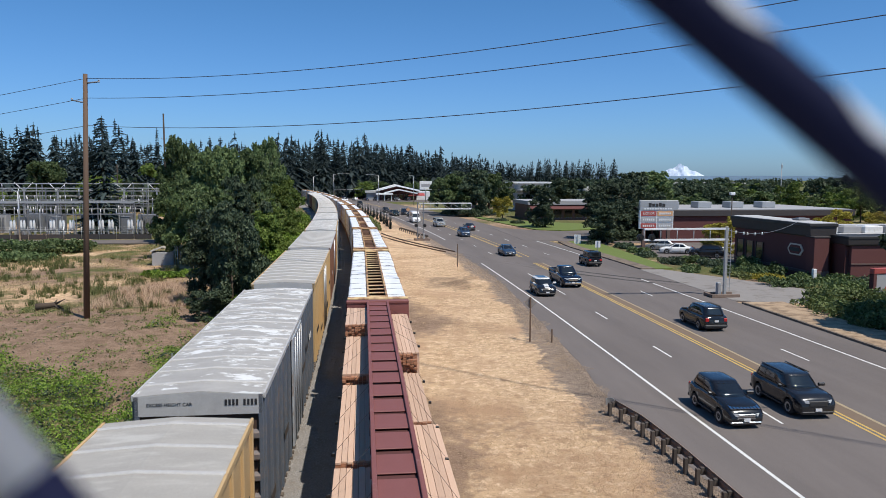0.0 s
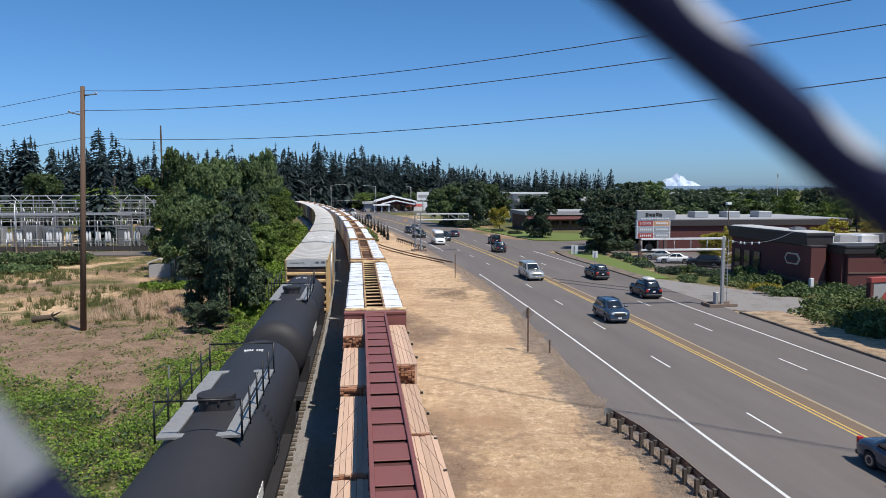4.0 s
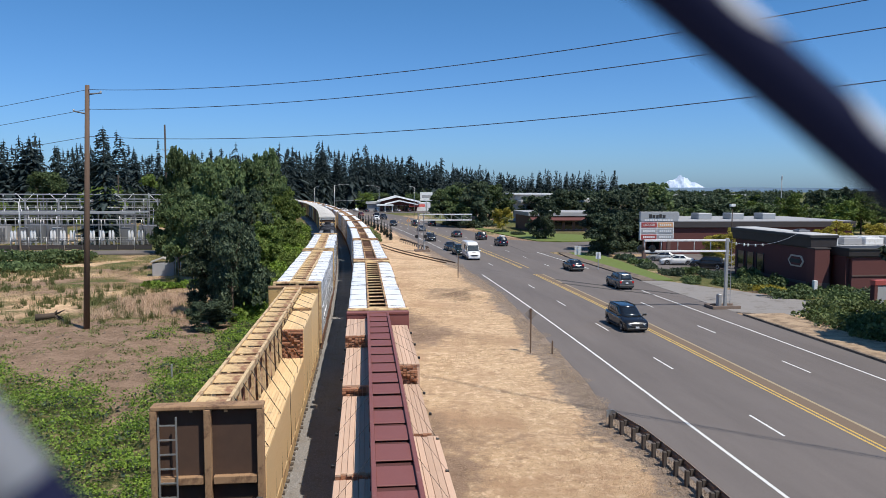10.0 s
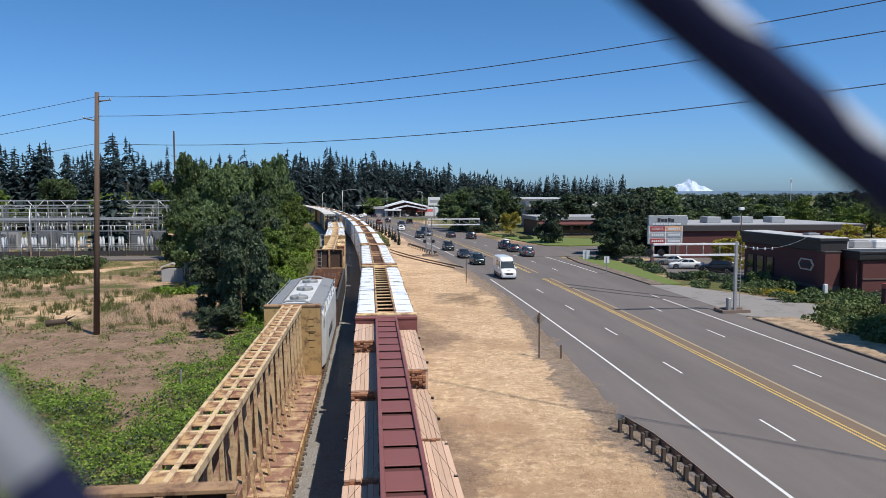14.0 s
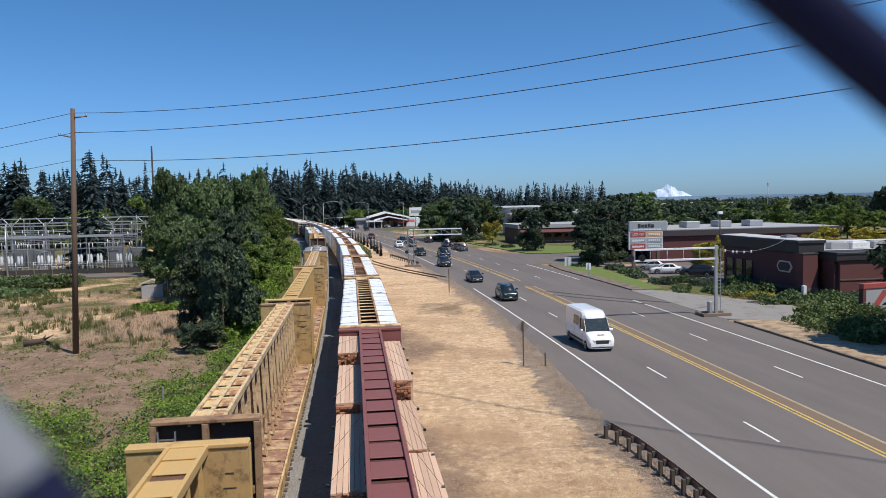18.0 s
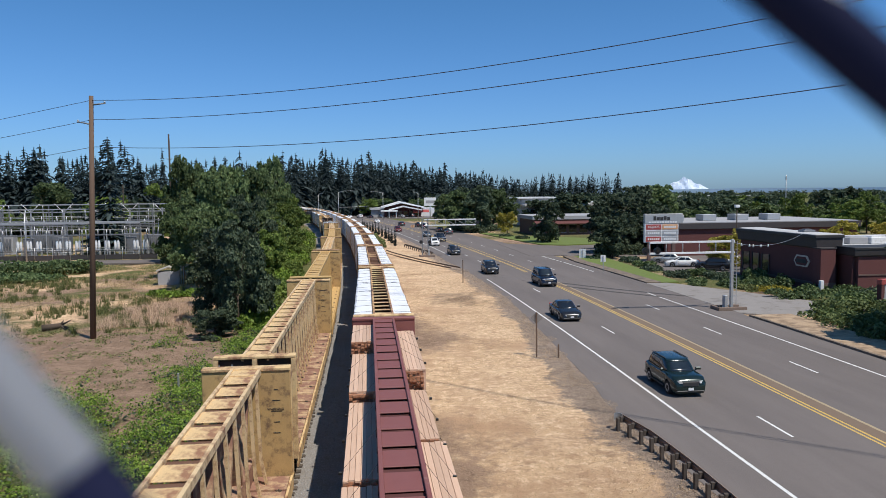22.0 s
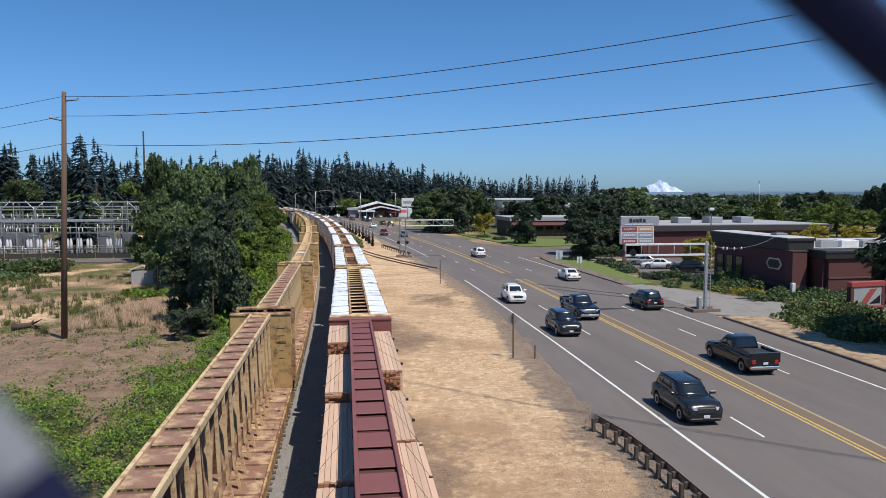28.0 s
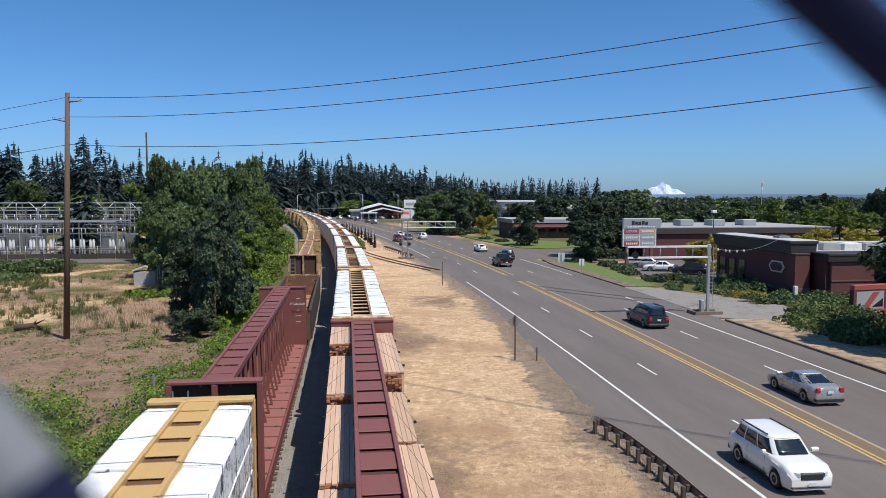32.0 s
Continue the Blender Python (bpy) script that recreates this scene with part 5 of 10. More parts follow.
def boxcar(label, side, roof, length=16.95, door=None, caution=False, seed=0):
    car = thing("boxcar", label, "railway car", group="cars of the train")
    L2, eave, ridge, hw = length / 2, 5.0, 5.1, 1.5
    xs = [-hw - 0.06, -hw * 0.66, -hw * 0.33, 0, hw * 0.33, hw * 0.66, hw + 0.06]
    zs = [eave, eave + 0.04, eave + 0.07, ridge, eave + 0.07, eave + 0.04, eave]
    part("underframe", cached(("uf", length), lambda: Geo().box(-1.3, 1.3, -L2, L2, 0.75, 1.05).mesh("underframe", M_truckiron)), M_truckiron, car)
    for s in (-1, 1):
        part("side_wall", cached(("bside", side.name, s, length), lambda: Geo().box(s * hw - 0.03, s * hw + 0.03, -L2, L2, 0.95, eave).mesh("side_wall", side)), side, car)
        rib = cached(("brib", side.name), lambda: Geo().box(-0.05, 0.05, -0.07, 0.07, 1.0, eave - 0.05, 0.015).mesh("side_rib", side))
        nrib = 14
        for k in range(nrib + 1):
            y = -L2 + 0.1 + (length - 0.2) * k / nrib
            if abs(y) > 1.9:
                part("side_rib", rib, side, car, m=pose(s * (hw + 0.05), y, 0))
        dm = door or side
        d = part("door", cached(("bdoor", dm.name, s), lambda: Geo().box(s * (hw + 0.06), s * (hw + 0.12), -1.75, 1.75, 1.1, eave - 0.15, 0.015).mesh("door", dm)), dm, car, "sliding plug door")
        for y in (-1.2, -0.4, 0.4, 1.2) if s > 0 else ():
            part("lock_rod", cached(("rod", s), lambda: Geo().tube((s * (hw + 0.15), 0, 1.15), (s * (hw + 0.15), 0, eave - 0.2), 0.025, n=6).mesh("lock_rod", M_galv)), M_galv, d, m=pose(0, y, 0))
        # painted marks that cannot be read
        rnd = random.Random(seed + s)
        for k in range(5 if s > 0 else 0):
            y, z = rnd.uniform(-L2 + 1, -2.5) if k % 2 else rnd.uniform(2.5, L2 - 1), rnd.uniform(1.6, 3.6)
            part("stencil", Geo().box(s * (hw + 0.105), s * (hw + 0.112), y - rnd.uniform(0.3, 0.9), y + 0.4, z - 0.12, z + 0.12), rnd.choice((M_print_dark, M_print_white, M_truckiron)), car)
    # arched roof with raised seams
    def roof_mesh():
        ring = [(x, z) for x, z in zip(xs, zs)] + [(x, z - 0.06) for x, z in zip(reversed(xs), reversed(zs))]
        return Geo().loft([[(x, y, z) for x, z in ring] for y in (-L2 - 0.05, L2 + 0.05)]).mesh("roof", roof)
    part("roof", cached(("roof", roof.name, length), roof_mesh), roof, car, "grey seamed metal roof")
    for s in (-1, 1):
        Ev = side if side is M_box_yellow else M_seam
        part("eave_trim", cached(("eave", Ev.name, s, length), lambda: Geo().box(s * (hw + 0.07) - 0.03, s * (hw + 0.07) + 0.03, -L2 - 0.04, L2 + 0.04, eave - 0.12, eave + 0.03, 0.01).mesh("eave_trim", Ev)), Ev, car, "narrow roof edge")
    def seam():
        ring = lambda dy, dz: [(x, dy, z + dz) for x, z in zip(xs, zs)]
        gg = Geo()
        gg.loft([ring(-0.05, 0.002), ring(-0.03, 0.035), ring(0.03, 0.035), ring(0.05, 0.002)], closed=False, caps=False)
        return gg.mesh("roof_seam", M_seam)
    n = 13
    for k in range(n):
        part("roof_seam", cached("seam", seam), M_seam, car, m=pose(0, -L2 + (k + 0.7) * length / n, 0))
    # ends: corrugated sheets under a pale header
    for s in (-1, 1):
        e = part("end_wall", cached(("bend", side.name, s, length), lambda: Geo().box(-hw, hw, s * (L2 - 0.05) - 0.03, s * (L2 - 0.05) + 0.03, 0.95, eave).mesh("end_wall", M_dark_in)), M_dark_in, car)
        part("header", cached(("bhead", roof.name, s, length), lambda: Geo().loft([[(x, s * L2 + d, z) for x, z in ((-hw - 0.02, eave - 0.5), (-hw - 0.02, eave - 0.02), (-hw * 0.66, eave + 0.02), (-hw * 0.33, eave + 0.05), (0, ridge - 0.02), (hw * 0.33, eave + 0.05), (hw * 0.66, eave + 0.02), (hw + 0.02, eave - 0.02), (hw + 0.02, eave - 0.5))] for d in (-0.06, 0.06)]).mesh("header", M_seam)), M_seam, e, "pale header panel")
        for k in range(6):
            z = 1.2 + k * 0.55
            part("end_rib", cached(("erib", side.name), lambda: Geo().loft([[(x, 0, -0.13), (x, -0.12, -0.06), (x, -0.12, 0.06), (x, 0, 0.13)] for x in (-hw + 0.06, hw - 0.06)]).mesh("end_rib", side)), side, e, m=pose(0, s * (L2 - 0.02), z, 0, 0, 0 if s < 0 else 180))
        for x in (-hw + 0.02, hw - 0.02):
            part("corner_post", cached(("bcor", side.name), lambda: Geo().box(-0.06, 0.06, -0.08, 0.08, 0.95, eave, 0.015).mesh("corner_post", side)), side, e, m=pose(x, s * (L2 - 0.02), 0))
    if caution:
        letters("lettering", "EXCESS HEIGHT CAR", 0.115, M_print_dark, car, pose(-0.7, -L2 - 0.066, eave - 0.22, 90, 0, 0))
        for k in range(9):
            if k != 4:
                x = 0.62 + k * 0.09
                part("stencil", Geo().box(x, x + 0.055, -L2 - 0.072, -L2 - 0.06, eave - 0.27, eave - 0.12), M_print_dark, car)
    trucks(car, length, 2.3)
    return car


def tank_car(label, length=20.2, seed=0):
    car = thing("tank_car", label, "railway car", group="cars of the train")
    L2, r, zc = length / 2, 1.5, 2.75
    rings = []
    n = 40
    stations = [(-L2 + 0.3, 0.25), (-L2 + 0.36, 0.62), (-L2 + 0.55, 0.9), (-L2 + 0.95, 0.995), (-L2 + 1.1, 1.0), (-0.7, 1.0), (-0.66, 1.012), (0.66, 1.012), (0.7, 1.0), (L2 - 1.1, 1.0), (L2 - 0.95, 0.995), (L2 - 0.55, 0.9), (L2 - 0.36, 0.62), (L2 - 0.3, 0.25)]
    for y, k in stations:
        rings.append([(r * k * math.sin(2 * math.pi * i / n), y, zc + r * k * math.cos(2 * math.pi * i / n)) for i in range(n)])
    part("tank", Geo().loft(rings, smooth=True), M_tank, car, "matt black welded tank")
    part("frame", Geo().box(-1.35, 1.35, -L2, L2, 0.7, 0.95, 0.02), M_tank, car)
    for s in (-1, 1):
        part("bolster", Geo().loft([[(-1.4, s * (L2 - 2.6) - 0.25, 0.9), (1.4, s * (L2 - 2.6) - 0.25, 0.9), (1.4, s * (L2 - 2.6) + 0.25, 0.9), (-1.4, s * (L2 - 2.6) + 0.25, 0.9)],
                                   [(-1.5, s * (L2 - 2.6) - 0.2, 2.2), (1.5, s * (L2 - 2.6) - 0.2, 2.2), (1.5, s * (L2 - 2.6) + 0.2, 2.2), (-1.5, s * (L2 - 2.6) + 0.2, 2.2)]]), M_tank, car)
    zt = zc + r
    dome = part("manway", Geo().loft([[(q * math.cos(a), q * math.sin(a), z) for a in (2 * math.pi * i / 22 for i in range(22))] for q, z in ((0.48, zt - 0.1), (0.48, zt + 0.28), (0.52, zt + 0.3), (0.52, zt + 0.38), (0.3, zt + 0.42))]), M_tank, car, "black domed valve housing")
    for k in range(10):
        a = 2 * math.pi * k / 10
        part("bolt", Geo().box(0.5 * math.cos(a) - 0.03, 0.5 * math.cos(a) + 0.03, 0.5 * math.sin(a) - 0.03, 0.5 * math.sin(a) + 0.03, zt + 0.2, zt + 0.36), M_tank, dome)
    plat = part("platform", Geo().box(-1.05, -0.6, -2.3, 4.4, zt - 0.12, zt - 0.06).box(0.6, 1.05, -2.3, 4.4, zt - 0.12, zt - 0.06).box(-1.05, 1.05, -2.3, -2.0, zt - 0.12, zt - 0.06).box(-1.05, 1.05, 4.1, 4.4, zt - 0.12, zt - 0.06), M_grate, car, "grey grated walkway round the valves")
    for x in (-1.05, 1.05):
        for y in (-2.3, -1.0, 0.35, 1.7, 3.05, 4.4):
            part("rail_post", Geo().tube((x, y, zt - 0.2), (x, y, zt + 0.85), 0.03, n=6), M_black, plat)
        part("hand_rail", Geo().tube((x, -2.3, zt + 0.45), (x, 4.4, zt + 0.45), 0.025, n=6), M_black, plat)
    for y in (-2.3, 4.4):
        part("hand_rail", Geo().tube((-1.05, y, zt + 0.85), (1.05, y, zt + 0.85), 0.03, n=6), M_black, plat)
    lad = Geo()
    for k in range(12):
        a = 0.7 + k * 0.12
        lad.tube((r * 1.03 * math.sin(a), 1.0, zc + r * 1.03 * math.cos(a)), (r * 1.03 * math.sin(a), 1.5, zc + r * 1.03 * math.cos(a)), 0.02, n=5)
    part("ladder", lad, M_black, car, "curved side ladder")
    for k in range(8):
        if k != 4:
            a = math.radians(-4)
            part("stencil", Geo().box(-0.36 + 0.09 * k, -0.3 + 0.09 * k, L2 - 3.0, L2 - 2.8, zt - 0.04, zt + 0.012), M_print_white, car)
    for k in range(6):
        part("stencil", Geo().box(r - 0.01, r + 0.012, -4.5 + k * 0.42, -4.2 + k * 0.42, zc - 0.2, zc + 0.15), M_print_white, car)
    trucks(car, length, 2.6)
    return car


def gondola(label, length=21.3, floor=None, seed=0, chalk=""):
    car = thing("gondola_car", label, "railway car", group="cars of the train")
    L2, top, hw = length / 2, 2.9, 1.5
    part("floor", Geo().box(-hw + 0.05, hw - 0.05, -L2 + 0.1, L2 - 0.1, 0.95, 1.1), floor, car, "dirty steel floor")
    for s in (-1, 1):
        w = part("side_wall", Geo().box(s * hw - 0.04, s * hw + 0.04, -L2, L2, 0.9, top), M_gond, car, "rusty side wall")
        part("outer_skin", Geo().box(s * (hw + 0.042), s * (hw + 0.055), -L2, L2, 0.9, top - 0.1), M_gond_out, w)
        part("top_rail", Geo().box(s * hw - 0.07, s * hw + 0.1, -L2 - 0.02, L2 + 0.02, top - 0.12, top + 0.02, 0.02), M_gond_out, w)
        st = cached("gond_post", lambda: Geo().box(-0.06, 0.06, -0.09, 0.09, 0.9, top - 0.1, 0.015).mesh("side_post", M_gond_out))
        for k in range(15):
            part("side_post", st, M_gond_out, w, m=pose(s * (hw + 0.1), -L2 + 0.6 + k * (length - 1.2) / 14, 0))
        e = part("end_wall", Geo().box(-hw, hw, s * (L2 - 0.06) - 0.05, s * (L2 - 0.06) + 0.05, 0.9, top, 0.01), M_gond, car, "rusty end wall")
        for x in (-1.2, 1.2):
            for z in (1.5, 1.95, 2.4):
                part("slot", Geo().box(x - 0.12, x + 0.12, s * (L2 - 0.06) - 0.056, s * (L2 - 0.06) + 0.056, z, z + 0.07), M_black, e)
    rnd = random.Random(seed)
    for k in range(9):
        x, y = rnd.uniform(-1.1, 1.1), rnd.uniform(-L2 + 1, L2 - 1)
        a = rnd.uniform(0, 180)
        part("debris", Geo().box(-0.5, 0.5, -0.05, 0.05, 0, 0.05, 0.01), rnd.choice((M_tie, M_gond_out, M_conc, M_tie)), car, "", pose(x, y, 1.1, 0, 0, a))
    for k in range(4):
        part("debris", Geo().box(-1.0, 1.0, -0.06, 0.06, 0, 0.08, 0.01), M_tie, car, "", pose(0, -L2 + 3 + 5 * k, 1.1, 0, 0, rnd.uniform(-6, 6)))
    if chalk:
        letters("lettering", chalk, 0.5, mat("faint_chalk", (0.36, 0.29, 0.24), 0.95, second=(0.2, 0.13, 0.1), scale=12, amount=1.0), car, pose(0.1, L2 - 0.118, 2.3, 90, 3, 0))
    trucks(car, length)
    return car


def hopper(label, length=11.7):
    car = thing("covered_hopper", label, "railway car", group="cars of the train")
    L2, top, hw = length / 2, 4.55, 1.55
    ring = [(-1.25, 1.0), (-hw, 1.35), (-hw - 0.03, 2.6), (-hw, 3.9), (-1.2, 4.4), (-0.6, top), (0.6, top), (1.2, 4.4), (hw, 3.9), (hw + 0.03, 2.6), (hw, 1.35), (1.25, 1.0)]
    rings = []
    for y, k in ((-L2 + 0.2, 0.97), (-L2 + 0.35, 1.0), (L2 - 0.35, 1.0), (L2 - 0.2, 0.97)):
        rings.append([(x * k, y, 1.0 + (z - 1.0) * k) for x, z in ring])
    part("body", Geo().loft(rings, smooth=False), M_hop, car, "chalky white hopper body")
    part("frame", Geo().box(-1.4, 1.4, -L2, L2, 0.72, 1.0, 0.02), M_gond, car, "red-brown lower frame")
    for s in (-1, 1):
        w = part("roof_walk", Geo().loft([[(s * 0.72, y, top + 0.04), (s * 1.42, y, 4.44), (s * 1.42, y, 4.48), (s * 0.72, y, top + 0.08)] for y in (-L2 + 0.1, L2 - 0.1)]), M_grate, car, "grey grated roof walk")
        part("grab_rail", Geo().tube((s * 1.5, -L2 + 0.3, 4.52), (s * 1.5, L2 - 0.3, 4.52), 0.025, n=6), M_galv, w)
        for k in range(6):
            y = -L2 + 0.8 + k * (length - 1.6) / 5
            part("bracket", Geo().tube((s * 1.5, y, 4.5), (s * 1.54, y, 4.0), 0.022, n=5), M_galv, w)
        arch = [(-1.42, 4.44), (-1.2, 4.5), (-0.72, top + 0.06), (-0.45, top + 0.15), (0, top + 0.18), (0.45, top + 0.15), (0.72, top + 0.06), (1.2, 4.5), (1.42, 4.44)]
        part("end_cap", Geo().loft([[(x, y, z + 0.03) for x, z in arch] + [(x, y, z - 0.02) for x, z in reversed(arch)] for y in (s * (L2 - 0.35), s * (L2 + 0.05))]), M_grate, car, "arched grated end walk")
        for q in (-1, 1):
            part("end_rail", Geo().sweep([(q * 1.5, s * (L2 - 0.4), 4.5), (q * 1.52, s * (L2 - 0.1), 4.6), (q * 1.5, s * L2, 4.3), (q * 1.48, s * L2, 3.3)], 0.022), M_cb["yellow"] if q > 0 else M_galv, car)
        for x in (-1.2, 1.2):
            part("end_post", Geo().tube((x, s * (L2 - 0.1), 1.0), (x, s * (L2 - 0.1), 4.3), 0.06, n=8), M_hop, car)
    for k in range(3):
        y = -L2 + 2.1 + k * (length - 4.2) / 2
        h = part("hatch", Geo().loft([[(q * math.cos(a), y + q * math.sin(a), z) for a in (2 * math.pi * i / 24 for i in range(24))] for q, z in ((0.5, top - 0.02), (0.5, top + 0.14), (0.44, top + 0.19), (0.1, top + 0.21))]), M_grate, car, "round grey hatch lid")
        part("latch", Geo().box(-0.05, 0.05, y - 0.6, y + 0.6, top + 0.19, top + 0.25, 0.01), M_steel, h)
    for k in range(7):
        z = 2.2
        part("stencil", Geo().box(hw + 0.012, hw + 0.035, -3.2 + k * 0.55, -2.85 + k * 0.55, z, z + 0.5), M_print_dark, car)
    trucks(car, length, 2.0)
    return car


# the moving train, from its head backwards: (car, place of its middle along the train)
consist = []
NEAR_END = lambda car, c, length: consist.append((car, c + length / 2))
NEAR_END(boxcar("yellow boxcar with a grey seamed metal roof", M_box_yellow, M_roof, door=M_box_grey, caution=True, seed=1), -0.95, 16.95)
box_kinds = [("dark blue boxcar with a patched grey roof", M_box_blue, M_roof_old, M_box_grey), ("yellow boxcar with a dull grey roof", M_box_yellow, M_roof, None),
             ("yellow boxcar with grey doors and a grey roof", M_box_yellow, M_roof_old, M_box_grey), ("brown boxcar with a pale grey roof", M_box_brown, M_roof, None)]
for i in range(13):
    lab, sd, rf, dr = box_kinds[[0, 1, 3, 2, 0, 1, 1, 3, 0, 2, 1, 3, 0][i]]
    NEAR_END(boxcar(lab, sd, rf, door=dr, seed=i + 5, caution=i == 0), 18.02 + 18.97 * i, 16.95)
NEAR_END(tank_car("long matt black tank car with a railed platform", seed=1), -23.6, 20.2 + 0.8)
NEAR_END(tank_car("matt black tank car with white stencil marks", seed=2), -46.2, 20.2 + 0.8)
w1 = centerbeam("centerbeam flatcar loaded with white wrapped lumber", "worn", "yellow", load="wrapped", seed=3)
wrapped_load(w1, 3)
NEAR_END(w1, -70.5, 23.6)
w2 = centerbeam("yellow centerbeam flatcar loaded with white wrapped lumber", "worn", "yellow", load="wrapped", seed=4)
wrapped_load(w2, 4)
NEAR_END(w2, -95.7, 23.6)
w3 = centerbeam("worn yellow centerbeam flatcar carrying bare sawn lumber", "worn", "yellow", load="bare", frame_paint="brown", seed=5)
zb = 1.13
for (y0, y1, h, s) in ((6.2, 11.2, 3.22, 1), (1.2, 6.1, 3.08, 1), (-4.6, 1.0, 1.85, 1), (-11.3, -4.8, 2.05, 1), (3.2, 11.2, 2.4, -1), (-4.4, 3.0, 2.2, -1), (-11.2, -4.6, 2.5, -1)):
    board_stack(w3, s * 0.94, y0, y1, zb, zb + h, 0.94, M_lumber, int(y0 * 7 + s), 8, M_endgrain if y0 == 1.2 else M_endtan)
for s in (1,):
    for k in range(15):
        yk = -10.6 + k * 1.5
        zt_ = zb + (3.15 if yk > 1.2 else 2.05)
        part("tie_cable", Geo().tube((0.42, yk, 4.7), (1.38, yk, zt_ + 0.03), 0.012, n=5).tube((1.38, yk, zt_ + 0.03), (1.41, yk, 1.1), 0.012, n=5), M_black, w3)
NEAR_END(w3, -120.88, 23.6)
NEAR_END(gondola("rusty empty gondola with a dirt-covered floor", floor=M_gond_dirt, seed=2, chalk="3-7-22"), -143.7, 21.3)
NEAR_END(hopper("chalky white covered hopper with three round hatches"), -157.0, 11.7)
for c, paint, deck, three, fr, wp, lab in (
        (-181.6, "rusty", "rusty", True, "brown", None, "rust-stripped empty centerbeam flatcar with a three-rail top"),
        (-206.5, "yellow", "rusty", False, None, None, "bright yellow empty centerbeam flatcar"),
        (-231.66, "worn", "rusty", True, "brown", None, "worn yellow empty centerbeam flatcar with a three-rail top"),
        (-256.98, "yellow", "yellow", False, None, None, "clean yellow empty centerbeam flatcar with a yellow deck"),
        (-282.04, "worn", "rusty", False, None, None, "rust-spotted empty centerbeam flatcar"),
        (-307.09, "worn", "rusty", False, None, None, "worn yellow empty centerbeam flatcar"),
        (-332.2, "worn", "rusty", False, None, 7, "worn empty centerbeam flatcar with one white top panel"),
        (-357.31, "rusty", "rusty", False, None, None, "rusty empty centerbeam flatcar with a pale frame"),
        (-382.37, "rusty", "rusty", False, None, None, "rust-brown empty centerbeam flatcar with dark end frames")):
    NEAR_END(centerbeam(lab, paint, deck, three, None, 23.6, fr, wp, seed=int(-c)), c, 23.6)
NEAR_END(gondola("empty gondola with an orange rusty floor and loose timbers", floor=M_gond_floor, seed=6), -405.3, 21.3)
p1 = centerbeam("maroon empty centerbeam flatcar", "maroon", "maroon", seed=8)
letters("lettering", "CAUTION", 0.16, M_print_white, p1, pose(-0.2, -11.605, 4.67, 90, 0, 0))
letters("lettering", "ATTENTION", 0.17, M_print_white, p1, pose(0.92, 11.37 - 0.15, 3.7, 90, 0, 0))
NEAR_END(p1, -430.9, 23.6)
w4 = centerbeam("yellow centerbeam flatcar loaded with clean white wrapped lumber", "yellow", "yellow", load="wrapped", seed=9)
wrapped_load(w4, 9)
NEAR_END(w4, -456.2, 23.6)

# the standing train on the siding
near_car = centerbeam("maroon centerbeam flatcar with low stacks of pale lumber", "maroon", "maroon", load="bare", seed=11)
near_car.matrix_basis = pose(TRACK_R, 33.3 - 11.8, RAIL)
zt = 1.13
for (x0, y0, y1, z1, w) in ((-0.92, 29.0, 32.8, 5.06, 0.9), (-0.9, 23.2, 28.9, 4.6, 0.86), (-0.89, 16.6, 23.1, 4.3, 0.84), (-0.9, 10.0, 16.5, 4.22, 0.86),
                            (0.9, 25.3, 32.8, 4.75, 0.86), (0.88, 19.9, 25.2, 4.07, 0.82), (0.95, 10.0, 19.8, 4.05, 0.95)):
    o = 33.3 - 11.8
    board_stack(near_car, x0, y0 - o, y1 - o, zt, z1 - RAIL, w, M_lumber_pale, int(y0 * 3), 6, M_endgrain)
for k in range(10):
    yk = -11.0 + k * 2.3
    yw = yk + 21.5
    zr_ = (4.75 if yw > 25.3 else 4.07) - RAIL
    zl_ = (5.06 if yw > 29 else 4.6 if yw > 23.2 else 4.3) - RAIL
    part("tie_cable", Geo().tube((0.44, yk, 4.7), (1.36, yk - 0.25, zr_ + 0.02), 0.0045, n=5).box(1.33, 1.42, yk - 0.28, yk - 0.21, zr_ - 0.06, zr_ + 0.025, 0.01), M_black, near_car)
    part("tie_cable", Geo().tube((-0.44, yk, 4.7), (-1.36, yk - 0.25, zl_ + 0.02), 0.0045, n=5).box(-1.42, -1.33, yk - 0.28, yk - 0.21, zl_ - 0.06, zl_ + 0.025, 0.01), M_black, near_car)
for i in range(13):
    yc = 33.7 + 11.8 + 24.7 * i
    cw = centerbeam("standing centerbeam flatcar with white wrapped lumber", "worn" if i == 0 else "rusty", "rusty", load="wrapped", seed=30 + i, near=False, far=i > 2, chord_gap=0.95 if i == 0 else 0.4)
    # Added dark plates stand in for the shade inside the open chord.
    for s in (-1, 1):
        part("side_plate", cached(("splate", s), lambda: Geo().box(s * 0.41 - 0.02, s * 0.41 + 0.02, -11.4, 11.4, 3.3, 4.49).mesh("side_plate", M_dark_in)), M_dark_in, cw, "added dark plate standing in for shade inside the beam")
    cw.matrix_basis = pose(TRACK_R - bend(yc), yc, RAIL, 0, 0, heading(yc))
    wrapped_load(cw, 30 + i, near=i < 2, levels=3)
    if i in (1, 2, 3, 4, 6, 7, 9):      # open dark bays in the chord of some cars
        for ob in list(cw.children):
            if ob.name.startswith("chord_panel") and not -3.5 < ob.location.y < 2.5:
                bpy.data.objects.remove(ob)


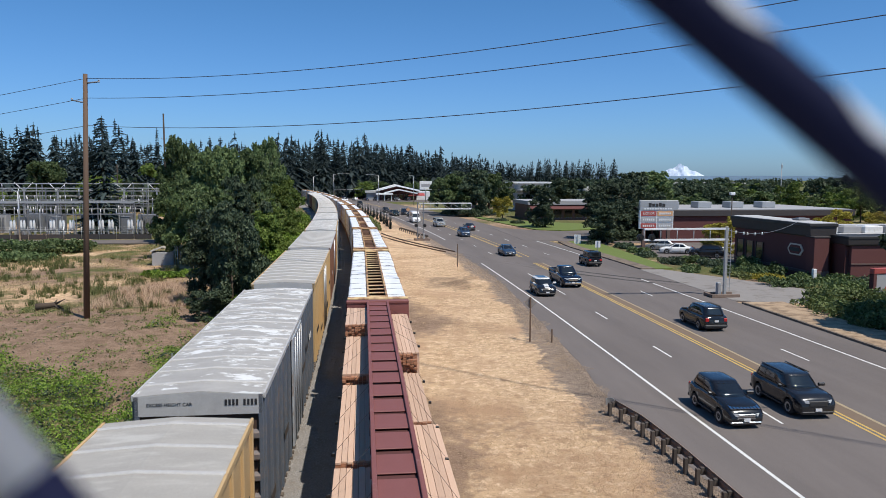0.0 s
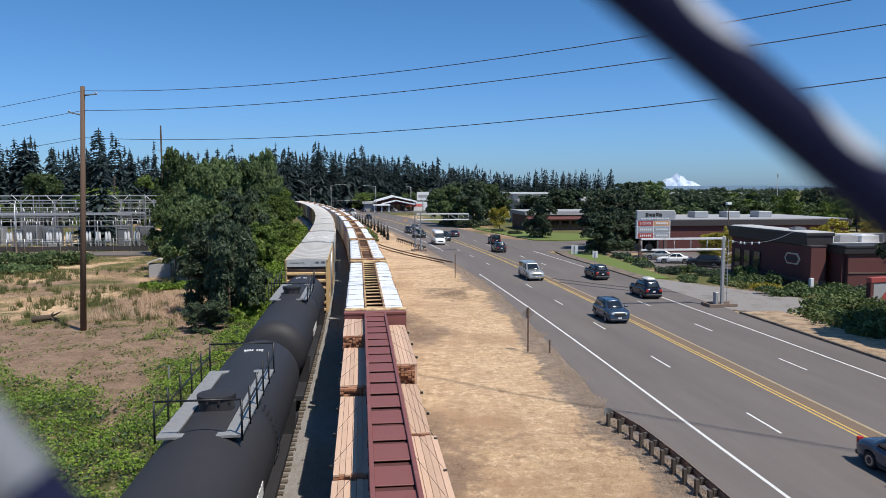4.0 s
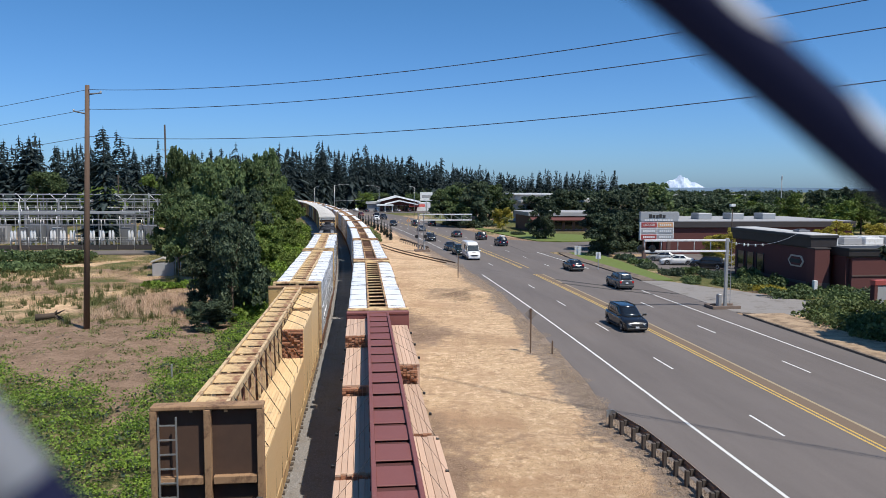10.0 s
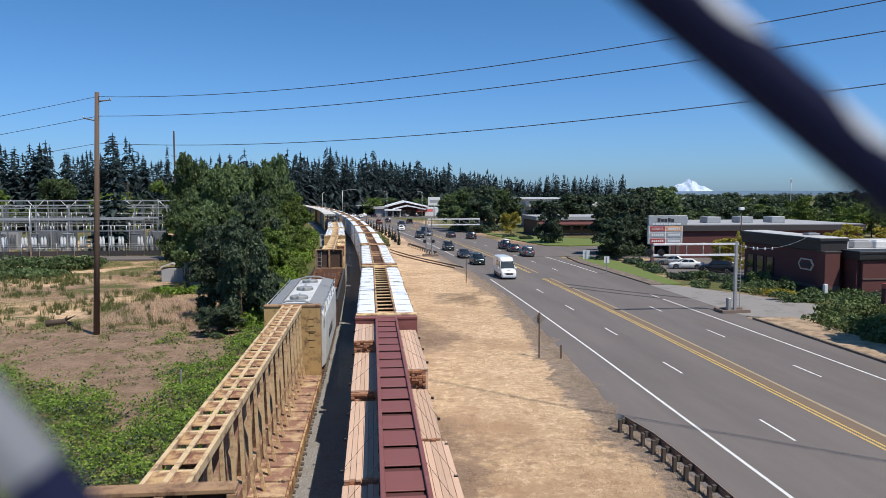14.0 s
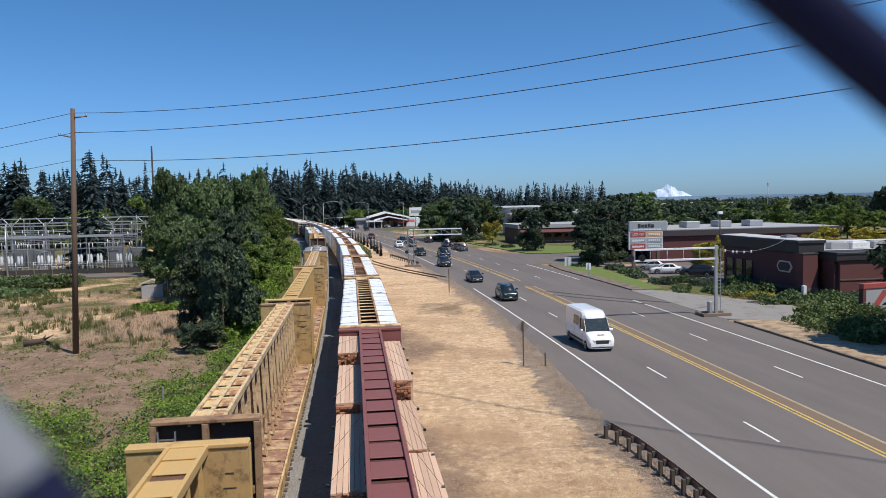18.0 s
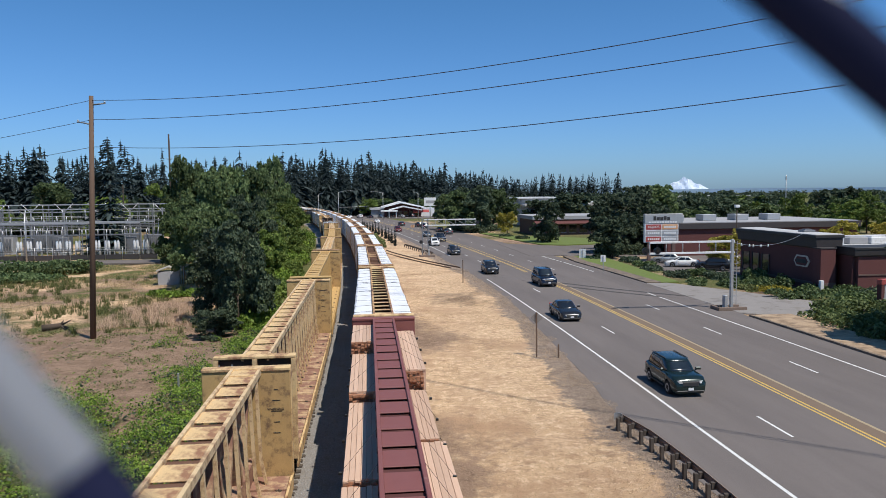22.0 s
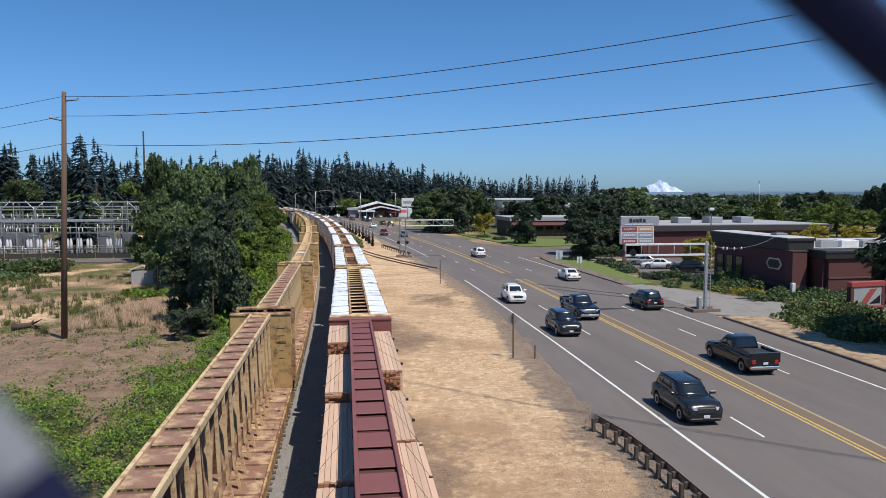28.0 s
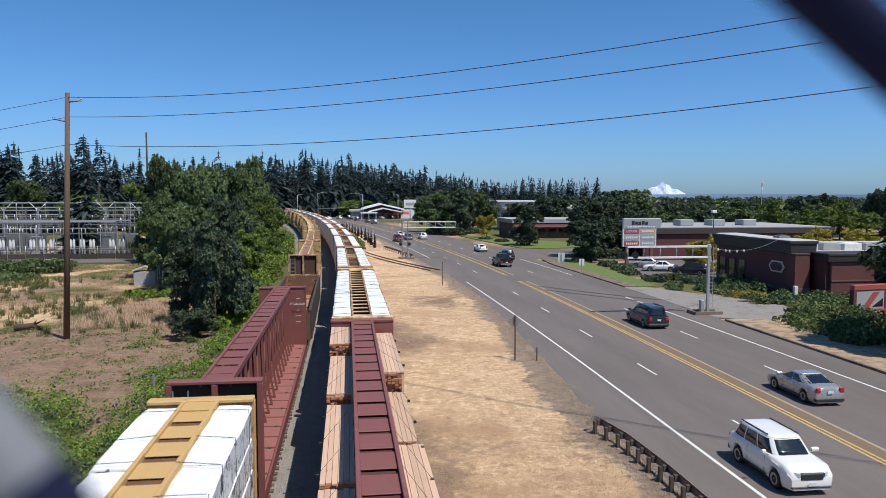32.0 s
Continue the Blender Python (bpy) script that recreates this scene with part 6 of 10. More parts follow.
# ---- road vehicles (own space: y forward, z from the road) ----
PAINT = {
    "black": plain("black_car_paint", (0.012, 0.012, 0.014), 0.18, 0.0, 0.35),
    "charcoal": plain("charcoal_car_paint", (0.026, 0.027, 0.031), 0.22, 0.4, 0.35),
    "navy": plain("dark_blue_car_paint", (0.009, 0.014, 0.03), 0.2, 0.3, 0.35),
    "blue": plain("slate_blue_car_paint", (0.04, 0.065, 0.11), 0.22, 0.3, 0.35),
    "green": plain("dark_green_car_paint", (0.01, 0.022, 0.02), 0.2, 0.2, 0.35),
    "grey": plain("mid_grey_car_paint", (0.13, 0.135, 0.14), 0.25, 0.5, 0.35),
    "silver": plain("silver_car_paint", (0.42, 0.42, 0.4), 0.28, 0.5, 0.35),
    "white": plain("white_car_paint", (0.78, 0.78, 0.77), 0.22, 0.0, 0.35),
    "red": plain("dark_red_car_paint", (0.14, 0.015, 0.013), 0.2, 0.2, 0.35),
}
KINDS = {
    # length, width, [(y, top of body)], glass base rear/front, roof rear/front, roof height, belt, wheel radius, ground clearance
    "sedan": (4.75, 1.84, [(-2.37, 0.62), (-2.3, 0.95), (-1.7, 1.02), (0.9, 0.98), (1.3, 0.94), (2.05, 0.8), (2.3, 0.66), (2.37, 0.5)], -1.75, 1.15, -0.95, 0.2, 1.45, 1.0, 0.33, 0.2),
    "coupe": (4.55, 1.82, [(-2.27, 0.62), (-2.2, 0.98), (-1.6, 1.04), (0.8, 0.96), (1.3, 0.9), (2.0, 0.76), (2.2, 0.62), (2.27, 0.46)], -1.9, 1.1, -0.7, 0.15, 1.38, 1.0, 0.33, 0.18),
    "suv": (4.5, 1.88, [(-2.25, 0.7), (-2.2, 1.08), (-1.8, 1.13), (0.9, 1.13), (1.2, 1.12), (1.9, 1.06), (2.16, 0.96), (2.25, 0.6)], -2.1, 1.18, -1.75, 0.56, 1.68, 1.13, 0.36, 0.24),
    "minivan": (5.05, 1.96, [(-2.52, 0.7), (-2.47, 1.1), (-2.0, 1.12), (1.3, 1.08), (1.6, 1.02), (2.2, 0.9), (2.45, 0.75), (2.52, 0.5)], -2.4, 1.55, -2.2, 0.5, 1.76, 1.1, 0.34, 0.2),
    "jeep": (4.2, 1.86, [(-2.1, 0.8), (-2.06, 1.15), (0.6, 1.15), (0.8, 1.14), (1.8, 1.08), (2.02, 1.0), (2.1, 0.7)], -2.0, 0.75, -1.95, 0.45, 1.84, 1.15, 0.41, 0.3),
    "retro": (4.3, 1.72, [(-2.15, 0.7), (-2.1, 1.05), (-1.6, 1.1), (0.7, 1.08), (1.1, 1.05), (1.75, 0.95), (2.05, 0.8), (2.15, 0.5)], -2.0, 0.95, -1.6, 0.1, 1.6, 1.08, 0.33, 0.2),
    "mini": (4.0, 1.78, [(-2.0, 0.7), (-1.95, 1.02), (-1.6, 1.04), (0.8, 1.02), (1.1, 1.0), (1.75, 0.88), (1.95, 0.74), (2.0, 0.5)], -1.9, 0.95, -1.7, 0.35, 1.52, 1.03, 0.33, 0.19),
    "pickup": (5.85, 2.02, [(-2.92, 0.8), (-2.88, 1.22), (-0.9, 1.22), (1.1, 1.2), (1.4, 1.18), (2.5, 1.1), (2.85, 1.0), (2.92, 0.6)], -0.85, 1.35, -0.6, 0.55, 1.92, 1.2, 0.41, 0.32),
    "wagon": (5.25, 2.02, [(-2.62, 0.8), (-2.57, 1.18), (-2.1, 1.22), (1.0, 1.2), (1.35, 1.18), (2.25, 1.1), (2.55, 1.0), (2.62, 0.6)], -2.5, 1.3, -2.25, 0.6, 1.95, 1.2, 0.4, 0.28),
    "van": (6.0, 2.02, [(-3.0, 0.8), (-2.97, 1.3), (-2.0, 1.3), (1.6, 1.34), (2.05, 1.32), (2.6, 1.16), (2.9, 1.0), (3.0, 0.55)], -2.95, 2.25, -2.9, 1.25, 2.72, 1.3, 0.35, 0.25),
}


def soft_edges(me):
    me.set_sharp_from_angle(angle=radians(38))
    return me


def body_geo(kind):
    L, W, prof, gb, gf, rb, rf, H, belt, wr, cl = KINDS[kind]
    g = Geo()
    rings = []
    axles = (-(L / 2 - 0.95), L / 2 - 0.9)
    ys = sorted({p[0] for p in prof} | {-L / 2 + L * i / 26 for i in range(1, 26)} | {a + d for a in axles for d in (-wr - 0.06, -wr * 0.7, 0, wr * 0.7, wr + 0.06)})
    for y in ys:
        zt = (lerp_table(prof, y - 0.13) + 2 * lerp_table(prof, y) + lerp_table(prof, y + 0.13)) / 4
        e = min(1.0, (L / 2 - abs(y)) / 0.45)
        w = W / 2 * (0.84 + 0.16 * max(0, e) ** 0.5)
        zb = cl
        for a in axles:
            d = abs(y - a)
            if d < wr + 0.05:
                zb = max(zb, cl + math.sqrt(max(0, (wr + 0.08) ** 2 - d * d)) - 0.02 + (wr - cl) * 0.9)
        zb = min(zb, zt - 0.12)
        zm = max(zb + 0.05, min(zt - 0.1, 0.62))
        nose = max(0.0, min(1.0, (abs(y) - L / 2 + 0.5) / 0.5)) if y > 0 else 0.0
        half = [(0.9, zb), (0.965, zb * 0.6 + zm * 0.4), (1.0, zm), (0.995, zm * 0.45 + zt * 0.55), (0.965, max(zm + 0.02, zt - 0.13)), (0.925, max(zm + 0.03, zt - 0.05)), (0.86, zt - 0.01), (0.62, zt + 0.022 - 0.02 * nose), (0.3, zt + 0.034)]
        rings.append([(-w * k, y, z) for k, z in half] + [(0, y, zt + 0.038)] + [(w * k, y, z) for k, z in reversed(half)])
    g.loft(rings, smooth=True)
    return g


def vehicle(kind, paint, label, category, roof_paint=None, cap=False, extras=()):
    L, W, prof, gb, gf, rb, rf, H, belt, wr, cl = KINDS[kind]
    P = PAINT[paint]
    RP = PAINT[roof_paint or paint]
    car = thing(kind if kind not in ("retro", "mini") else "hatchback", label, category)
    car.name = {"sedan": "sedan", "wagon": "suv", "coupe": "coupe", "suv": "suv", "minivan": "minivan", "jeep": "off_roader", "retro": "hatchback", "mini": "hatchback", "pickup": "pickup_truck", "van": "van"}[kind]
    part("body", cached(("cbody", kind, paint), lambda: soft_edges(body_geo(kind).mesh("body", P))), P, car)
    wb, wt = W / 2 * 0.9, W / 2 * (0.74 if kind not in ("van", "jeep") else 0.84)

    def glass(b0, b1, t0, t1, z0, z1):
        gg = Geo()
        gg.loft([[(-wb, b0, z0 - 0.02), (wb, b0, z0 - 0.02), (wb, b1, z0 - 0.02), (-wb, b1, z0 - 0.02)], [(-wt, t0, z1 - 0.03), (wt, t0, z1 - 0.03), (wt, t1, z1 - 0.03), (-wt, t1, z1 - 0.03)]])
        return gg

    def lerp3(a, b, f):
        return tuple(p + (q - p) * f for p, q in zip(a, b))
    if kind == "van":      # a low windscreen under a rounded white forehead
        gf, rf, HG = 2.05, 1.42, 2.26
    else:
        HG = H
    box_n = {"jeep": 9.0, "pickup": 6.5, "wagon": 7.0, "van": 8.0}.get(kind, 5.2)

    def shell(f, v, off=0.0):
        """A point of the cabin's surface: f runs round it once from the middle of the tail, v from the belt to the roof."""
        a = 2 * math.pi * f
        up_ = max(v, 0.0)
        y0_, y1_ = gb + (rb - gb) * v, gf + (rf - gf) * up_ ** 0.93
        hw_ = wb + (wt - wb) * up_ ** 1.35 + off
        cy_, ly_ = (y0_ + y1_) / 2, (y1_ - y0_) / 2 + off
        c_, s_ = -math.cos(a), math.sin(a)
        return (hw_ * math.copysign(abs(s_) ** (2 / box_n), s_), cy_ + ly_ * math.copysign(abs(c_) ** (2 / box_n), c_) * (1 + 0.03 * (1 - abs(s_)) * (c_ > 0)), belt - 0.03 + (HG - belt) * v)

    def turn_at(y, v=0.5):
        """The f (right side) at which the cabin's surface passes a given share of its length."""
        lo, hi = 0.0, 0.5
        for _k in range(24):
            m_ = (lo + hi) / 2
            p0, p1 = gb + (rb - gb) * v, gf + (rf - gf) * v
            if shell(m_, v)[1] < p0 + (p1 - p0) * y:
                lo = m_
            else:
                hi = m_
        return lo
    SEG = 44

    def glass_mesh():
        gg = Geo().loft([[shell(k / SEG, v) for k in range(SEG)] for v in (0.0, 0.3, 0.6, 0.85, 0.97)], smooth=True)
        return gg.mesh("window_glass", M_glass)

    def roof_mesh_():
        rim = [shell(k / SEG, 0.9, 0.012) for k in range(SEG)]
        cy_ = (rb + rf) / 2
        rings_ = [rim]
        for q, z in ((1.0, H - 0.055), (0.985, H - 0.025), (0.93, H - 0.002), (0.75, H + 0.018), (0.35, H + 0.03)):
            rings_.append([(p[0] * q, cy_ + (p[1] - cy_) * q, z) for p in (shell(k / SEG, 0.985, 0.014) for k in range(SEG))])
        return Geo().loft(rings_, smooth=True).mesh("roof", RP)
    if kind != "van":
        cabin = part("window_glass", cached(("glass", kind), glass_mesh), M_glass, car, "dark tinted windows")
    else:
        cabin = part("window_glass", cached(("glass", kind), lambda: glass(gb, gf, rb, rf, belt, HG).mesh("window_glass", M_glass)), M_glass, car, "dark tinted windows")
    def tall_roof():
        q = [(wt + 0.045, 2.2, 1.47), (wt + 0.04, 2.4, 1.36), (wt + 0.0, 2.6, 1.08), (wt - 0.12, 2.71, 0.7), (wt * 0.5, 2.75, 0.3)]
        return Geo().loft([[(-a, -2.95 + 0.1 * (z - 2.2), z), (a, -2.95 + 0.1 * (z - 2.2), z), (a, y1 - 0.3, z), (a * 0.8, y1 - 0.04, z), (a * 0.4, y1, z), (-a * 0.4, y1, z), (-a * 0.8, y1 - 0.04, z), (-a, y1 - 0.3, z)] for a, z, y1 in q])
    part("roof", cached(("croof", kind, roof_paint or paint), lambda: tall_roof().mesh("roof", RP) if kind == "van" else soft_edges(roof_mesh_())), RP, car)
    # pillars between the panes
    marks_ = [(gb, rb), (gf, rf)]
    mid = [0.36, 0.68] if kind in ("suv", "minivan") else [0.45] if kind != "van" else [0.7]
    marks_ += [(gb + (gf - gb) * f, rb + (rf - rb) * f) for f in mid]
    def side_frame(s):
        """The painted frame round the side panes: pillars between a lower and an upper bar, as one piece."""
        cols = [(yb + d, yt + d * 0.9) for yb, yt in sorted(marks_) for d in (-0.05, 0.05)]
        rows_ = (0.0, 0.05, 0.93, 1.0)
        gg = Geo()
        n, k = len(cols), len(rows_)
        for off in (0.0, 0.02):
            gg.v += [(s * (wb + (wt - wb) * f + off), yb + (yt - yb) * f, belt - 0.02 + (HG - belt) * f) for yb, yt in cols for f in rows_]
        m = n * k
        cells = {(a, r) for a in range(n - 1) for r in range(k - 1) if a % 2 == 0 or r != 1}
        for a, r in cells:
            q = (a * k + r, a * k + r + 1, (a + 1) * k + r + 1, (a + 1) * k + r)
            gg.f += [tuple(reversed(q)), tuple(i + m for i in q)]
            for b, c, e, h in ((a - 1, r, q[0], q[1]), (a, r + 1, q[1], q[2]), (a + 1, r, q[2], q[3]), (a, r - 1, q[3], q[0])):
                if (b, c) not in cells:
                    gg.f.append((e, h, h + m, e + m))
        gg.s = [False] * len(gg.f)
        return gg.mesh("window_frame", P)
    def frame_mesh(s):
        """The painted pillars and belt of one side, raised a little over the glass."""
        gg = Geo()
        rear = {"sedan": 0.2, "coupe": 0.26, "retro": 0.14, "mini": 0.14, "suv": 0.12, "pickup": 0.12}.get(kind, 0.08)
        spans = [(0.015, rear), (0.93, 0.985)] + ([(0.55, 0.58)] if kind in ("coupe", "jeep") else [(0.34, 0.365), (0.64, 0.67)] if kind in ("suv", "minivan", "wagon") else [(0.5, 0.535)])
        for a_, b_ in spans:
            fs_ = [turn_at(a_ + (b_ - a_) * i / 4) for i in range(5)]
            vv = (0.0, 0.3, 0.6, 0.93)
            for i in range(4):
                for j in range(3):
                    quad = [shell(fs_[i + p] * s % 1.0, vv[j + q], 0.011) for p, q in ((0, 0), (1, 0), (1, 1), (0, 1))]
                    gg.add(quad, [(0, 1, 2, 3)], True)
        fs_ = [turn_at(0.02 + 0.96 * i / 14) for i in range(15)]
        for i in range(14):
            quad = [shell(fs_[i + p] * s % 1.0, q, 0.013) for p, q in ((0, -0.02), (1, -0.02), (1, 0.055), (0, 0.055))]
            gg.add(quad, [(0, 1, 2, 3)], True)
        return gg.mesh("window_frame", P)
    for s in (-1, 1):
        part("window_frame", cached(("pillar", kind, paint, s), lambda: side_frame(s) if kind == "van" else frame_mesh(s)), P, cabin)
    if kind == "van":      # closed cargo sides behind the cab
        def sides():
            gg = Geo()
            for s in (-1, 1):
                gg.loft([[(s * wb * 1.0, y, belt - 0.03), (s * (wb + 0.06), y, belt - 0.03), (s * (wt + 0.05), y, H - 0.08), (s * wt, y, H - 0.08)] for y in (-2.96, 0.55)])
            gg.loft([[(-wb, -2.99, belt - 0.03), (wb, -2.99, belt - 0.03), (wt, -2.93, H - 0.06), (-wt, -2.93, H - 0.06)], [(-wb, -2.93, belt - 0.03), (wb, -2.93, belt - 0.03), (wt, -2.88, H - 0.06), (-wt, -2.88, H - 0.06)]])
            return gg.mesh("cargo_side", P)
        part("cargo_side", cached(("cargo", paint), sides), P, car)
        for s in (-1, 1):
            part("side_trim", cached(("vtrim", s), lambda: Geo().box(s * (W / 2 - 0.02), s * (W / 2 + 0.015), -1.6, 1.55, 0.52, 0.68, 0.01).mesh("side_trim", M_trim)), M_trim, car, "black rub strip")
        for s in (-1, 1):
            part("side_window", Geo().loft([[(s * (wb + 0.045), y, 1.55), (s * (wb + 0.068), y, 1.55), (s * (wt + 0.075), y, 2.25), (s * (wt + 0.05), y, 2.25)] for y in (-0.9, 0.35)]), M_glass, car)
        part("hood_badge", Geo().box(-0.25, 0.25, 2.45, 2.7, 1.16, 1.2, 0.01), PAINT["red"], car, "small dark red door emblem")
    if kind == "pickup" and not cap:
        def bed():
            gg = Geo().box(-0.82, 0.82, -2.75, -0.98, 1.262, 1.268)
            return gg.mesh("bed_liner", M_trim)
        part("bed_liner", cached("bed", bed), M_trim, car, "black open cargo bed")
        for s in (-1, 1):
            part("bed_wall", cached(("bedw", paint, s), lambda: Geo().box(s * 0.84, s * 0.98, -2.9, -0.92, 1.18, 1.42, 0.03).mesh("bed_wall", P)), P, car)
        part("tailgate", cached(("tailg", paint), lambda: Geo().box(-0.98, 0.98, -2.93, -2.8, 0.8, 1.42, 0.03).mesh("tailgate", P)), P, car)
    if cap:
        part("canopy", Geo().loft([[(-0.93, -2.88, 1.2), (0.93, -2.88, 1.2), (0.93, -0.92, 1.2), (-0.93, -0.92, 1.2)], [(-0.8, -2.75, 1.95), (0.8, -2.75, 1.95), (0.8, -0.92, 1.95), (-0.8, -0.92, 1.95)]]), P, car, "matching canopy over the bed")
        for s in (-1, 1):
            part("canopy_window", Geo().loft([[(s * 0.9, y, 1.4), (s * 0.92, y, 1.4), (s * 0.85, y, 1.82), (s * 0.83, y, 1.82)] for y in (-2.6, -1.15)]), M_glass, car)
    # running gear
    rim_me = cached(("rim", wr), lambda: Geo().loft([[(x, q * math.sin(2 * math.pi * i / 16), q * math.cos(2 * math.pi * i / 16)) for i in range(16)] for x, q in ((0.0, wr * 0.64), (0.118, wr * 0.64), (0.122, wr * 0.5), (0.09, wr * 0.3), (0.11, wr * 0.12))]).mesh("rim", M_rim))
    tyre_me = cached(("tyre", wr), lambda: Geo().loft([[(x, q * math.sin(2 * math.pi * i / 24), q * math.cos(2 * math.pi * i / 24)) for i in range(24)] for x, q in ((-0.11, wr * 0.7), (-0.115, wr * 0.93), (-0.08, wr), (0.08, wr), (0.115, wr * 0.93), (0.11, wr * 0.66))]).mesh("wheel", M_rubber))
    for y in (-(L / 2 - 0.95), L / 2 - 0.9):
        for s in (-1, 1):
            wobj = part("wheel", tyre_me, M_rubber, car, "", pose(s * (W / 2 - 0.12), y, wr, 0, 0, 0 if s > 0 else 180))
            part("rim", rim_me, M_rim, wobj)
    # lamps, bumpers, plates, mirrors
    zf = lerp_table(prof, L / 2 - 0.08) - 0.1
    def lamp_mesh(s):
        x0, x1 = s * W / 2 * 0.5, s * W / 2 * 0.87
        q = [(x0, L / 2 + 0.012, zf - 0.06), (x0, L / 2 + 0.002, zf + 0.05), (x1, L / 2 - 0.2, zf + 0.08), (x1 * 1.04, L / 2 - 0.2, zf - 0.07)]
        return Geo().loft([[(x, y + 0.03, z) for x, y, z in q], [(x * 0.98, y - 0.14, z) for x, y, z in q]]).mesh("headlamp", M_lamp)
    for s in (-1, 1):
        part("headlamp", cached(("hl", kind, s), lambda: lamp_mesh(s)), M_lamp, car, "clear swept headlamp" if s > 0 else "")
        part("tail_lamp", cached(("tl", kind, s), lambda: Geo().box(s * W / 2 * 0.72 - 0.13, s * W / 2 * 0.72 + 0.13, -L / 2 - 0.012, -L / 2 + 0.1, 0.72 if kind != "van" else 0.9, 0.98 if kind != "van" else 1.25, 0.025).mesh("tail_lamp", M_tail)), M_tail, car)
        mp_ = M_chrome if "chrome" in extras else PAINT["white"] if roof_paint == "white" else P
        part("mirror", cached(("mir", kind, mp_.name, s), lambda: Geo().box(s * (W / 2 + 0.0), s * (W / 2 + 0.2), gf - 0.45, gf - 0.33, belt + 0.0, belt + 0.17, 0.045).tube((s * (W / 2 - 0.1), gf - 0.38, belt - 0.02), (s * (W / 2 + 0.06), gf - 0.39, belt + 0.05), 0.03, n=6).mesh("mirror", mp_)), mp_, car)
        hx = W / 2 * 0.985
        part("door_seam", cached(("seam_", kind, s), lambda: Geo().box(s * hx, s * (hx + 0.012), gf - 0.52, gf - 0.505, cl + 0.2, belt - 0.1).box(s * hx, s * (hx + 0.012), (gb + gf) / 2 - 0.12, (gb + gf) / 2 - 0.105, cl + 0.2, belt - 0.1).box(s * (hx - 0.01), s * (hx + 0.02), gb + 0.9, gf - 0.4, cl + 0.06, cl + 0.14, 0.01).mesh("door_seam", M_trim)), M_trim, car, "dark sill and door gaps" if s > 0 else "")
    part("grille", cached(("gr", kind), lambda: Geo().box(-W * 0.24, W * 0.24, L / 2 - 0.1, L / 2 + 0.02, zf - 0.22, zf + 0.04, 0.03).mesh("grille", M_chrome if kind in ("pickup", "retro", "wagon") else M_trim)), M_chrome if kind in ("pickup", "retro") else M_trim, car, "dark slatted grille")
    if kind in ("pickup", "wagon", "retro"):
        bars = Geo()
        for k in range(3):
            bars.box(-W * 0.22, W * 0.22, L / 2 + 0.012, L / 2 + 0.028, zf - 0.19 + k * 0.08, zf - 0.15 + k * 0.08)
        part("grille_bar", bars, M_trim, car, "dark openings between chrome bars")
    part("front_bumper", cached(("fb", kind, paint), lambda: Geo().box(-W * 0.42, W * 0.42, L / 2 - 0.22, L / 2 + 0.03, cl + 0.04, cl + (0.26 if kind in ("pickup", "wagon") else 0.16), 0.05).mesh("front_bumper", M_chrome if kind in ("pickup", "retro") else M_trim)), M_trim, car)
    part("rear_bumper", cached(("rbm", kind), lambda: Geo().box(-W * 0.45, W * 0.45, -L / 2 - 0.04, -L / 2 + 0.2, cl + 0.06, cl + 0.27, 0.05).mesh("rear_bumper", M_chrome if kind == "pickup" else M_trim)), M_trim, car)
    for s in (-1, 1):
        part("number_plate", cached(("np", kind, s), lambda: Geo().box(-0.15, 0.15, s * (L / 2 + 0.045) - 0.006, s * (L / 2 + 0.045) + 0.006, cl + 0.16 if s > 0 else 0.7, cl + 0.3 if s > 0 else 0.84).mesh("number_plate", M_plate)), M_plate, car)
    if kind in ("suv", "minivan", "wagon"):
        for s in (-1, 1):
            part("roof_rail", cached(("rr", kind, s), lambda: Geo().tube((s * wt * 0.9, rb + 0.15, H + 0.04), (s * wt * 0.9, rf - 0.2, H + 0.04), 0.025, n=6).mesh("roof_rail", M_trim)), M_trim, car)
    if "box" in extras:
        part("roof_box", Geo().box(-0.45, 0.45, -1.5, -0.1, H + 0.05, H + 0.36, 0.13), PAINT["white"], car, "white roof cargo box")
    if "flames" in extras:
        rnd = random.Random(3)
        for k in range(9):
            x = -0.62 + k * 0.155
            ln = rnd.uniform(0.35, 0.75)
            z0 = 1.0
            part("flame_mark", Geo().loft([[(x - 0.06, 2.0, 0.872), (x + 0.06, 2.0, 0.872), (x + 0.06, 2.0, 0.89), (x - 0.06, 2.0, 0.89)], [(x - 0.01, 2.0 - ln, 0.87 + ln * 0.19), (x + 0.03, 2.0 - ln, 0.87 + ln * 0.19), (x + 0.03, 2.0 - ln, 0.9 + ln * 0.19), (x - 0.01, 2.0 - ln, 0.9 + ln * 0.19)]]), M_chrome, car, "silver flame mark on the hood")
    if "sunroof" in extras:
        part("sunroof", Geo().loft([[(x, y, H + 0.03) for x, y in ((-0.42, rb + 0.35), (0.42, rb + 0.35), (0.42, rf - 0.3), (-0.42, rf - 0.3))], [(x * 0.97, y, H + 0.042) for x, y in ((-0.42, rb + 0.37), (0.42, rb + 0.37), (0.42, rf - 0.32), (-0.42, rf - 0.32))]]), M_glass, car, "dark glass sunroof")
    if "stripe" in extras:
        part("hood_stripe", Geo().loft([[(x0, y, lerp_table(prof, y) + 0.03) for x0 in (-0.22, 0.22)] + [(x0, y, lerp_table(prof, y) + 0.045) for x0 in (0.22, -0.22)] for y in (0.98, 1.2, 1.6, 1.9)]), PAINT["white"], car, "broad white hood stripe")
    return car


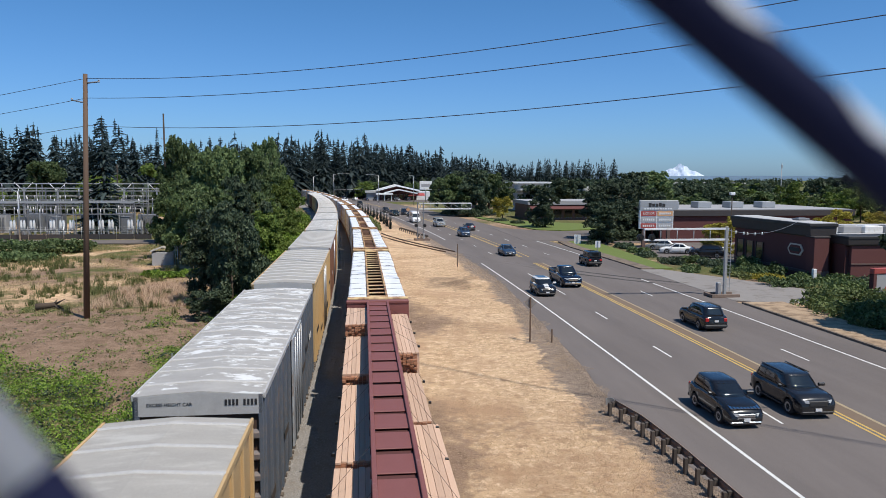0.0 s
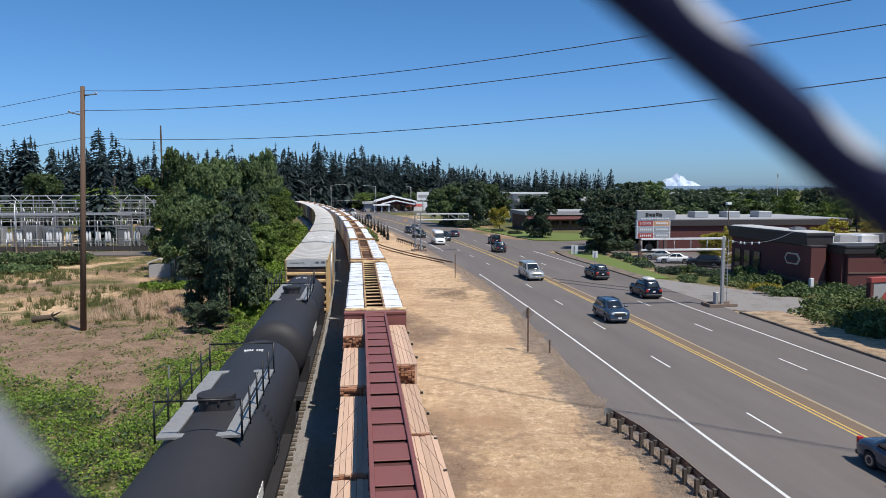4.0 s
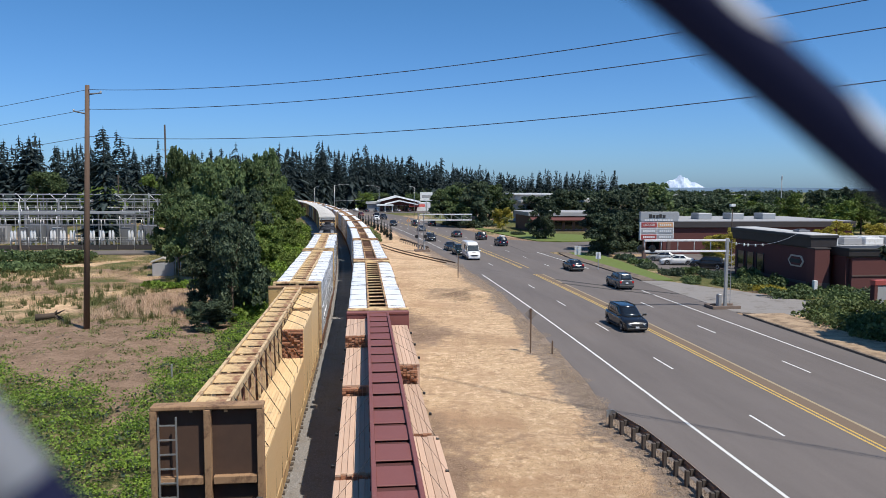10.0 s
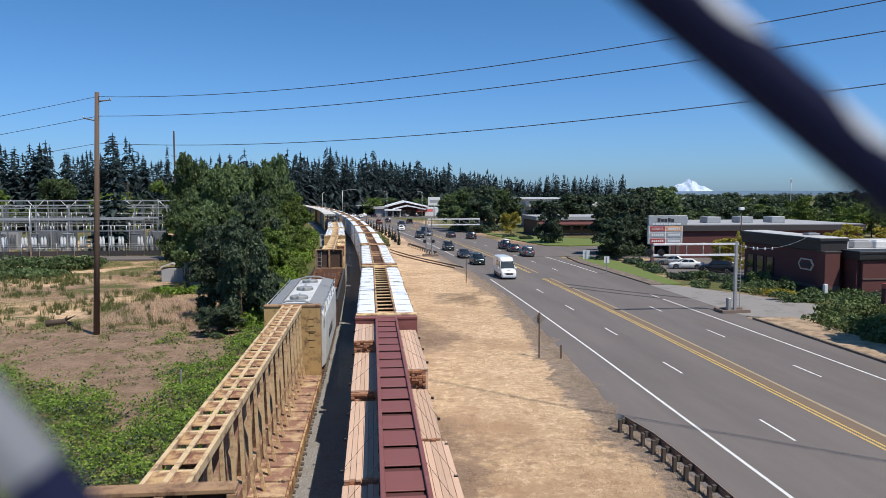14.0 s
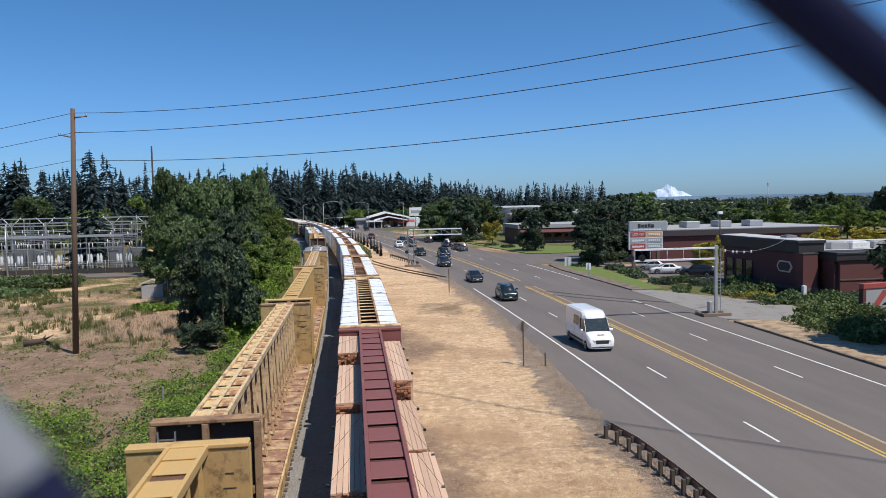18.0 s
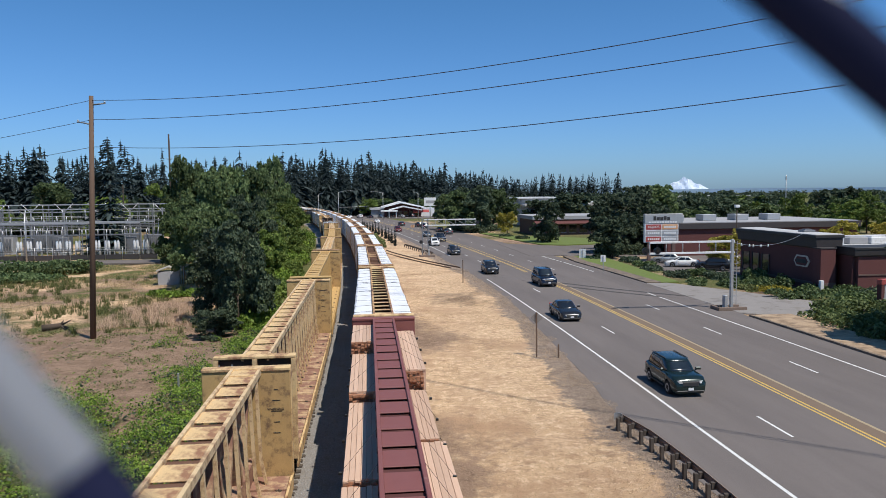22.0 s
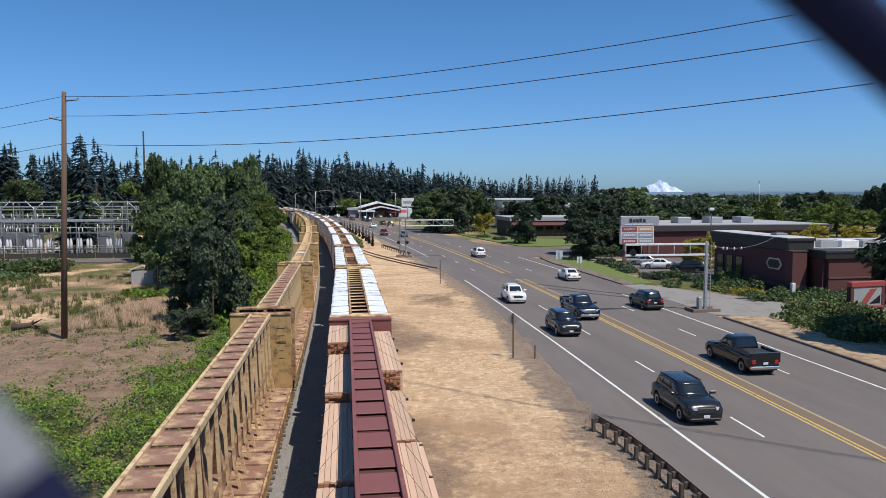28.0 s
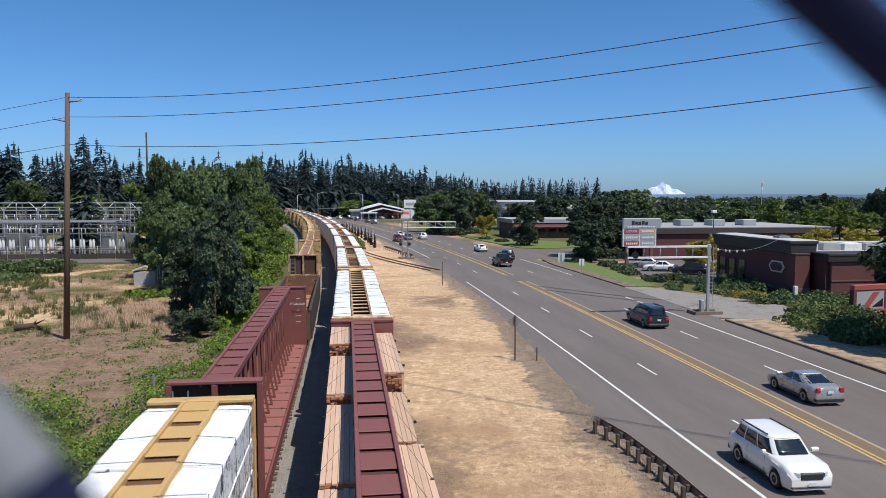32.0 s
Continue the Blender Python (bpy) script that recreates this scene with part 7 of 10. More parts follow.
# who drives where: (vehicle, lane offset, comes towards the bridge, rows of (seconds, metres along the road))
L1, L2_, L3, L4 = 16.55, 20.45, 24.75, 28.35
traffic = []


def drive(v, lane, toward, rows):
    traffic.append((v, lane, toward, rows))


drive(vehicle("retro", "black", "black retro hatchback with silver flame marks", "car", extras=("flames",)), L1, 1, [(0, 29.3), (0.4, 21.3)])
drive(vehicle("suv", "charcoal", "dark charcoal station wagon with roof rails", "car"), L2_, 1, [(0, 30.3), (0.2, 26.3)])
drive(vehicle("mini", "black", "small black hatchback with white roof and hood stripe", "car", roof_paint="white", extras=("stripe", "sunroof")), L1, 1, [(0, 65), (1, 47.6), (2, 29.6), (2.5, 20.6)])
drive(vehicle("pickup", "navy", "dark blue crew-cab pickup truck", "pickup truck", extras=("chrome",)), L2_, 1, [(0, 71), (1, 50.4), (2, 28.4)])
drive(vehicle("sedan", "blue", "slate blue four-door sedan", "car"), L2_, 1, [(0, 100), (1, 81), (2, 62), (3, 42), (3.5, 32)])
drive(vehicle("suv", "blue", "slate blue sport utility car", "car"), L2_, 1, [(0, 134), (1, 112.5), (2, 93.5), (3, 76), (3.5, 66), (5.5, 30)])
drive(vehicle("pickup", "silver", "silver pickup truck with a canopy", "pickup truck", cap=True), L2_, 1, [(0, 162), (1, 146), (2, 127), (3, 106), (3.5, 95), (5.5, 56), (6.5, 36), (7, 26)])
drive(vehicle("van", "white", "tall white panel van", "van"), L1 + 0.75, 1, [(0, 178), (3, 151), (5.5, 129), (6.5, 123), (7.5, 117), (8.5, 113.6), (10, 111.5), (11, 109.5), (12, 105.5), (13, 99), (14, 92), (15, 84.5), (15.5, 79.5), (17.5, 56), (18.5, 46), (19.5, 34.3), (20.5, 24), (21, 18.5)])
drive(vehicle("minivan", "black", "black minivan with tinted glass", "car"), L2_, 1, [(3.5, 160), (5.5, 128), (6.5, 112), (7.5, 95.5), (8.5, 79), (9.5, 62), (10.5, 45), (11.5, 28)])
drive(vehicle("suv", "green", "dark green sport utility car", "car"), L1 + 0.2, 1, [(0, 210), (5.5, 145), (7, 131), (8, 124), (9, 120.5), (11, 118), (12, 116), (13, 113), (14, 110), (15, 106), (15.5, 103), (17.5, 83), (18.5, 74), (19.5, 64), (20.5, 53), (21.5, 42), (22.5, 31), (23.2, 23)])
drive(vehicle("sedan", "charcoal", "charcoal grey four-door sedan", "car"), L1 + 0.2, 1, [(0, 215), (5.5, 154), (7, 146), (8, 138), (9, 132), (10, 127.6), (12, 124), (14, 122), (15.5, 119), (17.5, 102), (18.5, 95), (19.5, 86.5), (20.5, 76), (21.5, 66), (22.5, 53.5), (23.5, 41.5), (24.5, 29)])
drive(vehicle("suv", "charcoal", "dark grey sport utility car with roof rails", "car"), L1 + 0.15, 1, [(0, 230), (5.5, 166), (9, 155), (11, 147), (13, 140), (15.5, 137), (17.5, 127), (19, 118.5), (20.5, 107.7), (22, 97), (23, 88), (24.5, 73), (26.5, 50), (27.5, 38), (28.5, 25.5)])
drive(vehicle("wagon", "navy", "large dark blue sport utility car", "car"), L2_ + 0.2, 1, [(12, 230), (17.5, 150), (18.5, 142.5), (19, 137.5), (20, 120.5), (21, 101.5), (22, 83), (23, 63.5), (24, 43.5), (24.5, 34)])
drive(vehicle("suv", "black", "glossy black compact crossover with roof rails", "car"), L1 + 0.2, 1, [(10, 215), (17.5, 155), (19, 148.5), (20, 146.5), (21, 139), (22, 129), (23, 116), (24, 103), (24.5, 95.5), (26.5, 72), (27.5, 60), (28.5, 47), (29.5, 35), (30.5, 23)])
drive(vehicle("suv", "white", "white compact sport utility car with dark glass", "car"), L1 + 0.2, 1, [(12, 235), (17.5, 188), (19, 180), (20, 173), (21, 163), (22, 153), (23, 141), (24, 127.5), (24.5, 120), (26.5, 89), (27.5, 77), (28.5, 64.5), (29.5, 53), (30.5, 41.5), (31.5, 30), (32, 24)])
drive(vehicle("pickup", "navy", "dark blue pickup truck with a chrome grille", "pickup truck"), L2_ + 0.15, 1, [(14, 240), (17.5, 208), (19, 197), (21, 182), (22, 168), (23, 148), (24, 130), (24.5, 122), (26.5, 87), (27.5, 70), (28.5, 52), (29.5, 35), (30, 26)])
drive(vehicle("sedan", "white", "white sedan far down the road", "car"), L2_, 1, [(20, 300), (26.5, 257), (28, 244), (29, 228), (30, 210), (32, 196)])
drive(vehicle("suv", "red", "dark red sport utility car far down the road", "car"), L1, 1, [(6, 330), (13, 270), (15.5, 258), (17.5, 243), (20, 225), (24, 205), (28, 196), (32, 176)])
drive(vehicle("sedan", "grey", "grey sedan far down the road", "car"), L2_, 1, [(0, 205), (3, 195), (6, 190), (10, 188), (14, 190), (20, 186), (26, 188), (32, 184)])
# away from the bridge
drive(vehicle("suv", "black", "black sport utility car", "car"), L3, 0, [(0, 49), (0.5, 59), (1, 69), (3, 106), (5, 138)])
drive(vehicle("jeep", "black", "boxy black off-road car", "car"), L4, 0, [(0, 87), (1, 100), (2, 111), (3, 127), (3.5, 134), (6, 165), (8, 190)])
drive(vehicle("suv", "charcoal", "charcoal sport utility car", "car"), L4, 0, [(0.5, 37), (1.5, 51), (2.5, 66), (3.5, 78), (5.5, 101), (7, 119), (8, 130), (9, 143), (10, 155), (11, 158), (13, 168), (15.5, 183), (19, 215)])
drive(vehicle("suv", "navy", "dark sport utility car with a roof box", "car", extras=("box",)), L4, 0, [(2, 39), (3, 55), (3.5, 62), (5.5, 89), (6.5, 104), (7.5, 116), (8.5, 129), (9.5, 136), (11, 138.5), (14, 141), (15.5, 152), (19, 195)])
drive(vehicle("sedan", "black", "black sedan with dark windows", "car"), L4, 0, [(5.5, 44), (6.5, 57), (7.5, 68), (8.5, 78), (9.5, 88.5), (10.5, 100), (11.5, 110), (12.5, 121), (13.5, 131), (14.5, 137), (15.5, 146), (20, 190)])
drive(vehicle("suv", "grey", "dark grey sport utility car", "car"), L4 - 0.1, 0, [(7, 35.5), (8, 50.5), (9, 64), (10, 76.5), (11, 87.5), (12, 101), (13, 112), (14, 124), (15, 132), (15.5, 138), (20, 180)])
drive(vehicle("sedan", "charcoal", "dark sedan waiting far down the road", "car"), L3, 0, [(0, 150), (2, 158), (5.5, 165), (10, 164), (13, 176), (15.5, 190), (19, 225)])
drive(vehicle("suv", "white", "white sport utility car", "car"), L3 - 0.4, 0, [(23, 32), (23.5, 41), (24, 50), (24.5, 59), (26.5, 99), (27.5, 115), (28.5, 134), (29.5, 150), (30.5, 164), (31.5, 178), (32, 185)])
drive(vehicle("sedan", "white", "plain white four-door sedan", "car"), L4, 0, [(24.5, 36), (26.5, 66), (27.5, 81), (28.5, 96), (29.5, 110.5), (30.5, 119), (31.5, 132), (32, 141)])
drive(vehicle("suv", "black", "black sport utility car with tinted glass", "car"), L4 + 0.1, 0, [(26.5, 42), (27.5, 57), (28.5, 72.5), (29.5, 88), (30.5, 103), (31.5, 115), (32, 122)])
drive(vehicle("pickup", "black", "black crew-cab pickup truck", "pickup truck"), L3, 0, [(27.5, 32), (28.5, 50), (29.5, 68), (30.5, 85), (31.5, 102), (32, 111)])
drive(vehicle("minivan", "charcoal", "charcoal grey family minivan", "car"), L3 + 0.3, 0, [(30.6, 32), (31, 39), (31.5, 47.5), (32, 57)])
drive(vehicle("coupe", "silver", "low silver-grey two-door coupe", "car"), L3, 0, [(31.5, 26), (32, 34.5)])


def parked(kind, paint, x, y, turn, label):
    v = vehicle(kind, paint, label, "car")
    v.matrix_basis = pose(x, y, 0.12 if y < 200 else 0.06, 0, 0, turn)


parked("sedan", "white", 45.0, 101, 75, "parked white sedan in the parking lot")
parked("suv", "white", 50.5, 99.5, 80, "white sport utility car in the lot")
parked("suv", "charcoal", 47.0, 95.5, 60, "parked dark sport utility car beside the building")
parked("sedan", "silver", 45.2, 106.5, 70, "silver sedan in the parking lot")
for i, (k, p) in enumerate((("suv", "black"), ("sedan", "white"), ("suv", "white"), ("sedan", "navy"), ("suv", "silver"), ("pickup", "black"), ("sedan", "silver"), ("suv", "charcoal"))):
    parked(k, p, -14 + i * 5.0, 342 + (i % 3) * 3 - abs(i - 4) * 0.3 + 8, 20, "parked car before the low white-roofed store")


# ---- plants ----
def quads(pts, size, nrm=None, seed=1, aspect=1.5, flat=0.0):
    """Leaf quads at many points, each turned its own way."""
    r = np.random.RandomState(seed)
    n = len(pts)
    d = r.normal(size=(n, 3))
    if nrm is not None:
        d = d * (1 - flat) + nrm * flat * 1.8
    d /= np.linalg.norm(d, axis=1)[:, None] + 1e-9
    u = np.cross(d, r.normal(size=(n, 3)))
    u /= np.linalg.norm(u, axis=1)[:, None] + 1e-9
    v = np.cross(d, u)
    s = (size * r.uniform(0.6, 1.4, n))[:, None]
    a, b = u * s * aspect * 0.5, v * s * 0.5
    vs = np.stack([pts - a, pts - b * 0.9, pts + a, pts + b * 0.9], 1).reshape(-1, 3)
    fs = np.arange(4 * n).reshape(-1, 4)
    return vs, fs


def np_mesh(name, vs, fs, material):
    me = bpy.data.meshes.new(name)
    me.from_pydata(vs.tolist(), [], fs.tolist())
    me.materials.append(material)
    me.update()
    return me


def tri_leaves(p, size, nrm, seed, flat=0.4, aspect=1.5):
    """One small three-cornered leaf cluster at each point, facing mostly outwards."""
    r = np.random.RandomState(seed + 900)
    n = len(p)
    d = r.normal(size=(n, 3)) * (1 - flat) + nrm * flat * 1.8
    d /= np.linalg.norm(d, axis=1)[:, None] + 1e-9
    u = np.cross(d, r.normal(size=(n, 3)))
    u /= np.linalg.norm(u, axis=1)[:, None] + 1e-9
    v = np.cross(d, u)
    s = (size * r.uniform(0.55, 1.5, n))[:, None]
    vs = np.stack([p - u * s * aspect * 0.5, p + u * s * aspect * 0.5, p + v * s * 0.95], 1).reshape(-1, 3)
    return vs, np.arange(3 * n).reshape(-1, 3)


def lobes(seed, n, h, r, base=0.25):
    """Centres and radii of the leaf masses that make up a crown: large boughs with smaller sprays round each."""
    rnd = random.Random(seed)
    out = [(0, 0, h * 0.6, r * 0.42), (0, 0, h * 0.4, r * 0.45)]
    lean = rnd.uniform(0, 6.28)
    for k in range(n // 3):
        a = rnd.uniform(0, 6.28)
        z = base + (0.88 - base) * rnd.random() ** 0.85
        w = r * math.sqrt(max(0.12, 1 - ((z - 0.42) / 0.56) ** 2)) * rnd.uniform(0.4, 1.0) * (1 + 0.18 * math.cos(a - lean))
        q = r * rnd.uniform(0.2, 0.34)
        c = (w * math.cos(a), w * math.sin(a), z * h)
        out.append(c + (q,))
        for j in range(4):
            d = Vector((rnd.gauss(0, 1), rnd.gauss(0, 1), rnd.gauss(0.4, 1))).normalized() * q * rnd.uniform(0.7, 1.25)
            out.append((c[0] + d.x, c[1] + d.y, c[2] + d.z * 1.1, q * rnd.uniform(0.3, 0.55)))
    return out


def crown_mesh(name, seed, h, r, leaves, leaf, material, n=22, base=0.25):
    rs = np.random.RandomState(seed)
    lb = lobes(seed, n, h, r, base)
    vol = np.array([q[3] ** 1.7 for q in lb])
    idx = rs.choice(len(lb), leaves, p=vol / vol.sum())
    c = np.array(lb)[idx]
    d = rs.normal(size=(leaves, 3))
    d /= np.linalg.norm(d, axis=1)[:, None]
    d[:, 2] = np.where(d[:, 2] < -0.3, -d[:, 2] * 0.6, d[:, 2])
    rad = c[:, 3] * rs.uniform(0.5, 1.12, leaves) ** 0.6
    p = c[:, :3] + d * rad[:, None] * np.array([1.05, 1.05, 0.9])
    vs, fs = tri_leaves(p, leaf, d, seed)
    return np_mesh(name, vs, fs, material)


def trunk_mesh(seed, h, r, material=None):
    rnd = random.Random(seed)
    gg = Geo()
    rr = max(0.12, h * 0.02)
    gg.tube((0, 0, -0.2), (0.05, 0.02, h * 0.35), rr, rr * 0.75, n=9)
    gg.tube((0.05, 0.02, h * 0.34), (0.1, -0.05, h * 0.75), rr * 0.75, rr * 0.3, n=8)
    for k in range(8):
        a = rnd.uniform(0, 6.28)
        z = rnd.uniform(0.25, 0.6) * h
        gg.tube((0.05, 0, z), (r * 0.6 * math.cos(a), r * 0.6 * math.sin(a), z + h * 0.2), rr * 0.4, rr * 0.12, n=6)
    return fix_normals(gg.mesh("trunk", M_bark))


TREE = {}


def broadleaf(kind, x, y, h, spread, label, seed, z=None, category="tree", name="tree", turn=None):
    """A tree of one of a few grown forms, set to its own height and spread."""
    leafm, n_leaf, leaf, nl, base = {"maple": (L_maple, 14500, 0.26, 78, 0.14), "dark": (L_dark, 15000, 0.25, 78, 0.08), "bright": (L_bright, 12000, 0.26, 60, 0.06),
                                     "gold": (L_gold, 7000, 0.26, 48, 0.2), "far": (L_maple, 8000, 0.34, 60, 0.12), "fardark": (L_dark, 7000, 0.36, 54, 0.1),
                                     "farbright": (L_bright, 8000, 0.33, 60, 0.1)}[kind]
    v = seed % 3
    key = (kind, v)
    if key not in TREE:
        TREE[key] = (trunk_mesh(v + 3, 10.0, 4.0), crown_mesh("crown", v * 11 + len(kind), 10.0, 4.0, n_leaf, leaf, leafm, nl, base))
    t = thing(name, label, category)
    rnd = random.Random(seed)
    t.matrix_basis = Matrix.LocRotScale((x, y, ground_z(x, y) - 0.1 if z is None else z), Euler((0, 0, rnd.uniform(0, 6.28))), (spread / 4.0, spread / 4.0, h / 10.0))
    part("trunk", TREE[key][0], M_bark, t)
    part("crown", TREE[key][1], leafm, t)
    return t


def conifer_arrays(seed, levels=30, per=6, slim=0.16, gap=0.0, droop=0.4, crown=0.06, wide=0.15, thick=0.019):
    """A fir of unit height: uneven whorls of drooping boughs, longer on one side, that shorten towards a thin tip."""
    rnd = random.Random(seed)
    vs, fs = [], []
    lean = rnd.uniform(0, 6.28)
    for k in range(3):
        a = k * 2.1 + lean
        o = len(vs)
        vs += [(0.012 * math.cos(a), 0.012 * math.sin(a), 0.86), (0.012 * math.cos(a + 2.6), 0.012 * math.sin(a + 2.6), 0.88), (0, 0, 1.0)]
        fs.append((o, o + 1, o + 2))
    bite = [rnd.uniform(0.72, 1.15) for k in range(9)]
    for k in range(levels):
        f = k / (levels - 1)
        z = crown + (0.985 - crown) * f
        if rnd.random() < gap:
            continue
        reach = slim * (1 - f) ** 0.62 * rnd.uniform(0.7, 1.2) * bite[int(f * 8.99)] + 0.004
        for j in range(max(3, int(per * (1.15 - 0.6 * f)))):
            a = rnd.uniform(0, 6.28)
            rr = reach * rnd.uniform(0.5, 1.25) * (1 + 0.22 * math.cos(a - lean))
            c, s = math.cos(a), math.sin(a)
            dz = -droop * rr * rnd.uniform(0.3, 1.5)
            for q0, q1 in ((0.1, 0.62), (0.45, 1.0)):
                w = wide * rr * rnd.uniform(0.6, 1.2) + 0.004
                th = thick * rnd.uniform(0.5, 1.5) * (1 - 0.5 * f)
                o = len(vs)
                z0, z1 = z + dz * q0 * q0, z + dz * q1 * q1
                vs += [(rr * q0 * c - w * s, rr * q0 * s + w * c, z0 + 0.003), (rr * q0 * c + w * s, rr * q0 * s - w * c, z0), (rr * q1 * c, rr * q1 * s, z1),
                       (rr * q0 * c, rr * q0 * s, z0 + th * 0.4), (rr * (q0 + q1) * 0.5 * c + 0.3 * w * s, rr * (q0 + q1) * 0.5 * s - 0.3 * w * c, (z0 + z1) / 2 - th)]
                fs += [(o, o + 1, o + 2), (o + 3, o + 4, o + 2)]
    return np.array(vs), fs


FIRS = [conifer_arrays(s, 28 + s % 4 * 3, 9, 0.13 + 0.02 * (s % 6), 0.02 + 0.04 * (s % 3), 0.35 + 0.1 * (s % 3), 0.05 + 0.06 * (s % 2)) for s in range(12)]


def fir(x, y, h, label, seed, sparse=False, name="fir_tree", spread=1.0):
    t = thing(name, label, "tree", Matrix.LocRotScale((x, y, ground_z(x, y) - 0.1), Euler((0, 0, seed * 1.7)), (h * spread, h * spread, h)))
    v, f = conifer_arrays(50 + seed, 46, 22, 0.17, 0.2, 0.35, 0.1, 0.1, 0.016) if sparse else conifer_arrays(70 + seed, 60, 12, 0.2, 0.02)
    part("trunk", Geo().tube((0, 0, -0.01), (0, 0, 0.97), 0.014, 0.003, n=8), M_bark, t)
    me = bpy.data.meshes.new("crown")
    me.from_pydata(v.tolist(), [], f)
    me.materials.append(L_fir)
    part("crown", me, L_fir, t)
    return t


# fir forest on the horizon
rnd = random.Random(12)
vs_all, fs_all, off = [], [], 0
a = -40.0
while a < 13.4:
    for row in range(4 if a > -8 else 3):
        az = radians(a + rnd.uniform(-0.45, 0.45))
        row += a <= -8
        dist = lerp_table([(-40, 270), (-20, 260), (-8, 290), (-5.6, 425), (2, 440), (6, 460), (13.5, 640)], a) * (0.9 + 0.06 * row)
        el = lerp_table([(-40, 3.25), (-24.6, 3.3), (-20, 3.3), (-16, 2.85), (-10, 2.75), (-4.2, 3.1), (0, 2.85), (3, 2.5), (7.1, 1.8), (9.2, 1.65), (11.4, 1.3), (13.4, 0.8)], a)
        swell = 1 + 0.14 * noise.noise(Vector((a * 0.55, 3.3, 0)))
        h = 10.9 + dist * math.tan(radians(el * 1.07 * swell * (rnd.uniform(0.6, 0.88) if row < 2 else rnd.uniform(0.7, 1.0))))
        if rnd.random() < 0.1:
            h *= 1.13
        v, f = FIRS[rnd.randrange(12)]
        kw = rnd.uniform(0.75, 1.35) * (270 / dist) ** 0.25 * (1.4 if a > 1 else 1)
        q = v * np.array([h * kw, h * kw, h])
        t = rnd.uniform(0, 6.28)
        c, s = math.cos(t), math.sin(t)
        q = np.stack([q[:, 0] * c - q[:, 1] * s + dist * math.sin(az), q[:, 0] * s + q[:, 1] * c + dist * math.cos(az), q[:, 2]], 1)
        vs_all.append(q)
        fs_all += [tuple(i + off for i in ff) for ff in f]
        off += len(q)
    a += rnd.uniform(0.22, 0.42) if a > -8 else rnd.uniform(0.3, 0.55)
a = 13.2
while a < 19.6:
    for row in range(2):
        az = radians(a + rnd.uniform(-0.2, 0.2))
        dist = 560 * (1 + 0.08 * row)
        h = 10.9 + dist * math.tan(radians(rnd.uniform(1.0, 1.7)))
        v, f = FIRS[rnd.randrange(12)]
        q = v * np.array([h * 1.0, h * 1.0, h]) + np.array([dist * math.sin(az), dist * math.cos(az), 0])
        vs_all.append(q)
        fs_all += [tuple(i + off for i in ff) for ff in f]
        off += len(q)
    a += 0.24
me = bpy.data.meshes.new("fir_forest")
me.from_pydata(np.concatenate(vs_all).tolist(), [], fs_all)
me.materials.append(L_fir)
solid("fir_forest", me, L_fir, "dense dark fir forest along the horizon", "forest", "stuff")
# low woods in front of and beside the firs
rs = np.random.RandomState(5)
pts, cen = [], []
for k in range(640):
    az = rnd.uniform(-40, 44) if k < 420 else rnd.uniform(14, 44)
    dist = rnd.uniform(230, 330) if az < 2 else rnd.uniform(330, 520) if az < 21 else rnd.uniform(300, 700) if k < 420 else rnd.uniform(700, 1500)
    h = rnd.uniform(6, 12) if az < 2 else rnd.uniform(5, 10) if k < 420 else rnd.uniform(8, 12)
    if -6 < az < 6.5:
        dist, h = rnd.uniform(400, 470), rnd.uniform(7, 12)
    cen.append((dist * math.sin(radians(az)), dist * math.cos(radians(az)), h))
for (x, y, h) in cen:
    m = 80
    d = rs.normal(size=(m, 3))
    d /= np.linalg.norm(d, axis=1)[:, None]
    d[:, 2] = abs(d[:, 2])
    pts.append(np.array([x, y, h * 0.25]) + d * np.array([h * 0.6, h * 0.6, h * 0.75]) * rs.uniform(0.6, 1.05, (m, 1)))
pts = np.concatenate(pts)
vs, fs = quads(pts, 1.7, seed=9)
solid("distant_woods", np_mesh("distant_woods", vs, fs, L_dark), L_dark, "low dark green woods before the horizon", "woods", "stuff")

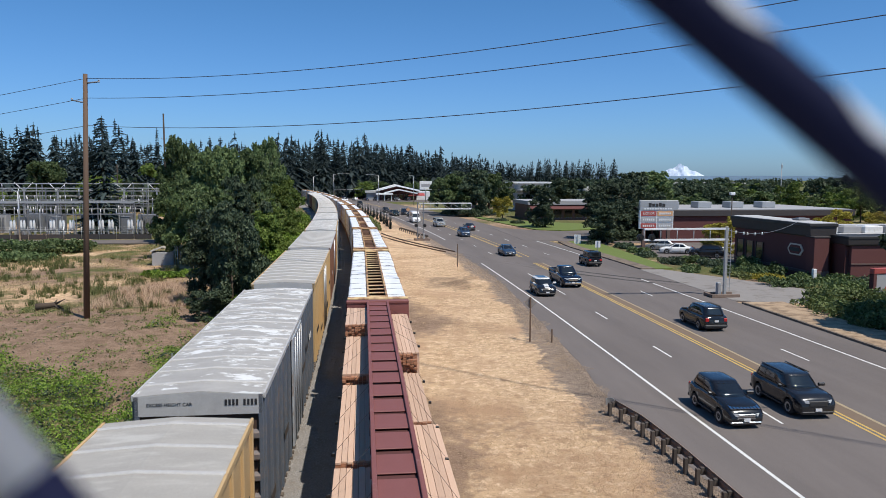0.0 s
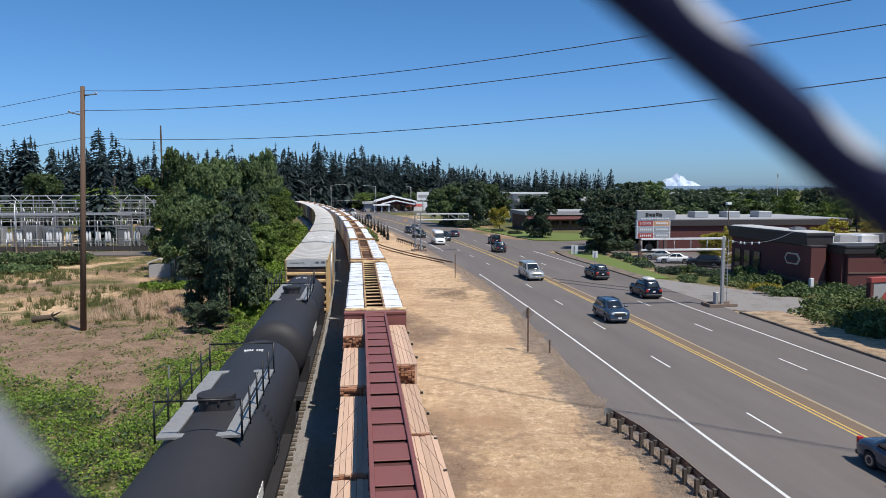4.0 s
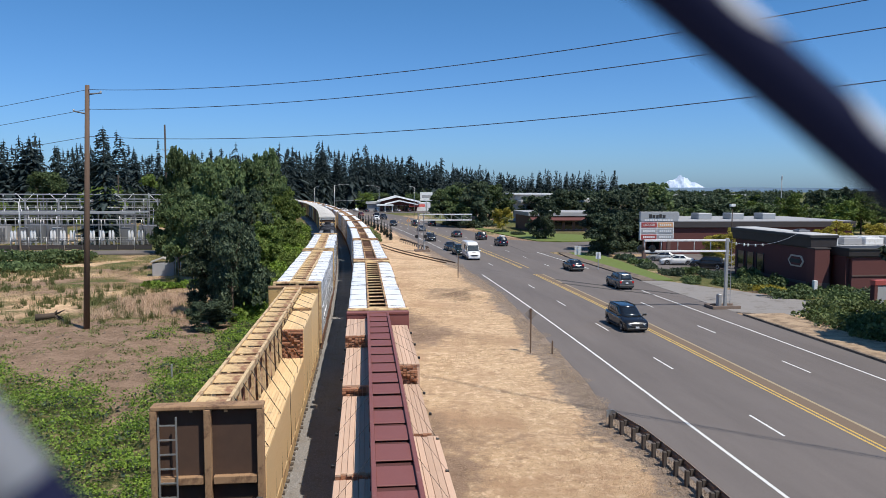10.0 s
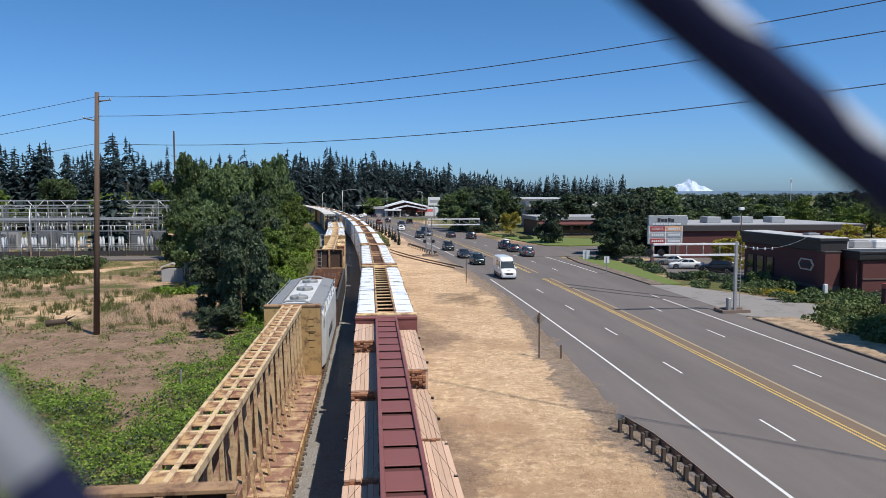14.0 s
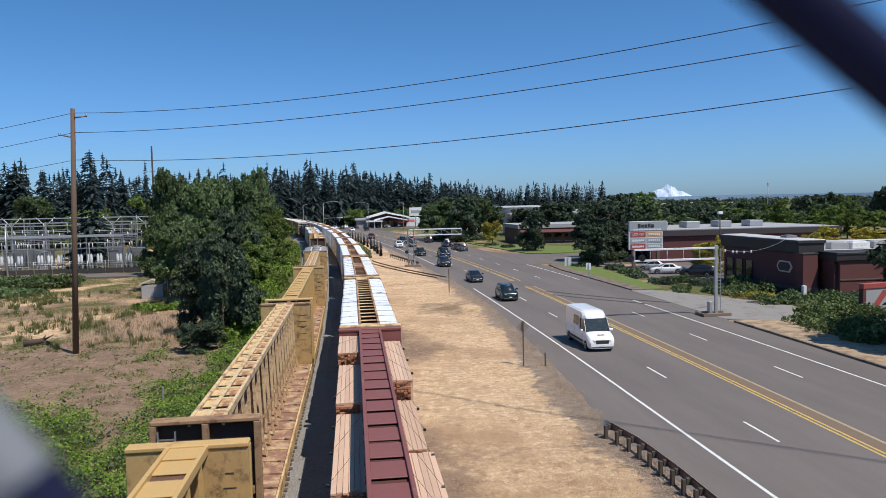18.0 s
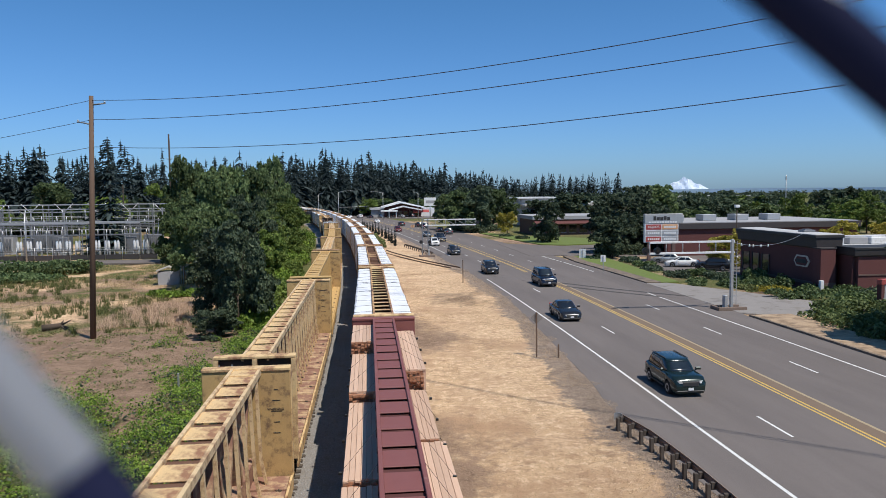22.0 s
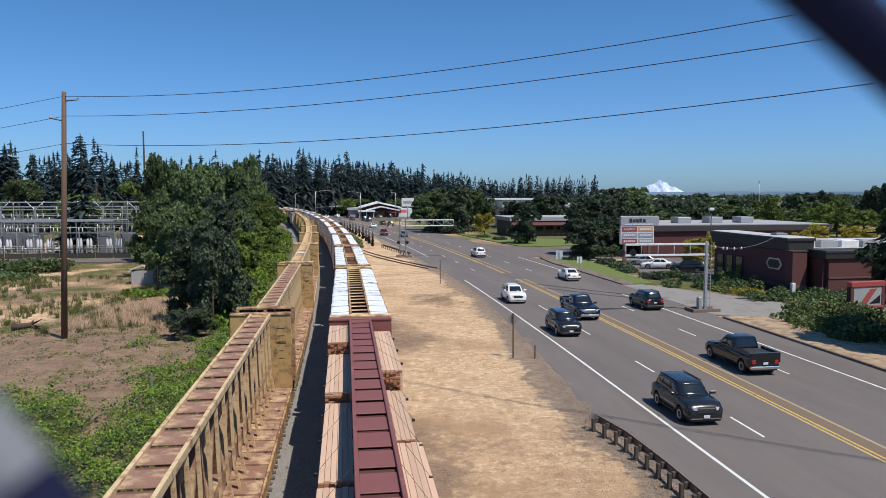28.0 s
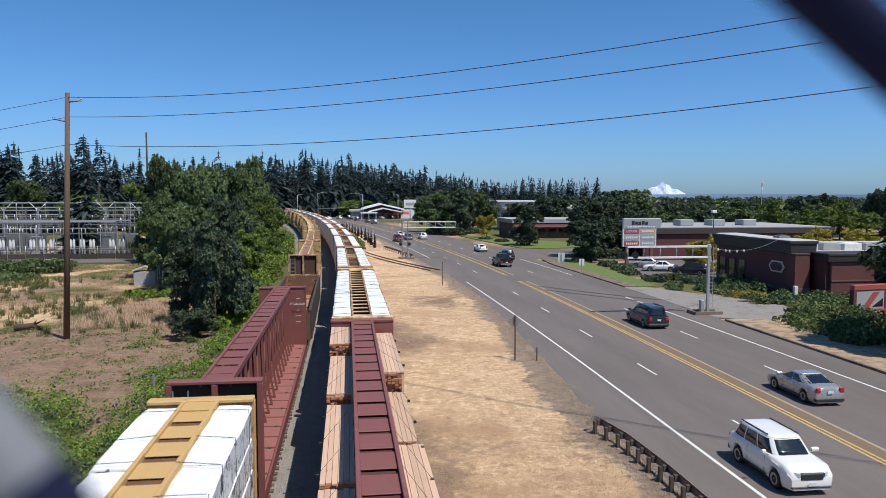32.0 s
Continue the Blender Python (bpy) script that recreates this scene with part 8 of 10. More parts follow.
# trees by the left bank
for i, (k, x, y, h, s) in enumerate((
        ("dark", -10.9, 61.5, 9.0, 2.3), ("dark", -13.4, 66.0, 8.0, 2.4), ("dark", -12.2, 58.6, 2.6, 1.7), ("dark", -11.6, 70.5, 7.6, 2.2), ("dark", -14.8, 76, 8.8, 2.8),
        ("maple", -25.6, 104, 11.2, 3.3), ("maple", -21.6, 97, 10.4, 3.0), ("maple", -20.5, 92, 9.8, 3.2), ("maple", -17.0, 86, 10.0, 3.0), ("maple", -29.8, 125, 17.6, 3.6), ("maple", -30.6, 132, 16.4, 3.2),
        ("maple", -25.5, 116, 15.4, 3.6), ("maple", -21.5, 108, 14.4, 3.6), ("maple", -21.8, 120, 16.2, 3.8), ("maple", -18.4, 126, 16.0, 3.6), ("maple", -17.8, 136, 18.0, 3.6), ("dark", -19.5, 142, 17.6, 4.0), ("dark", -16.0, 100, 12.0, 3.2), ("maple", -27.0, 138, 16.6, 4.2), ("maple", -32.5, 142, 16.0, 3.6),
        ("bright", -11.9, 81, 4.8, 2.0), ("bright", -12.8, 95, 6.6, 2.6), ("bright", -13.9, 108, 7.8, 2.8), ("bright", -14.2, 121, 8.8, 3.0), ("bright", -15.0, 135, 10.2, 3.2), ("bright", -15.6, 150, 11.4, 3.2), ("bright", -17.2, 166, 11.0, 3.2), ("maple", -22.0, 156, 14.0, 4.0), ("maple", -30, 176, 15, 5.5), ("maple", -38, 205, 15, 6))):
    lab = {"dark": "dense blackish-green tree beside the railway bank", "maple": "tall deep green tree behind the bank", "bright": "fresh green tree leaning over the bank"}[k]
    broadleaf(k, x, y, h, s, lab, i)
broadleaf("dark", -84, 122, 11, 4.2, "dark tree beside the substation fence", 41)
for i, (x, y, h) in enumerate(((-60, 178, 13), (-75, 182, 15), (-90, 180, 14), (-105, 176, 16), (-48, 185, 15), (-120, 182, 15))):
    broadleaf("maple" if i % 2 else "farbright", x, y, h, 5.5, "broad green tree behind the substation", 60 + i)
fir(-49.5, 147, 23.2, "tall dark fir with ragged boughs", 1, sparse=True, spread=1.15)
broadleaf("dark", 43.4, 44.4, 15.0, 6.2, "large dark tree shading the verge", 47)
fir(60.0, 70.5, 15.8, "tall pine with open boughs", 2, sparse=True, spread=1.35)
# trees on the town side
for i, (k, x, y, h, s) in enumerate((
        ("dark", 44, 127, 11.0, 5.0), ("dark", 50, 133, 12.0, 5.4), ("maple", 57, 140, 12.5, 5.5), ("dark", 40.5, 118, 7.5, 3.4), ("dark", 63, 150, 11.0, 5.0), ("dark", 70, 152, 11.0, 5.0), ("dark", 78, 158, 10.5, 5.0),
        ("dark", 40.0, 158, 9.0, 3.4), ("gold", 36.5, 190, 6.8, 3.0), ("maple", 27, 213, 12.2, 5.4), ("dark", 32, 207, 13.2, 5.6), ("maple", 25.5, 226, 11.4, 4.8), ("maple", 37, 214, 12.6, 5.6), ("dark", 30, 222, 13.0, 5.4),
        ("gold", 49.5, 97, 5.6, 2.5), ("gold", 58, 108, 5.6, 3.0), ("gold", 73, 106, 6.2, 3.2), ("gold", 82, 108, 6.4, 3.2), ("dark", 88, 170, 10, 5.5))):
    lab = {"dark": "dark green street tree", "maple": "deep green street tree", "gold": "small yellow-green street tree"}[k]
    broadleaf(k, x, y, h, s, lab, 80 + i)
for i in range(26):
    x, y = 66 + 5.4 * i + rnd.uniform(-3, 3), 148 + 40 * ((i * 7) % 5) / 4 + rnd.uniform(-4, 6)
    broadleaf("farbright" if i % 3 else "far", x, y, rnd.uniform(7.0, 12.0), rnd.uniform(3.8, 6.0), "leafy green tree behind the brick building", 120 + i)
for i in range(16):
    x = 80 + 9 * i + rnd.uniform(-4, 4)
    broadleaf("fardark", x, 215 + rnd.uniform(-25, 40), rnd.uniform(8.5, 14.5), 5.5, "dark tree on the skyline", 160 + i)
for i in range(10):
    x = 56 + 8 * i
    broadleaf("fardark", x, 236 + rnd.uniform(-15, 15), rnd.uniform(9, 12), 6.0, "dark tree behind the shops", 190 + i)
for i in range(9):
    broadleaf("far", -30 + rnd.uniform(0, 8) + i * 8.0, 392 + rnd.uniform(-6, 6), rnd.uniform(7, 11), 5.5, "green tree behind the low store", 210 + i)


def bush(x, y, w, d, h, label, seed, material, leaf=0.22, n=1400, z=None, kind=""):
    """A shrub of several leaf mounds."""
    rs = np.random.RandomState(seed)
    c = np.stack([rs.uniform(-w / 2, w / 2, 14), rs.uniform(-d / 2, d / 2, 14), rs.uniform(0.15, 0.55, 14) * h], 1)
    i = rs.randint(0, 14, n)
    dd = rs.normal(size=(n, 3))
    dd /= np.linalg.norm(dd, axis=1)[:, None]
    dd[:, 2] = abs(dd[:, 2])
    p = c[i] * np.array([0.72, 0.72, 1]) + dd * np.array([w * 0.2, d * 0.2, h * 0.45]) * rs.uniform(0.6, 1.05, (n, 1))
    vs, fs = quads(p, leaf, dd, seed, 1.5, 0.35)
    return solid("bush", np_mesh("bush", vs, fs, material), material, label, "bush", kind, m=pose(x, y, ground_z(x, y) - 0.32 if z is None else z))


# hedges and shrubs
for i, (x, y, w, d, h, m) in enumerate((
        (41.5, 54.5, 8, 7, 1.9, L_ivy), (44.5, 59.5, 7, 5, 1.7, L_ivy), (40.0, 50.0, 6, 7, 1.7, L_ivy), (37.6, 51.5, 4.4, 6, 1.2, L_ivy), (38.6, 56.6, 5, 6, 1.5, L_ivy), (46.5, 66.5, 6, 4, 1.6, L_maple), (42.5, 69.8, 6, 3, 1.3, L_maple), (50.5, 66.5, 6, 4, 1.7, L_dark),
        (45.8, 77.5, 2.6, 6, 2.0, L_maple), (46.3, 83.5, 2.4, 5, 2.0, L_maple), (43.6, 74.4, 4, 3, 1.1, L_gold), (41.8, 80.0, 4, 5, 1.2, L_maple), (38.6, 82.5, 3, 5, 1.2, L_maple),
        (39.5, 90.0, 3.5, 4.5, 1.3, L_dark), (39.4, 98.0, 3.2, 4, 1.2, L_dark), (40.5, 104, 3.0, 4, 1.2, L_maple), (41, 110.5, 3, 4, 1.3, L_dark), (41.2, 60.4, 5, 4, 1.5, L_ivy), (45.2, 63.0, 5, 3.5, 1.5, L_ivy), (44.2, 79.0, 3, 6, 1.5, L_maple), (43.6, 86.0, 3, 6, 1.4, L_dark), (47.0, 73.2, 4, 3, 1.3, L_maple), (50.5, 70.0, 5, 3, 1.5, L_maple), (42.2, 76.5, 3, 4, 1.0, L_reed), (43.0, 91, 4, 4, 1.3, L_maple), (47.5, 52.5, 7, 7, 2.4, L_dark), (54.0, 62.0, 7, 5, 2.0, L_dark),
        (37.6, 116.5, 3, 3, 1.3, L_dark), (39.8, 121, 3, 3, 1.4, L_dark), (36.6, 172, 4, 3, 1.3, L_dark), (34.5, 182, 4, 3, 1.2, L_dark))):
    bush(x, y, w, d, h, "small clipped yellow-green shrub" if m is L_gold else "dark green shrub beside the driveway" if y < 75 else "green shrub near the parking lot", 300 + i, m, 0.2, 1500)
for i in range(12):      # dark cones along the road edge
    y = 156 + i * 9.0
    x = lerp_table([(155, 5.7), (171, 4.9), (183, 4.3), (198, 3.0), (216, 1.6), (246, -1.2), (280, -4.0)], y)
    v, f = conifer_arrays(400 + i, 26, 14, 0.15, 0.0, -0.5, 0.02, 0.2, 0.03)
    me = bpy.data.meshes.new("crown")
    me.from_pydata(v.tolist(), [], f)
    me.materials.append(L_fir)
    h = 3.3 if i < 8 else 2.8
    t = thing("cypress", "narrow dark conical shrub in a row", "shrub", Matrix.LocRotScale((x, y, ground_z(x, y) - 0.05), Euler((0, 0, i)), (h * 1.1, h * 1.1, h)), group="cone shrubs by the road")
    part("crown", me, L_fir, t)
    part("trunk", Geo().tube((0, 0, -0.02), (0, 0, 0.5), 0.02, 0.01, n=6), M_bark, t)
for i, (x, y) in enumerate(((27, 210), (31, 204), (36, 211), (44, 124), (50, 130))):
    bush(x, y, 9, 4, 2.6, "dark green shrubs under the street trees", 600 + i, L_dark, 0.35, 1200)
# Two trees out of view, added to deepen the shade on the verge.
broadleaf("dark", 45.8, 38.5, 15.0, 6.0, "unseen dark tree added to shade the verge", 49)
broadleaf("dark", 45.2, 47.8, 10.0, 4.0, "unseen dense tree added to deepen shade on the bank", 52)
for i in range(5):
    y = 150 + i * 9
    bush(3.6 + i * 0.35 - bend(y) + 2.2, y + 3, 3.0, 8.0, 1.6, "loose green hedge along the siding", 350 + i, L_reed, 0.3, 900)
for i, (x, y, w, d, h, m) in enumerate(((-45, 113, 10, 8, 2.4, L_maple), (-49, 114, 16, 9, 2.8, L_maple), (-56, 112, 14, 9, 2.4, L_maple), (-68, 112, 14, 9, 2.6, L_dark), (-80, 112, 14, 9, 2.6, L_maple), (-62, 103, 15, 7, 1.6, L_maple), (-50, 102, 14, 7, 1.7, L_maple), (-46, 103, 9, 6, 1.5, L_maple), (-21.5, 85.5, 7, 4, 1.0, L_bramble))):
    bush(x, y, w, d, h, "broad bramble thicket before the back road", 360 + i, m, 0.32, 3000)
for i in range(15):
    y = 64 + i * 9
    bush(-9.6 - bend(y) - (i % 2), y, 4.5, 9, 1.9 + 0.9 * min(1, i / 6), "fresh green brush on the railway bank", 380 + i, L_bright if i % 3 else L_bramble, 0.26, 1500)


def patch(name, label, category, material, n, seed, where, size, zfun, flat=0.3, aspect=1.5):
    """Low growth scattered over the ground where a rule allows it."""
    r = np.random.RandomState(seed)
    out = []
    while len(out) < n:
        p = where(r)
        if p is not None:
            out.append((p[0], p[1], ground_z(p[0], p[1]) + zfun(p[0], p[1], r)))
    vs, fs = quads(np.array(out), size, np.tile(np.array([[0, 0, 1.0]]), (n, 1)), seed, aspect, flat)
    return solid(name, np_mesh(name, vs, fs, material), material, label, category, "stuff")


def mound(x, y):
    return max(0.0, 0.35 + 0.7 * nz(x, y, 0.33, 8) + 0.75 * nz(x, y, 0.95, 9))


def bank(r):
    y = 12 + 54 * r.random_sample() ** 1.2
    c = -6.8 - 28 * r.random_sample() ** 1.3
    g = leafy(c, y) if -c > 8 else 1.0
    if r.random_sample() > g * 1.3 - 0.1 or nz(c, y, 0.7, 4) < -0.42:
        return None
    return c, y


def bank_h(x, y, r):
    k = min(1.0, (-6.6 - x) / 2.0)
    return k * (mound(x, y) * 1.15 + 0.1) * r.random_sample() ** 0.45 + 0.03


patch("bramble", "thick green bramble leaves over the railway bank", "bramble", L_bramble, 130000, 21, bank, 0.088, bank_h, 0.4, 1.35)
# Blackish leaves set lower, standing in for shade between the brambles.
patch("bramble_shade", "dark low leaves standing in for shade under the brambles", "bramble", L_dark, 22000, 22, bank, 0.13, lambda x, y, r: bank_h(x, y, r) * 0.6, 0.35)


def soil_weeds(r):
    x, y = r.uniform(-34, -9), r.uniform(30, 66)
    return (x, y) if nz(x, y, 0.5, 23) + 0.6 * nz(x, y, 1.6, 24) > 0.22 else None


patch("low_weed", "small green weeds sprouting from the bare soil", "weeds", L_reed, 9000, 24, soil_weeds, 0.1, lambda x, y, r: 0.16 * r.random_sample(), 0.4, 1.4)


def blades(name, label, category, material, n, seed, where, height, lean=0.35, width=0.03):
    r = np.random.RandomState(seed)
    out = []
    while len(out) < n:
        p = where(r)
        if p is not None:
            out.append((p[0], p[1], ground_z(p[0], p[1]) - 0.02))
    p = np.array(out)
    h = height * r.uniform(0.5, 1.3, n)
    a = r.uniform(0, 6.28, n)
    dx, dy = np.cos(a) * lean * h, np.sin(a) * lean * h
    w = width
    px, py = -np.sin(a) * w, np.cos(a) * w
    z = np.zeros(n)
    vs = np.stack([p - np.stack([px, py, z], 1), p + np.stack([px, py, z], 1), p + np.stack([dx, dy, h], 1)], 1).reshape(-1, 3)
    fs = np.arange(3 * n).reshape(-1, 3)
    return solid(name, np_mesh(name, vs, fs, material), material, label, category, "stuff")


def strip(r):
    y = 14 + 90 * r.random_sample() ** 1.3
    c = 4.3 + 10.4 * r.random_sample()
    if c > lerp_table(ROAD_LEFT, y) - 0.3 or nz(c, y, 0.22, 14) + 0.3 * nz(c, y, 0.9, 15) < -0.12:
        return None
    return c - bend(y), y


blades("dry_grass", "short dry straw-coloured grass beside the highway", "grass", L_dry, 34000, 31, strip, 0.07, 1.8, 0.02)


def field(y0, y1, x0, x1, k, thr):
    def f(r):
        x, y = r.uniform(x0, x1), r.uniform(y0, y1)
        return (x, y) if nz(x, y, 0.15, k) > thr else None
    return f


clump_rnd = random.Random(71)
WEED_CLUMPS = []
while len(WEED_CLUMPS) < 420:
    x, y = clump_rnd.uniform(-52, -11), clump_rnd.uniform(61, 104)
    if nz(x, y, 0.13, 17) + 0.5 * nz(x, y, 0.5, 27) > 0.0:
        WEED_CLUMPS.append((x, y, clump_rnd.uniform(0.15, 0.7)))


def in_clump(r):
    x, y, q = WEED_CLUMPS[r.randint(len(WEED_CLUMPS))]
    a, d = r.uniform(0, 6.28), q * math.sqrt(r.random_sample())
    return x + d * math.cos(a), y + d * math.sin(a)


blades("tall_weeds", "upright clumps of dull green weeds in the field", "weeds", L_reed, 18000, 41, in_clump, 0.7, 0.35, 0.022)
blades("seed_grass", "pinkish dry seed grass in the field", "grass", L_seed, 12000, 42, field(64, 80, -24, -11, 18, 0.0), 0.42, 0.7, 0.02)
blades("field_grass", "straw-coloured field grass before the thicket", "grass", L_straw, 40000, 43, field(62, 126, -62, -12, 19, -0.12), 0.26, 1.1, 0.02)

# stones and a fallen stump on the bare soil
st = Geo()
rnd = random.Random(77)
for i in range(900):
    x, y = rnd.uniform(-34, -11), rnd.uniform(36, 66)
    z = ground_z(x, y)
    s = 0.02 + 0.1 * rnd.random() ** 3
    st.loft([[(x + s * math.cos(a) * k, y + s * math.sin(a) * k, z + h * s) for a in (0.3, 1.6, 2.9, 4.1, 5.3)] for k, h in ((1, -0.2), (0.9, 0.4), (0.3, 0.7))])
solid("field_stone", st, M_kerb, "pale stones scattered over the bare soil", "stones", "stuff", fix=False)
stump = thing("fallen_stump", "dark weathered stump lying on bare soil", "tree stump", pose(-27.0, 65.0, ground_z(-27, 65), 0, 0, 20))
part("trunk", Geo().tube((-0.9, 0, 0.25), (0.6, 0.1, 0.35), 0.3, 0.22, n=9), M_bark, stump)
for k in range(6):
    a = k * 1.05
    part("root", Geo().tube((0.5, 0.1, 0.35), (1.1 + 0.3 * math.cos(a), 0.7 * math.sin(a), 0.3 + 0.5 * math.cos(a * 2)), 0.12, 0.03, n=6), M_bark, stump)


# ---- utility poles and wires ----
def utility_pole(x, y, h, label, lean=0.0, r=0.2, material=None, arms=()):
    p = thing("utility_pole", label, "utility pole", pose(x, y, ground_z(x, y), 0, lean, 0))
    part("pole", Geo().tube((0, 0, -0.5), (0, 0, h), r, r * 0.68, n=14), material or M_wood_pole, p)
    for z, s, ln in arms:
        b = part("bracket", Geo().tube((0, 0, z), (s * ln, 0, z + 0.16), 0.07, 0.05, n=6), M_yard, p, "dark insulator bracket")
        part("insulator", Geo().loft([[(s * ln + q * math.cos(a), q * math.sin(a), z + 0.1 + dz) for a in (2 * math.pi * i / 10 for i in range(10))] for q, dz in ((0.05, 0), (0.09, 0.06), (0.05, 0.1), (0.09, 0.16), (0.04, 0.22))]), M_steel, b)
    return p


POLE = (-21.96, 60.0)
utility_pole(POLE[0], POLE[1], 19.1, "tall brown wooden utility pole leaning slightly", 2.1, 0.24, arms=((18.4, 1, 1.0), (16.9, -1, 1.0)))
utility_pole(36.7, 12.0, 21.0, "wooden utility pole beside the highway", 0, 0.22, arms=((20.3, -1, 0.6),))
utility_pole(-38.6, 149.0, 23.6, "distant dark pole with side bars", 0, 0.22, M_dark_pole, arms=((18.6, 1, 0.5), (18.6, -1, 0.5), (17.2, 1, 0.5)))
utility_pole(-55.0, 172.0, 14.0, "plain dark pole behind the substation", 0, 0.18, M_dark_pole)
lp = utility_pole(51.6, 98.0, 8.7, "thin dark lamp pole behind the brick building", 0, 0.1, M_dark_pole)
part("lamp_head", Geo().box(-0.35, 0.35, -0.25, 0.25, 8.6, 9.0, 0.05), M_white, lp, "pale lamp head")
fl = thing("festoon_cable", "sagging cable with white insulators between mast and roof", "cable", pose(33.4, 64.0, 6.2))
ends = (Vector((0, 0, 0)), Vector((14.4, 12.0, 0.0)))
sag = [ends[0].lerp(ends[1], k / 20) + Vector((0, 0, -3.0 * (k / 20) * (1 - k / 20))) for k in range(21)]
part("cable", Geo().sweep(sag, 0.02), M_galv, fl)
for k in (2, 4, 5, 7, 9):
    part("insulator", Geo().tube(sag[k] - Vector((0, 0, 0.16)), sag[k] + Vector((0, 0, 0.1)), 0.09, 0.05, n=8), M_white, fl)
for (z0, b, a) in ((18.5, 0.00148, 0.0845), (17.0, 0.0012, 0.063), (14.9, 0.0013, 0.066)):
    px, py = POLE[0] + 0.7, POLE[1]
    ex, ey = 36.7, 12.0
    D = math.hypot(ex - px, ey - py)
    g = Geo().sweep([(px + (ex - px) * k / 24, py + (ey - py) * k / 24, z0 - a * D * k / 24 + b * (D * k / 24) ** 2) for k in range(25)], 0.022)
    solid("power_line", g, M_wire, "thin dark power line spanning the highway", "power line")
    g = Geo().sweep([(px - 62 * f, py + 28 * f, z0 - 6.4 * f - 1.6 * f * (1 - f)) for f in (k / 16 for k in range(17))], 0.02)
    solid("power_line", g, M_wire, "thin dark power line over the field", "power line")
utility_pole(-84.0, 88.0, 18.0, "wooden utility pole at the edge of the field", 0, 0.2)


# ---- substation ----
def portal(x, y, w, h, bays, label):
    s = thing("switchyard_portal", label, "steel portal", pose(x, y, 0))
    for k in range(bays + 1):
        xx = w * k / bays
        part("column", Geo().box(xx - 0.09, xx + 0.09, -0.09, 0.09, -0.3, h, 0.015), M_yard, s)
    for z in (h, h * 0.66):
        part("beam", Geo().box(0, w, -0.14, 0.14, z - 0.1, z + 0.1, 0.015), M_steel if z == h else M_yard, s)
    for k in range(bays * 3):
        xx = w * (k + 0.5) / (bays * 3)
        part("insulator", Geo().tube((xx, 0, h * 0.66 + 0.16), (xx, 0, h * 0.66 + 1.0), 0.09, 0.06, n=7), M_white, s)
    return s


portal(-100, 140, 58, 6.3, 9, "long grey steel bus frame of the substation")
portal(-98, 148, 56, 8.8, 6, "tall grey steel frame behind the bus")
portal(-100, 156, 62, 9.6, 7, "high grey steel gantry of the substation")
portal(-96, 163, 56, 8.0, 6, "rear grey steel frame")
part("roof_beam", Geo().box(0, 60, -0.25, 0.25, 6.35, 6.6, 0.03), M_steel, thing("bus_duct", "long pale bus duct on steel posts", "bus duct", pose(-100, 141.5, 0)))
for k in range(7):
    part("post", Geo().box(-100 + k * 9.8, -99.7 + k * 9.8, 141.4, 141.7, -0.3, 6.35), M_steel, bpy.data.objects["bus_duct"])
part("post", Geo().box(3.9, 4.1, -0.1, 0.1, -0.3, 6.35), M_steel, bpy.data.objects["bus_duct"])


def breaker(x, y):
    s = thing("circuit_breaker", "white circuit breaker with rounded bushings", "circuit breaker", pose(x, y, 0, 0, 0, 0), group="breakers of the substation")
    part("support_frame", Geo().box(-0.5, -0.35, -0.3, 0.3, -0.3, 1.6).box(0.35, 0.5, -0.3, 0.3, -0.3, 1.6), M_steel, s)
    part("tank", Geo().box(-0.55, 0.55, -0.35, 0.35, 1.2, 1.6, 0.1), M_yard, s)
    for q in (-0.27, 0.27):
        part("bushing", Geo().loft([[(q + r * math.cos(a), r * math.sin(a), z) for a in (2 * math.pi * i / 10 for i in range(10))] for r, z in ((0.2, 1.5), (0.24, 1.9), (0.24, 2.7), (0.2, 3.0), (0.1, 3.2))], smooth=True), M_white, s, "white rounded bushing")
    return s


b0 = breaker(-97, 139.2)
for k in range(1, 34):
    if k % 4 != 3:
        copy_thing(b0, pose(-97 + k * 1.7, 139.2, 0))
for k in range(10):
    s = thing("transformer", "pale grey transformer block with radiator fins", "transformer", pose(-95 + k * 5.8, 151 + (k % 3) * 2.5, 0))
    part("tank", Geo().box(-1.6, 1.6, -1.1, 1.1, -0.2, 3.6, 0.1), M_greywall if k % 3 == 1 else M_yard, s)
    for q in range(5):
        part("fin", Geo().box(-1.3 + q * 0.6, -1.1 + q * 0.6, -1.5, -1.1, 0.5, 3.0, 0.02), M_yard, s)
    for q in (-0.8, 0, 0.8):
        part("bushing", Geo().tube((q, 0, 3.6), (q * 1.3, 0, 5.0), 0.15, 0.08, n=8), M_steel, s)
for k in range(9):
    s = thing("switch_stand", "thin grey switch stand with angled arms", "switch stand", pose(-96 + k * 6.6, 159.5, 0))
    part("post", Geo().box(-0.12, 0.12, -0.12, 0.12, -0.3, 8.8), M_steel, s)
    for q in (-1, 1):
        part("arm", Geo().tube((0, 0, 8.0), (q * 1.8, 0, 9.8), 0.07, n=6), M_white, s)
rs_ = random.Random(9)
yard = thing("bus_line", "thin pale bus pipes on many slim stands", "bus pipes")
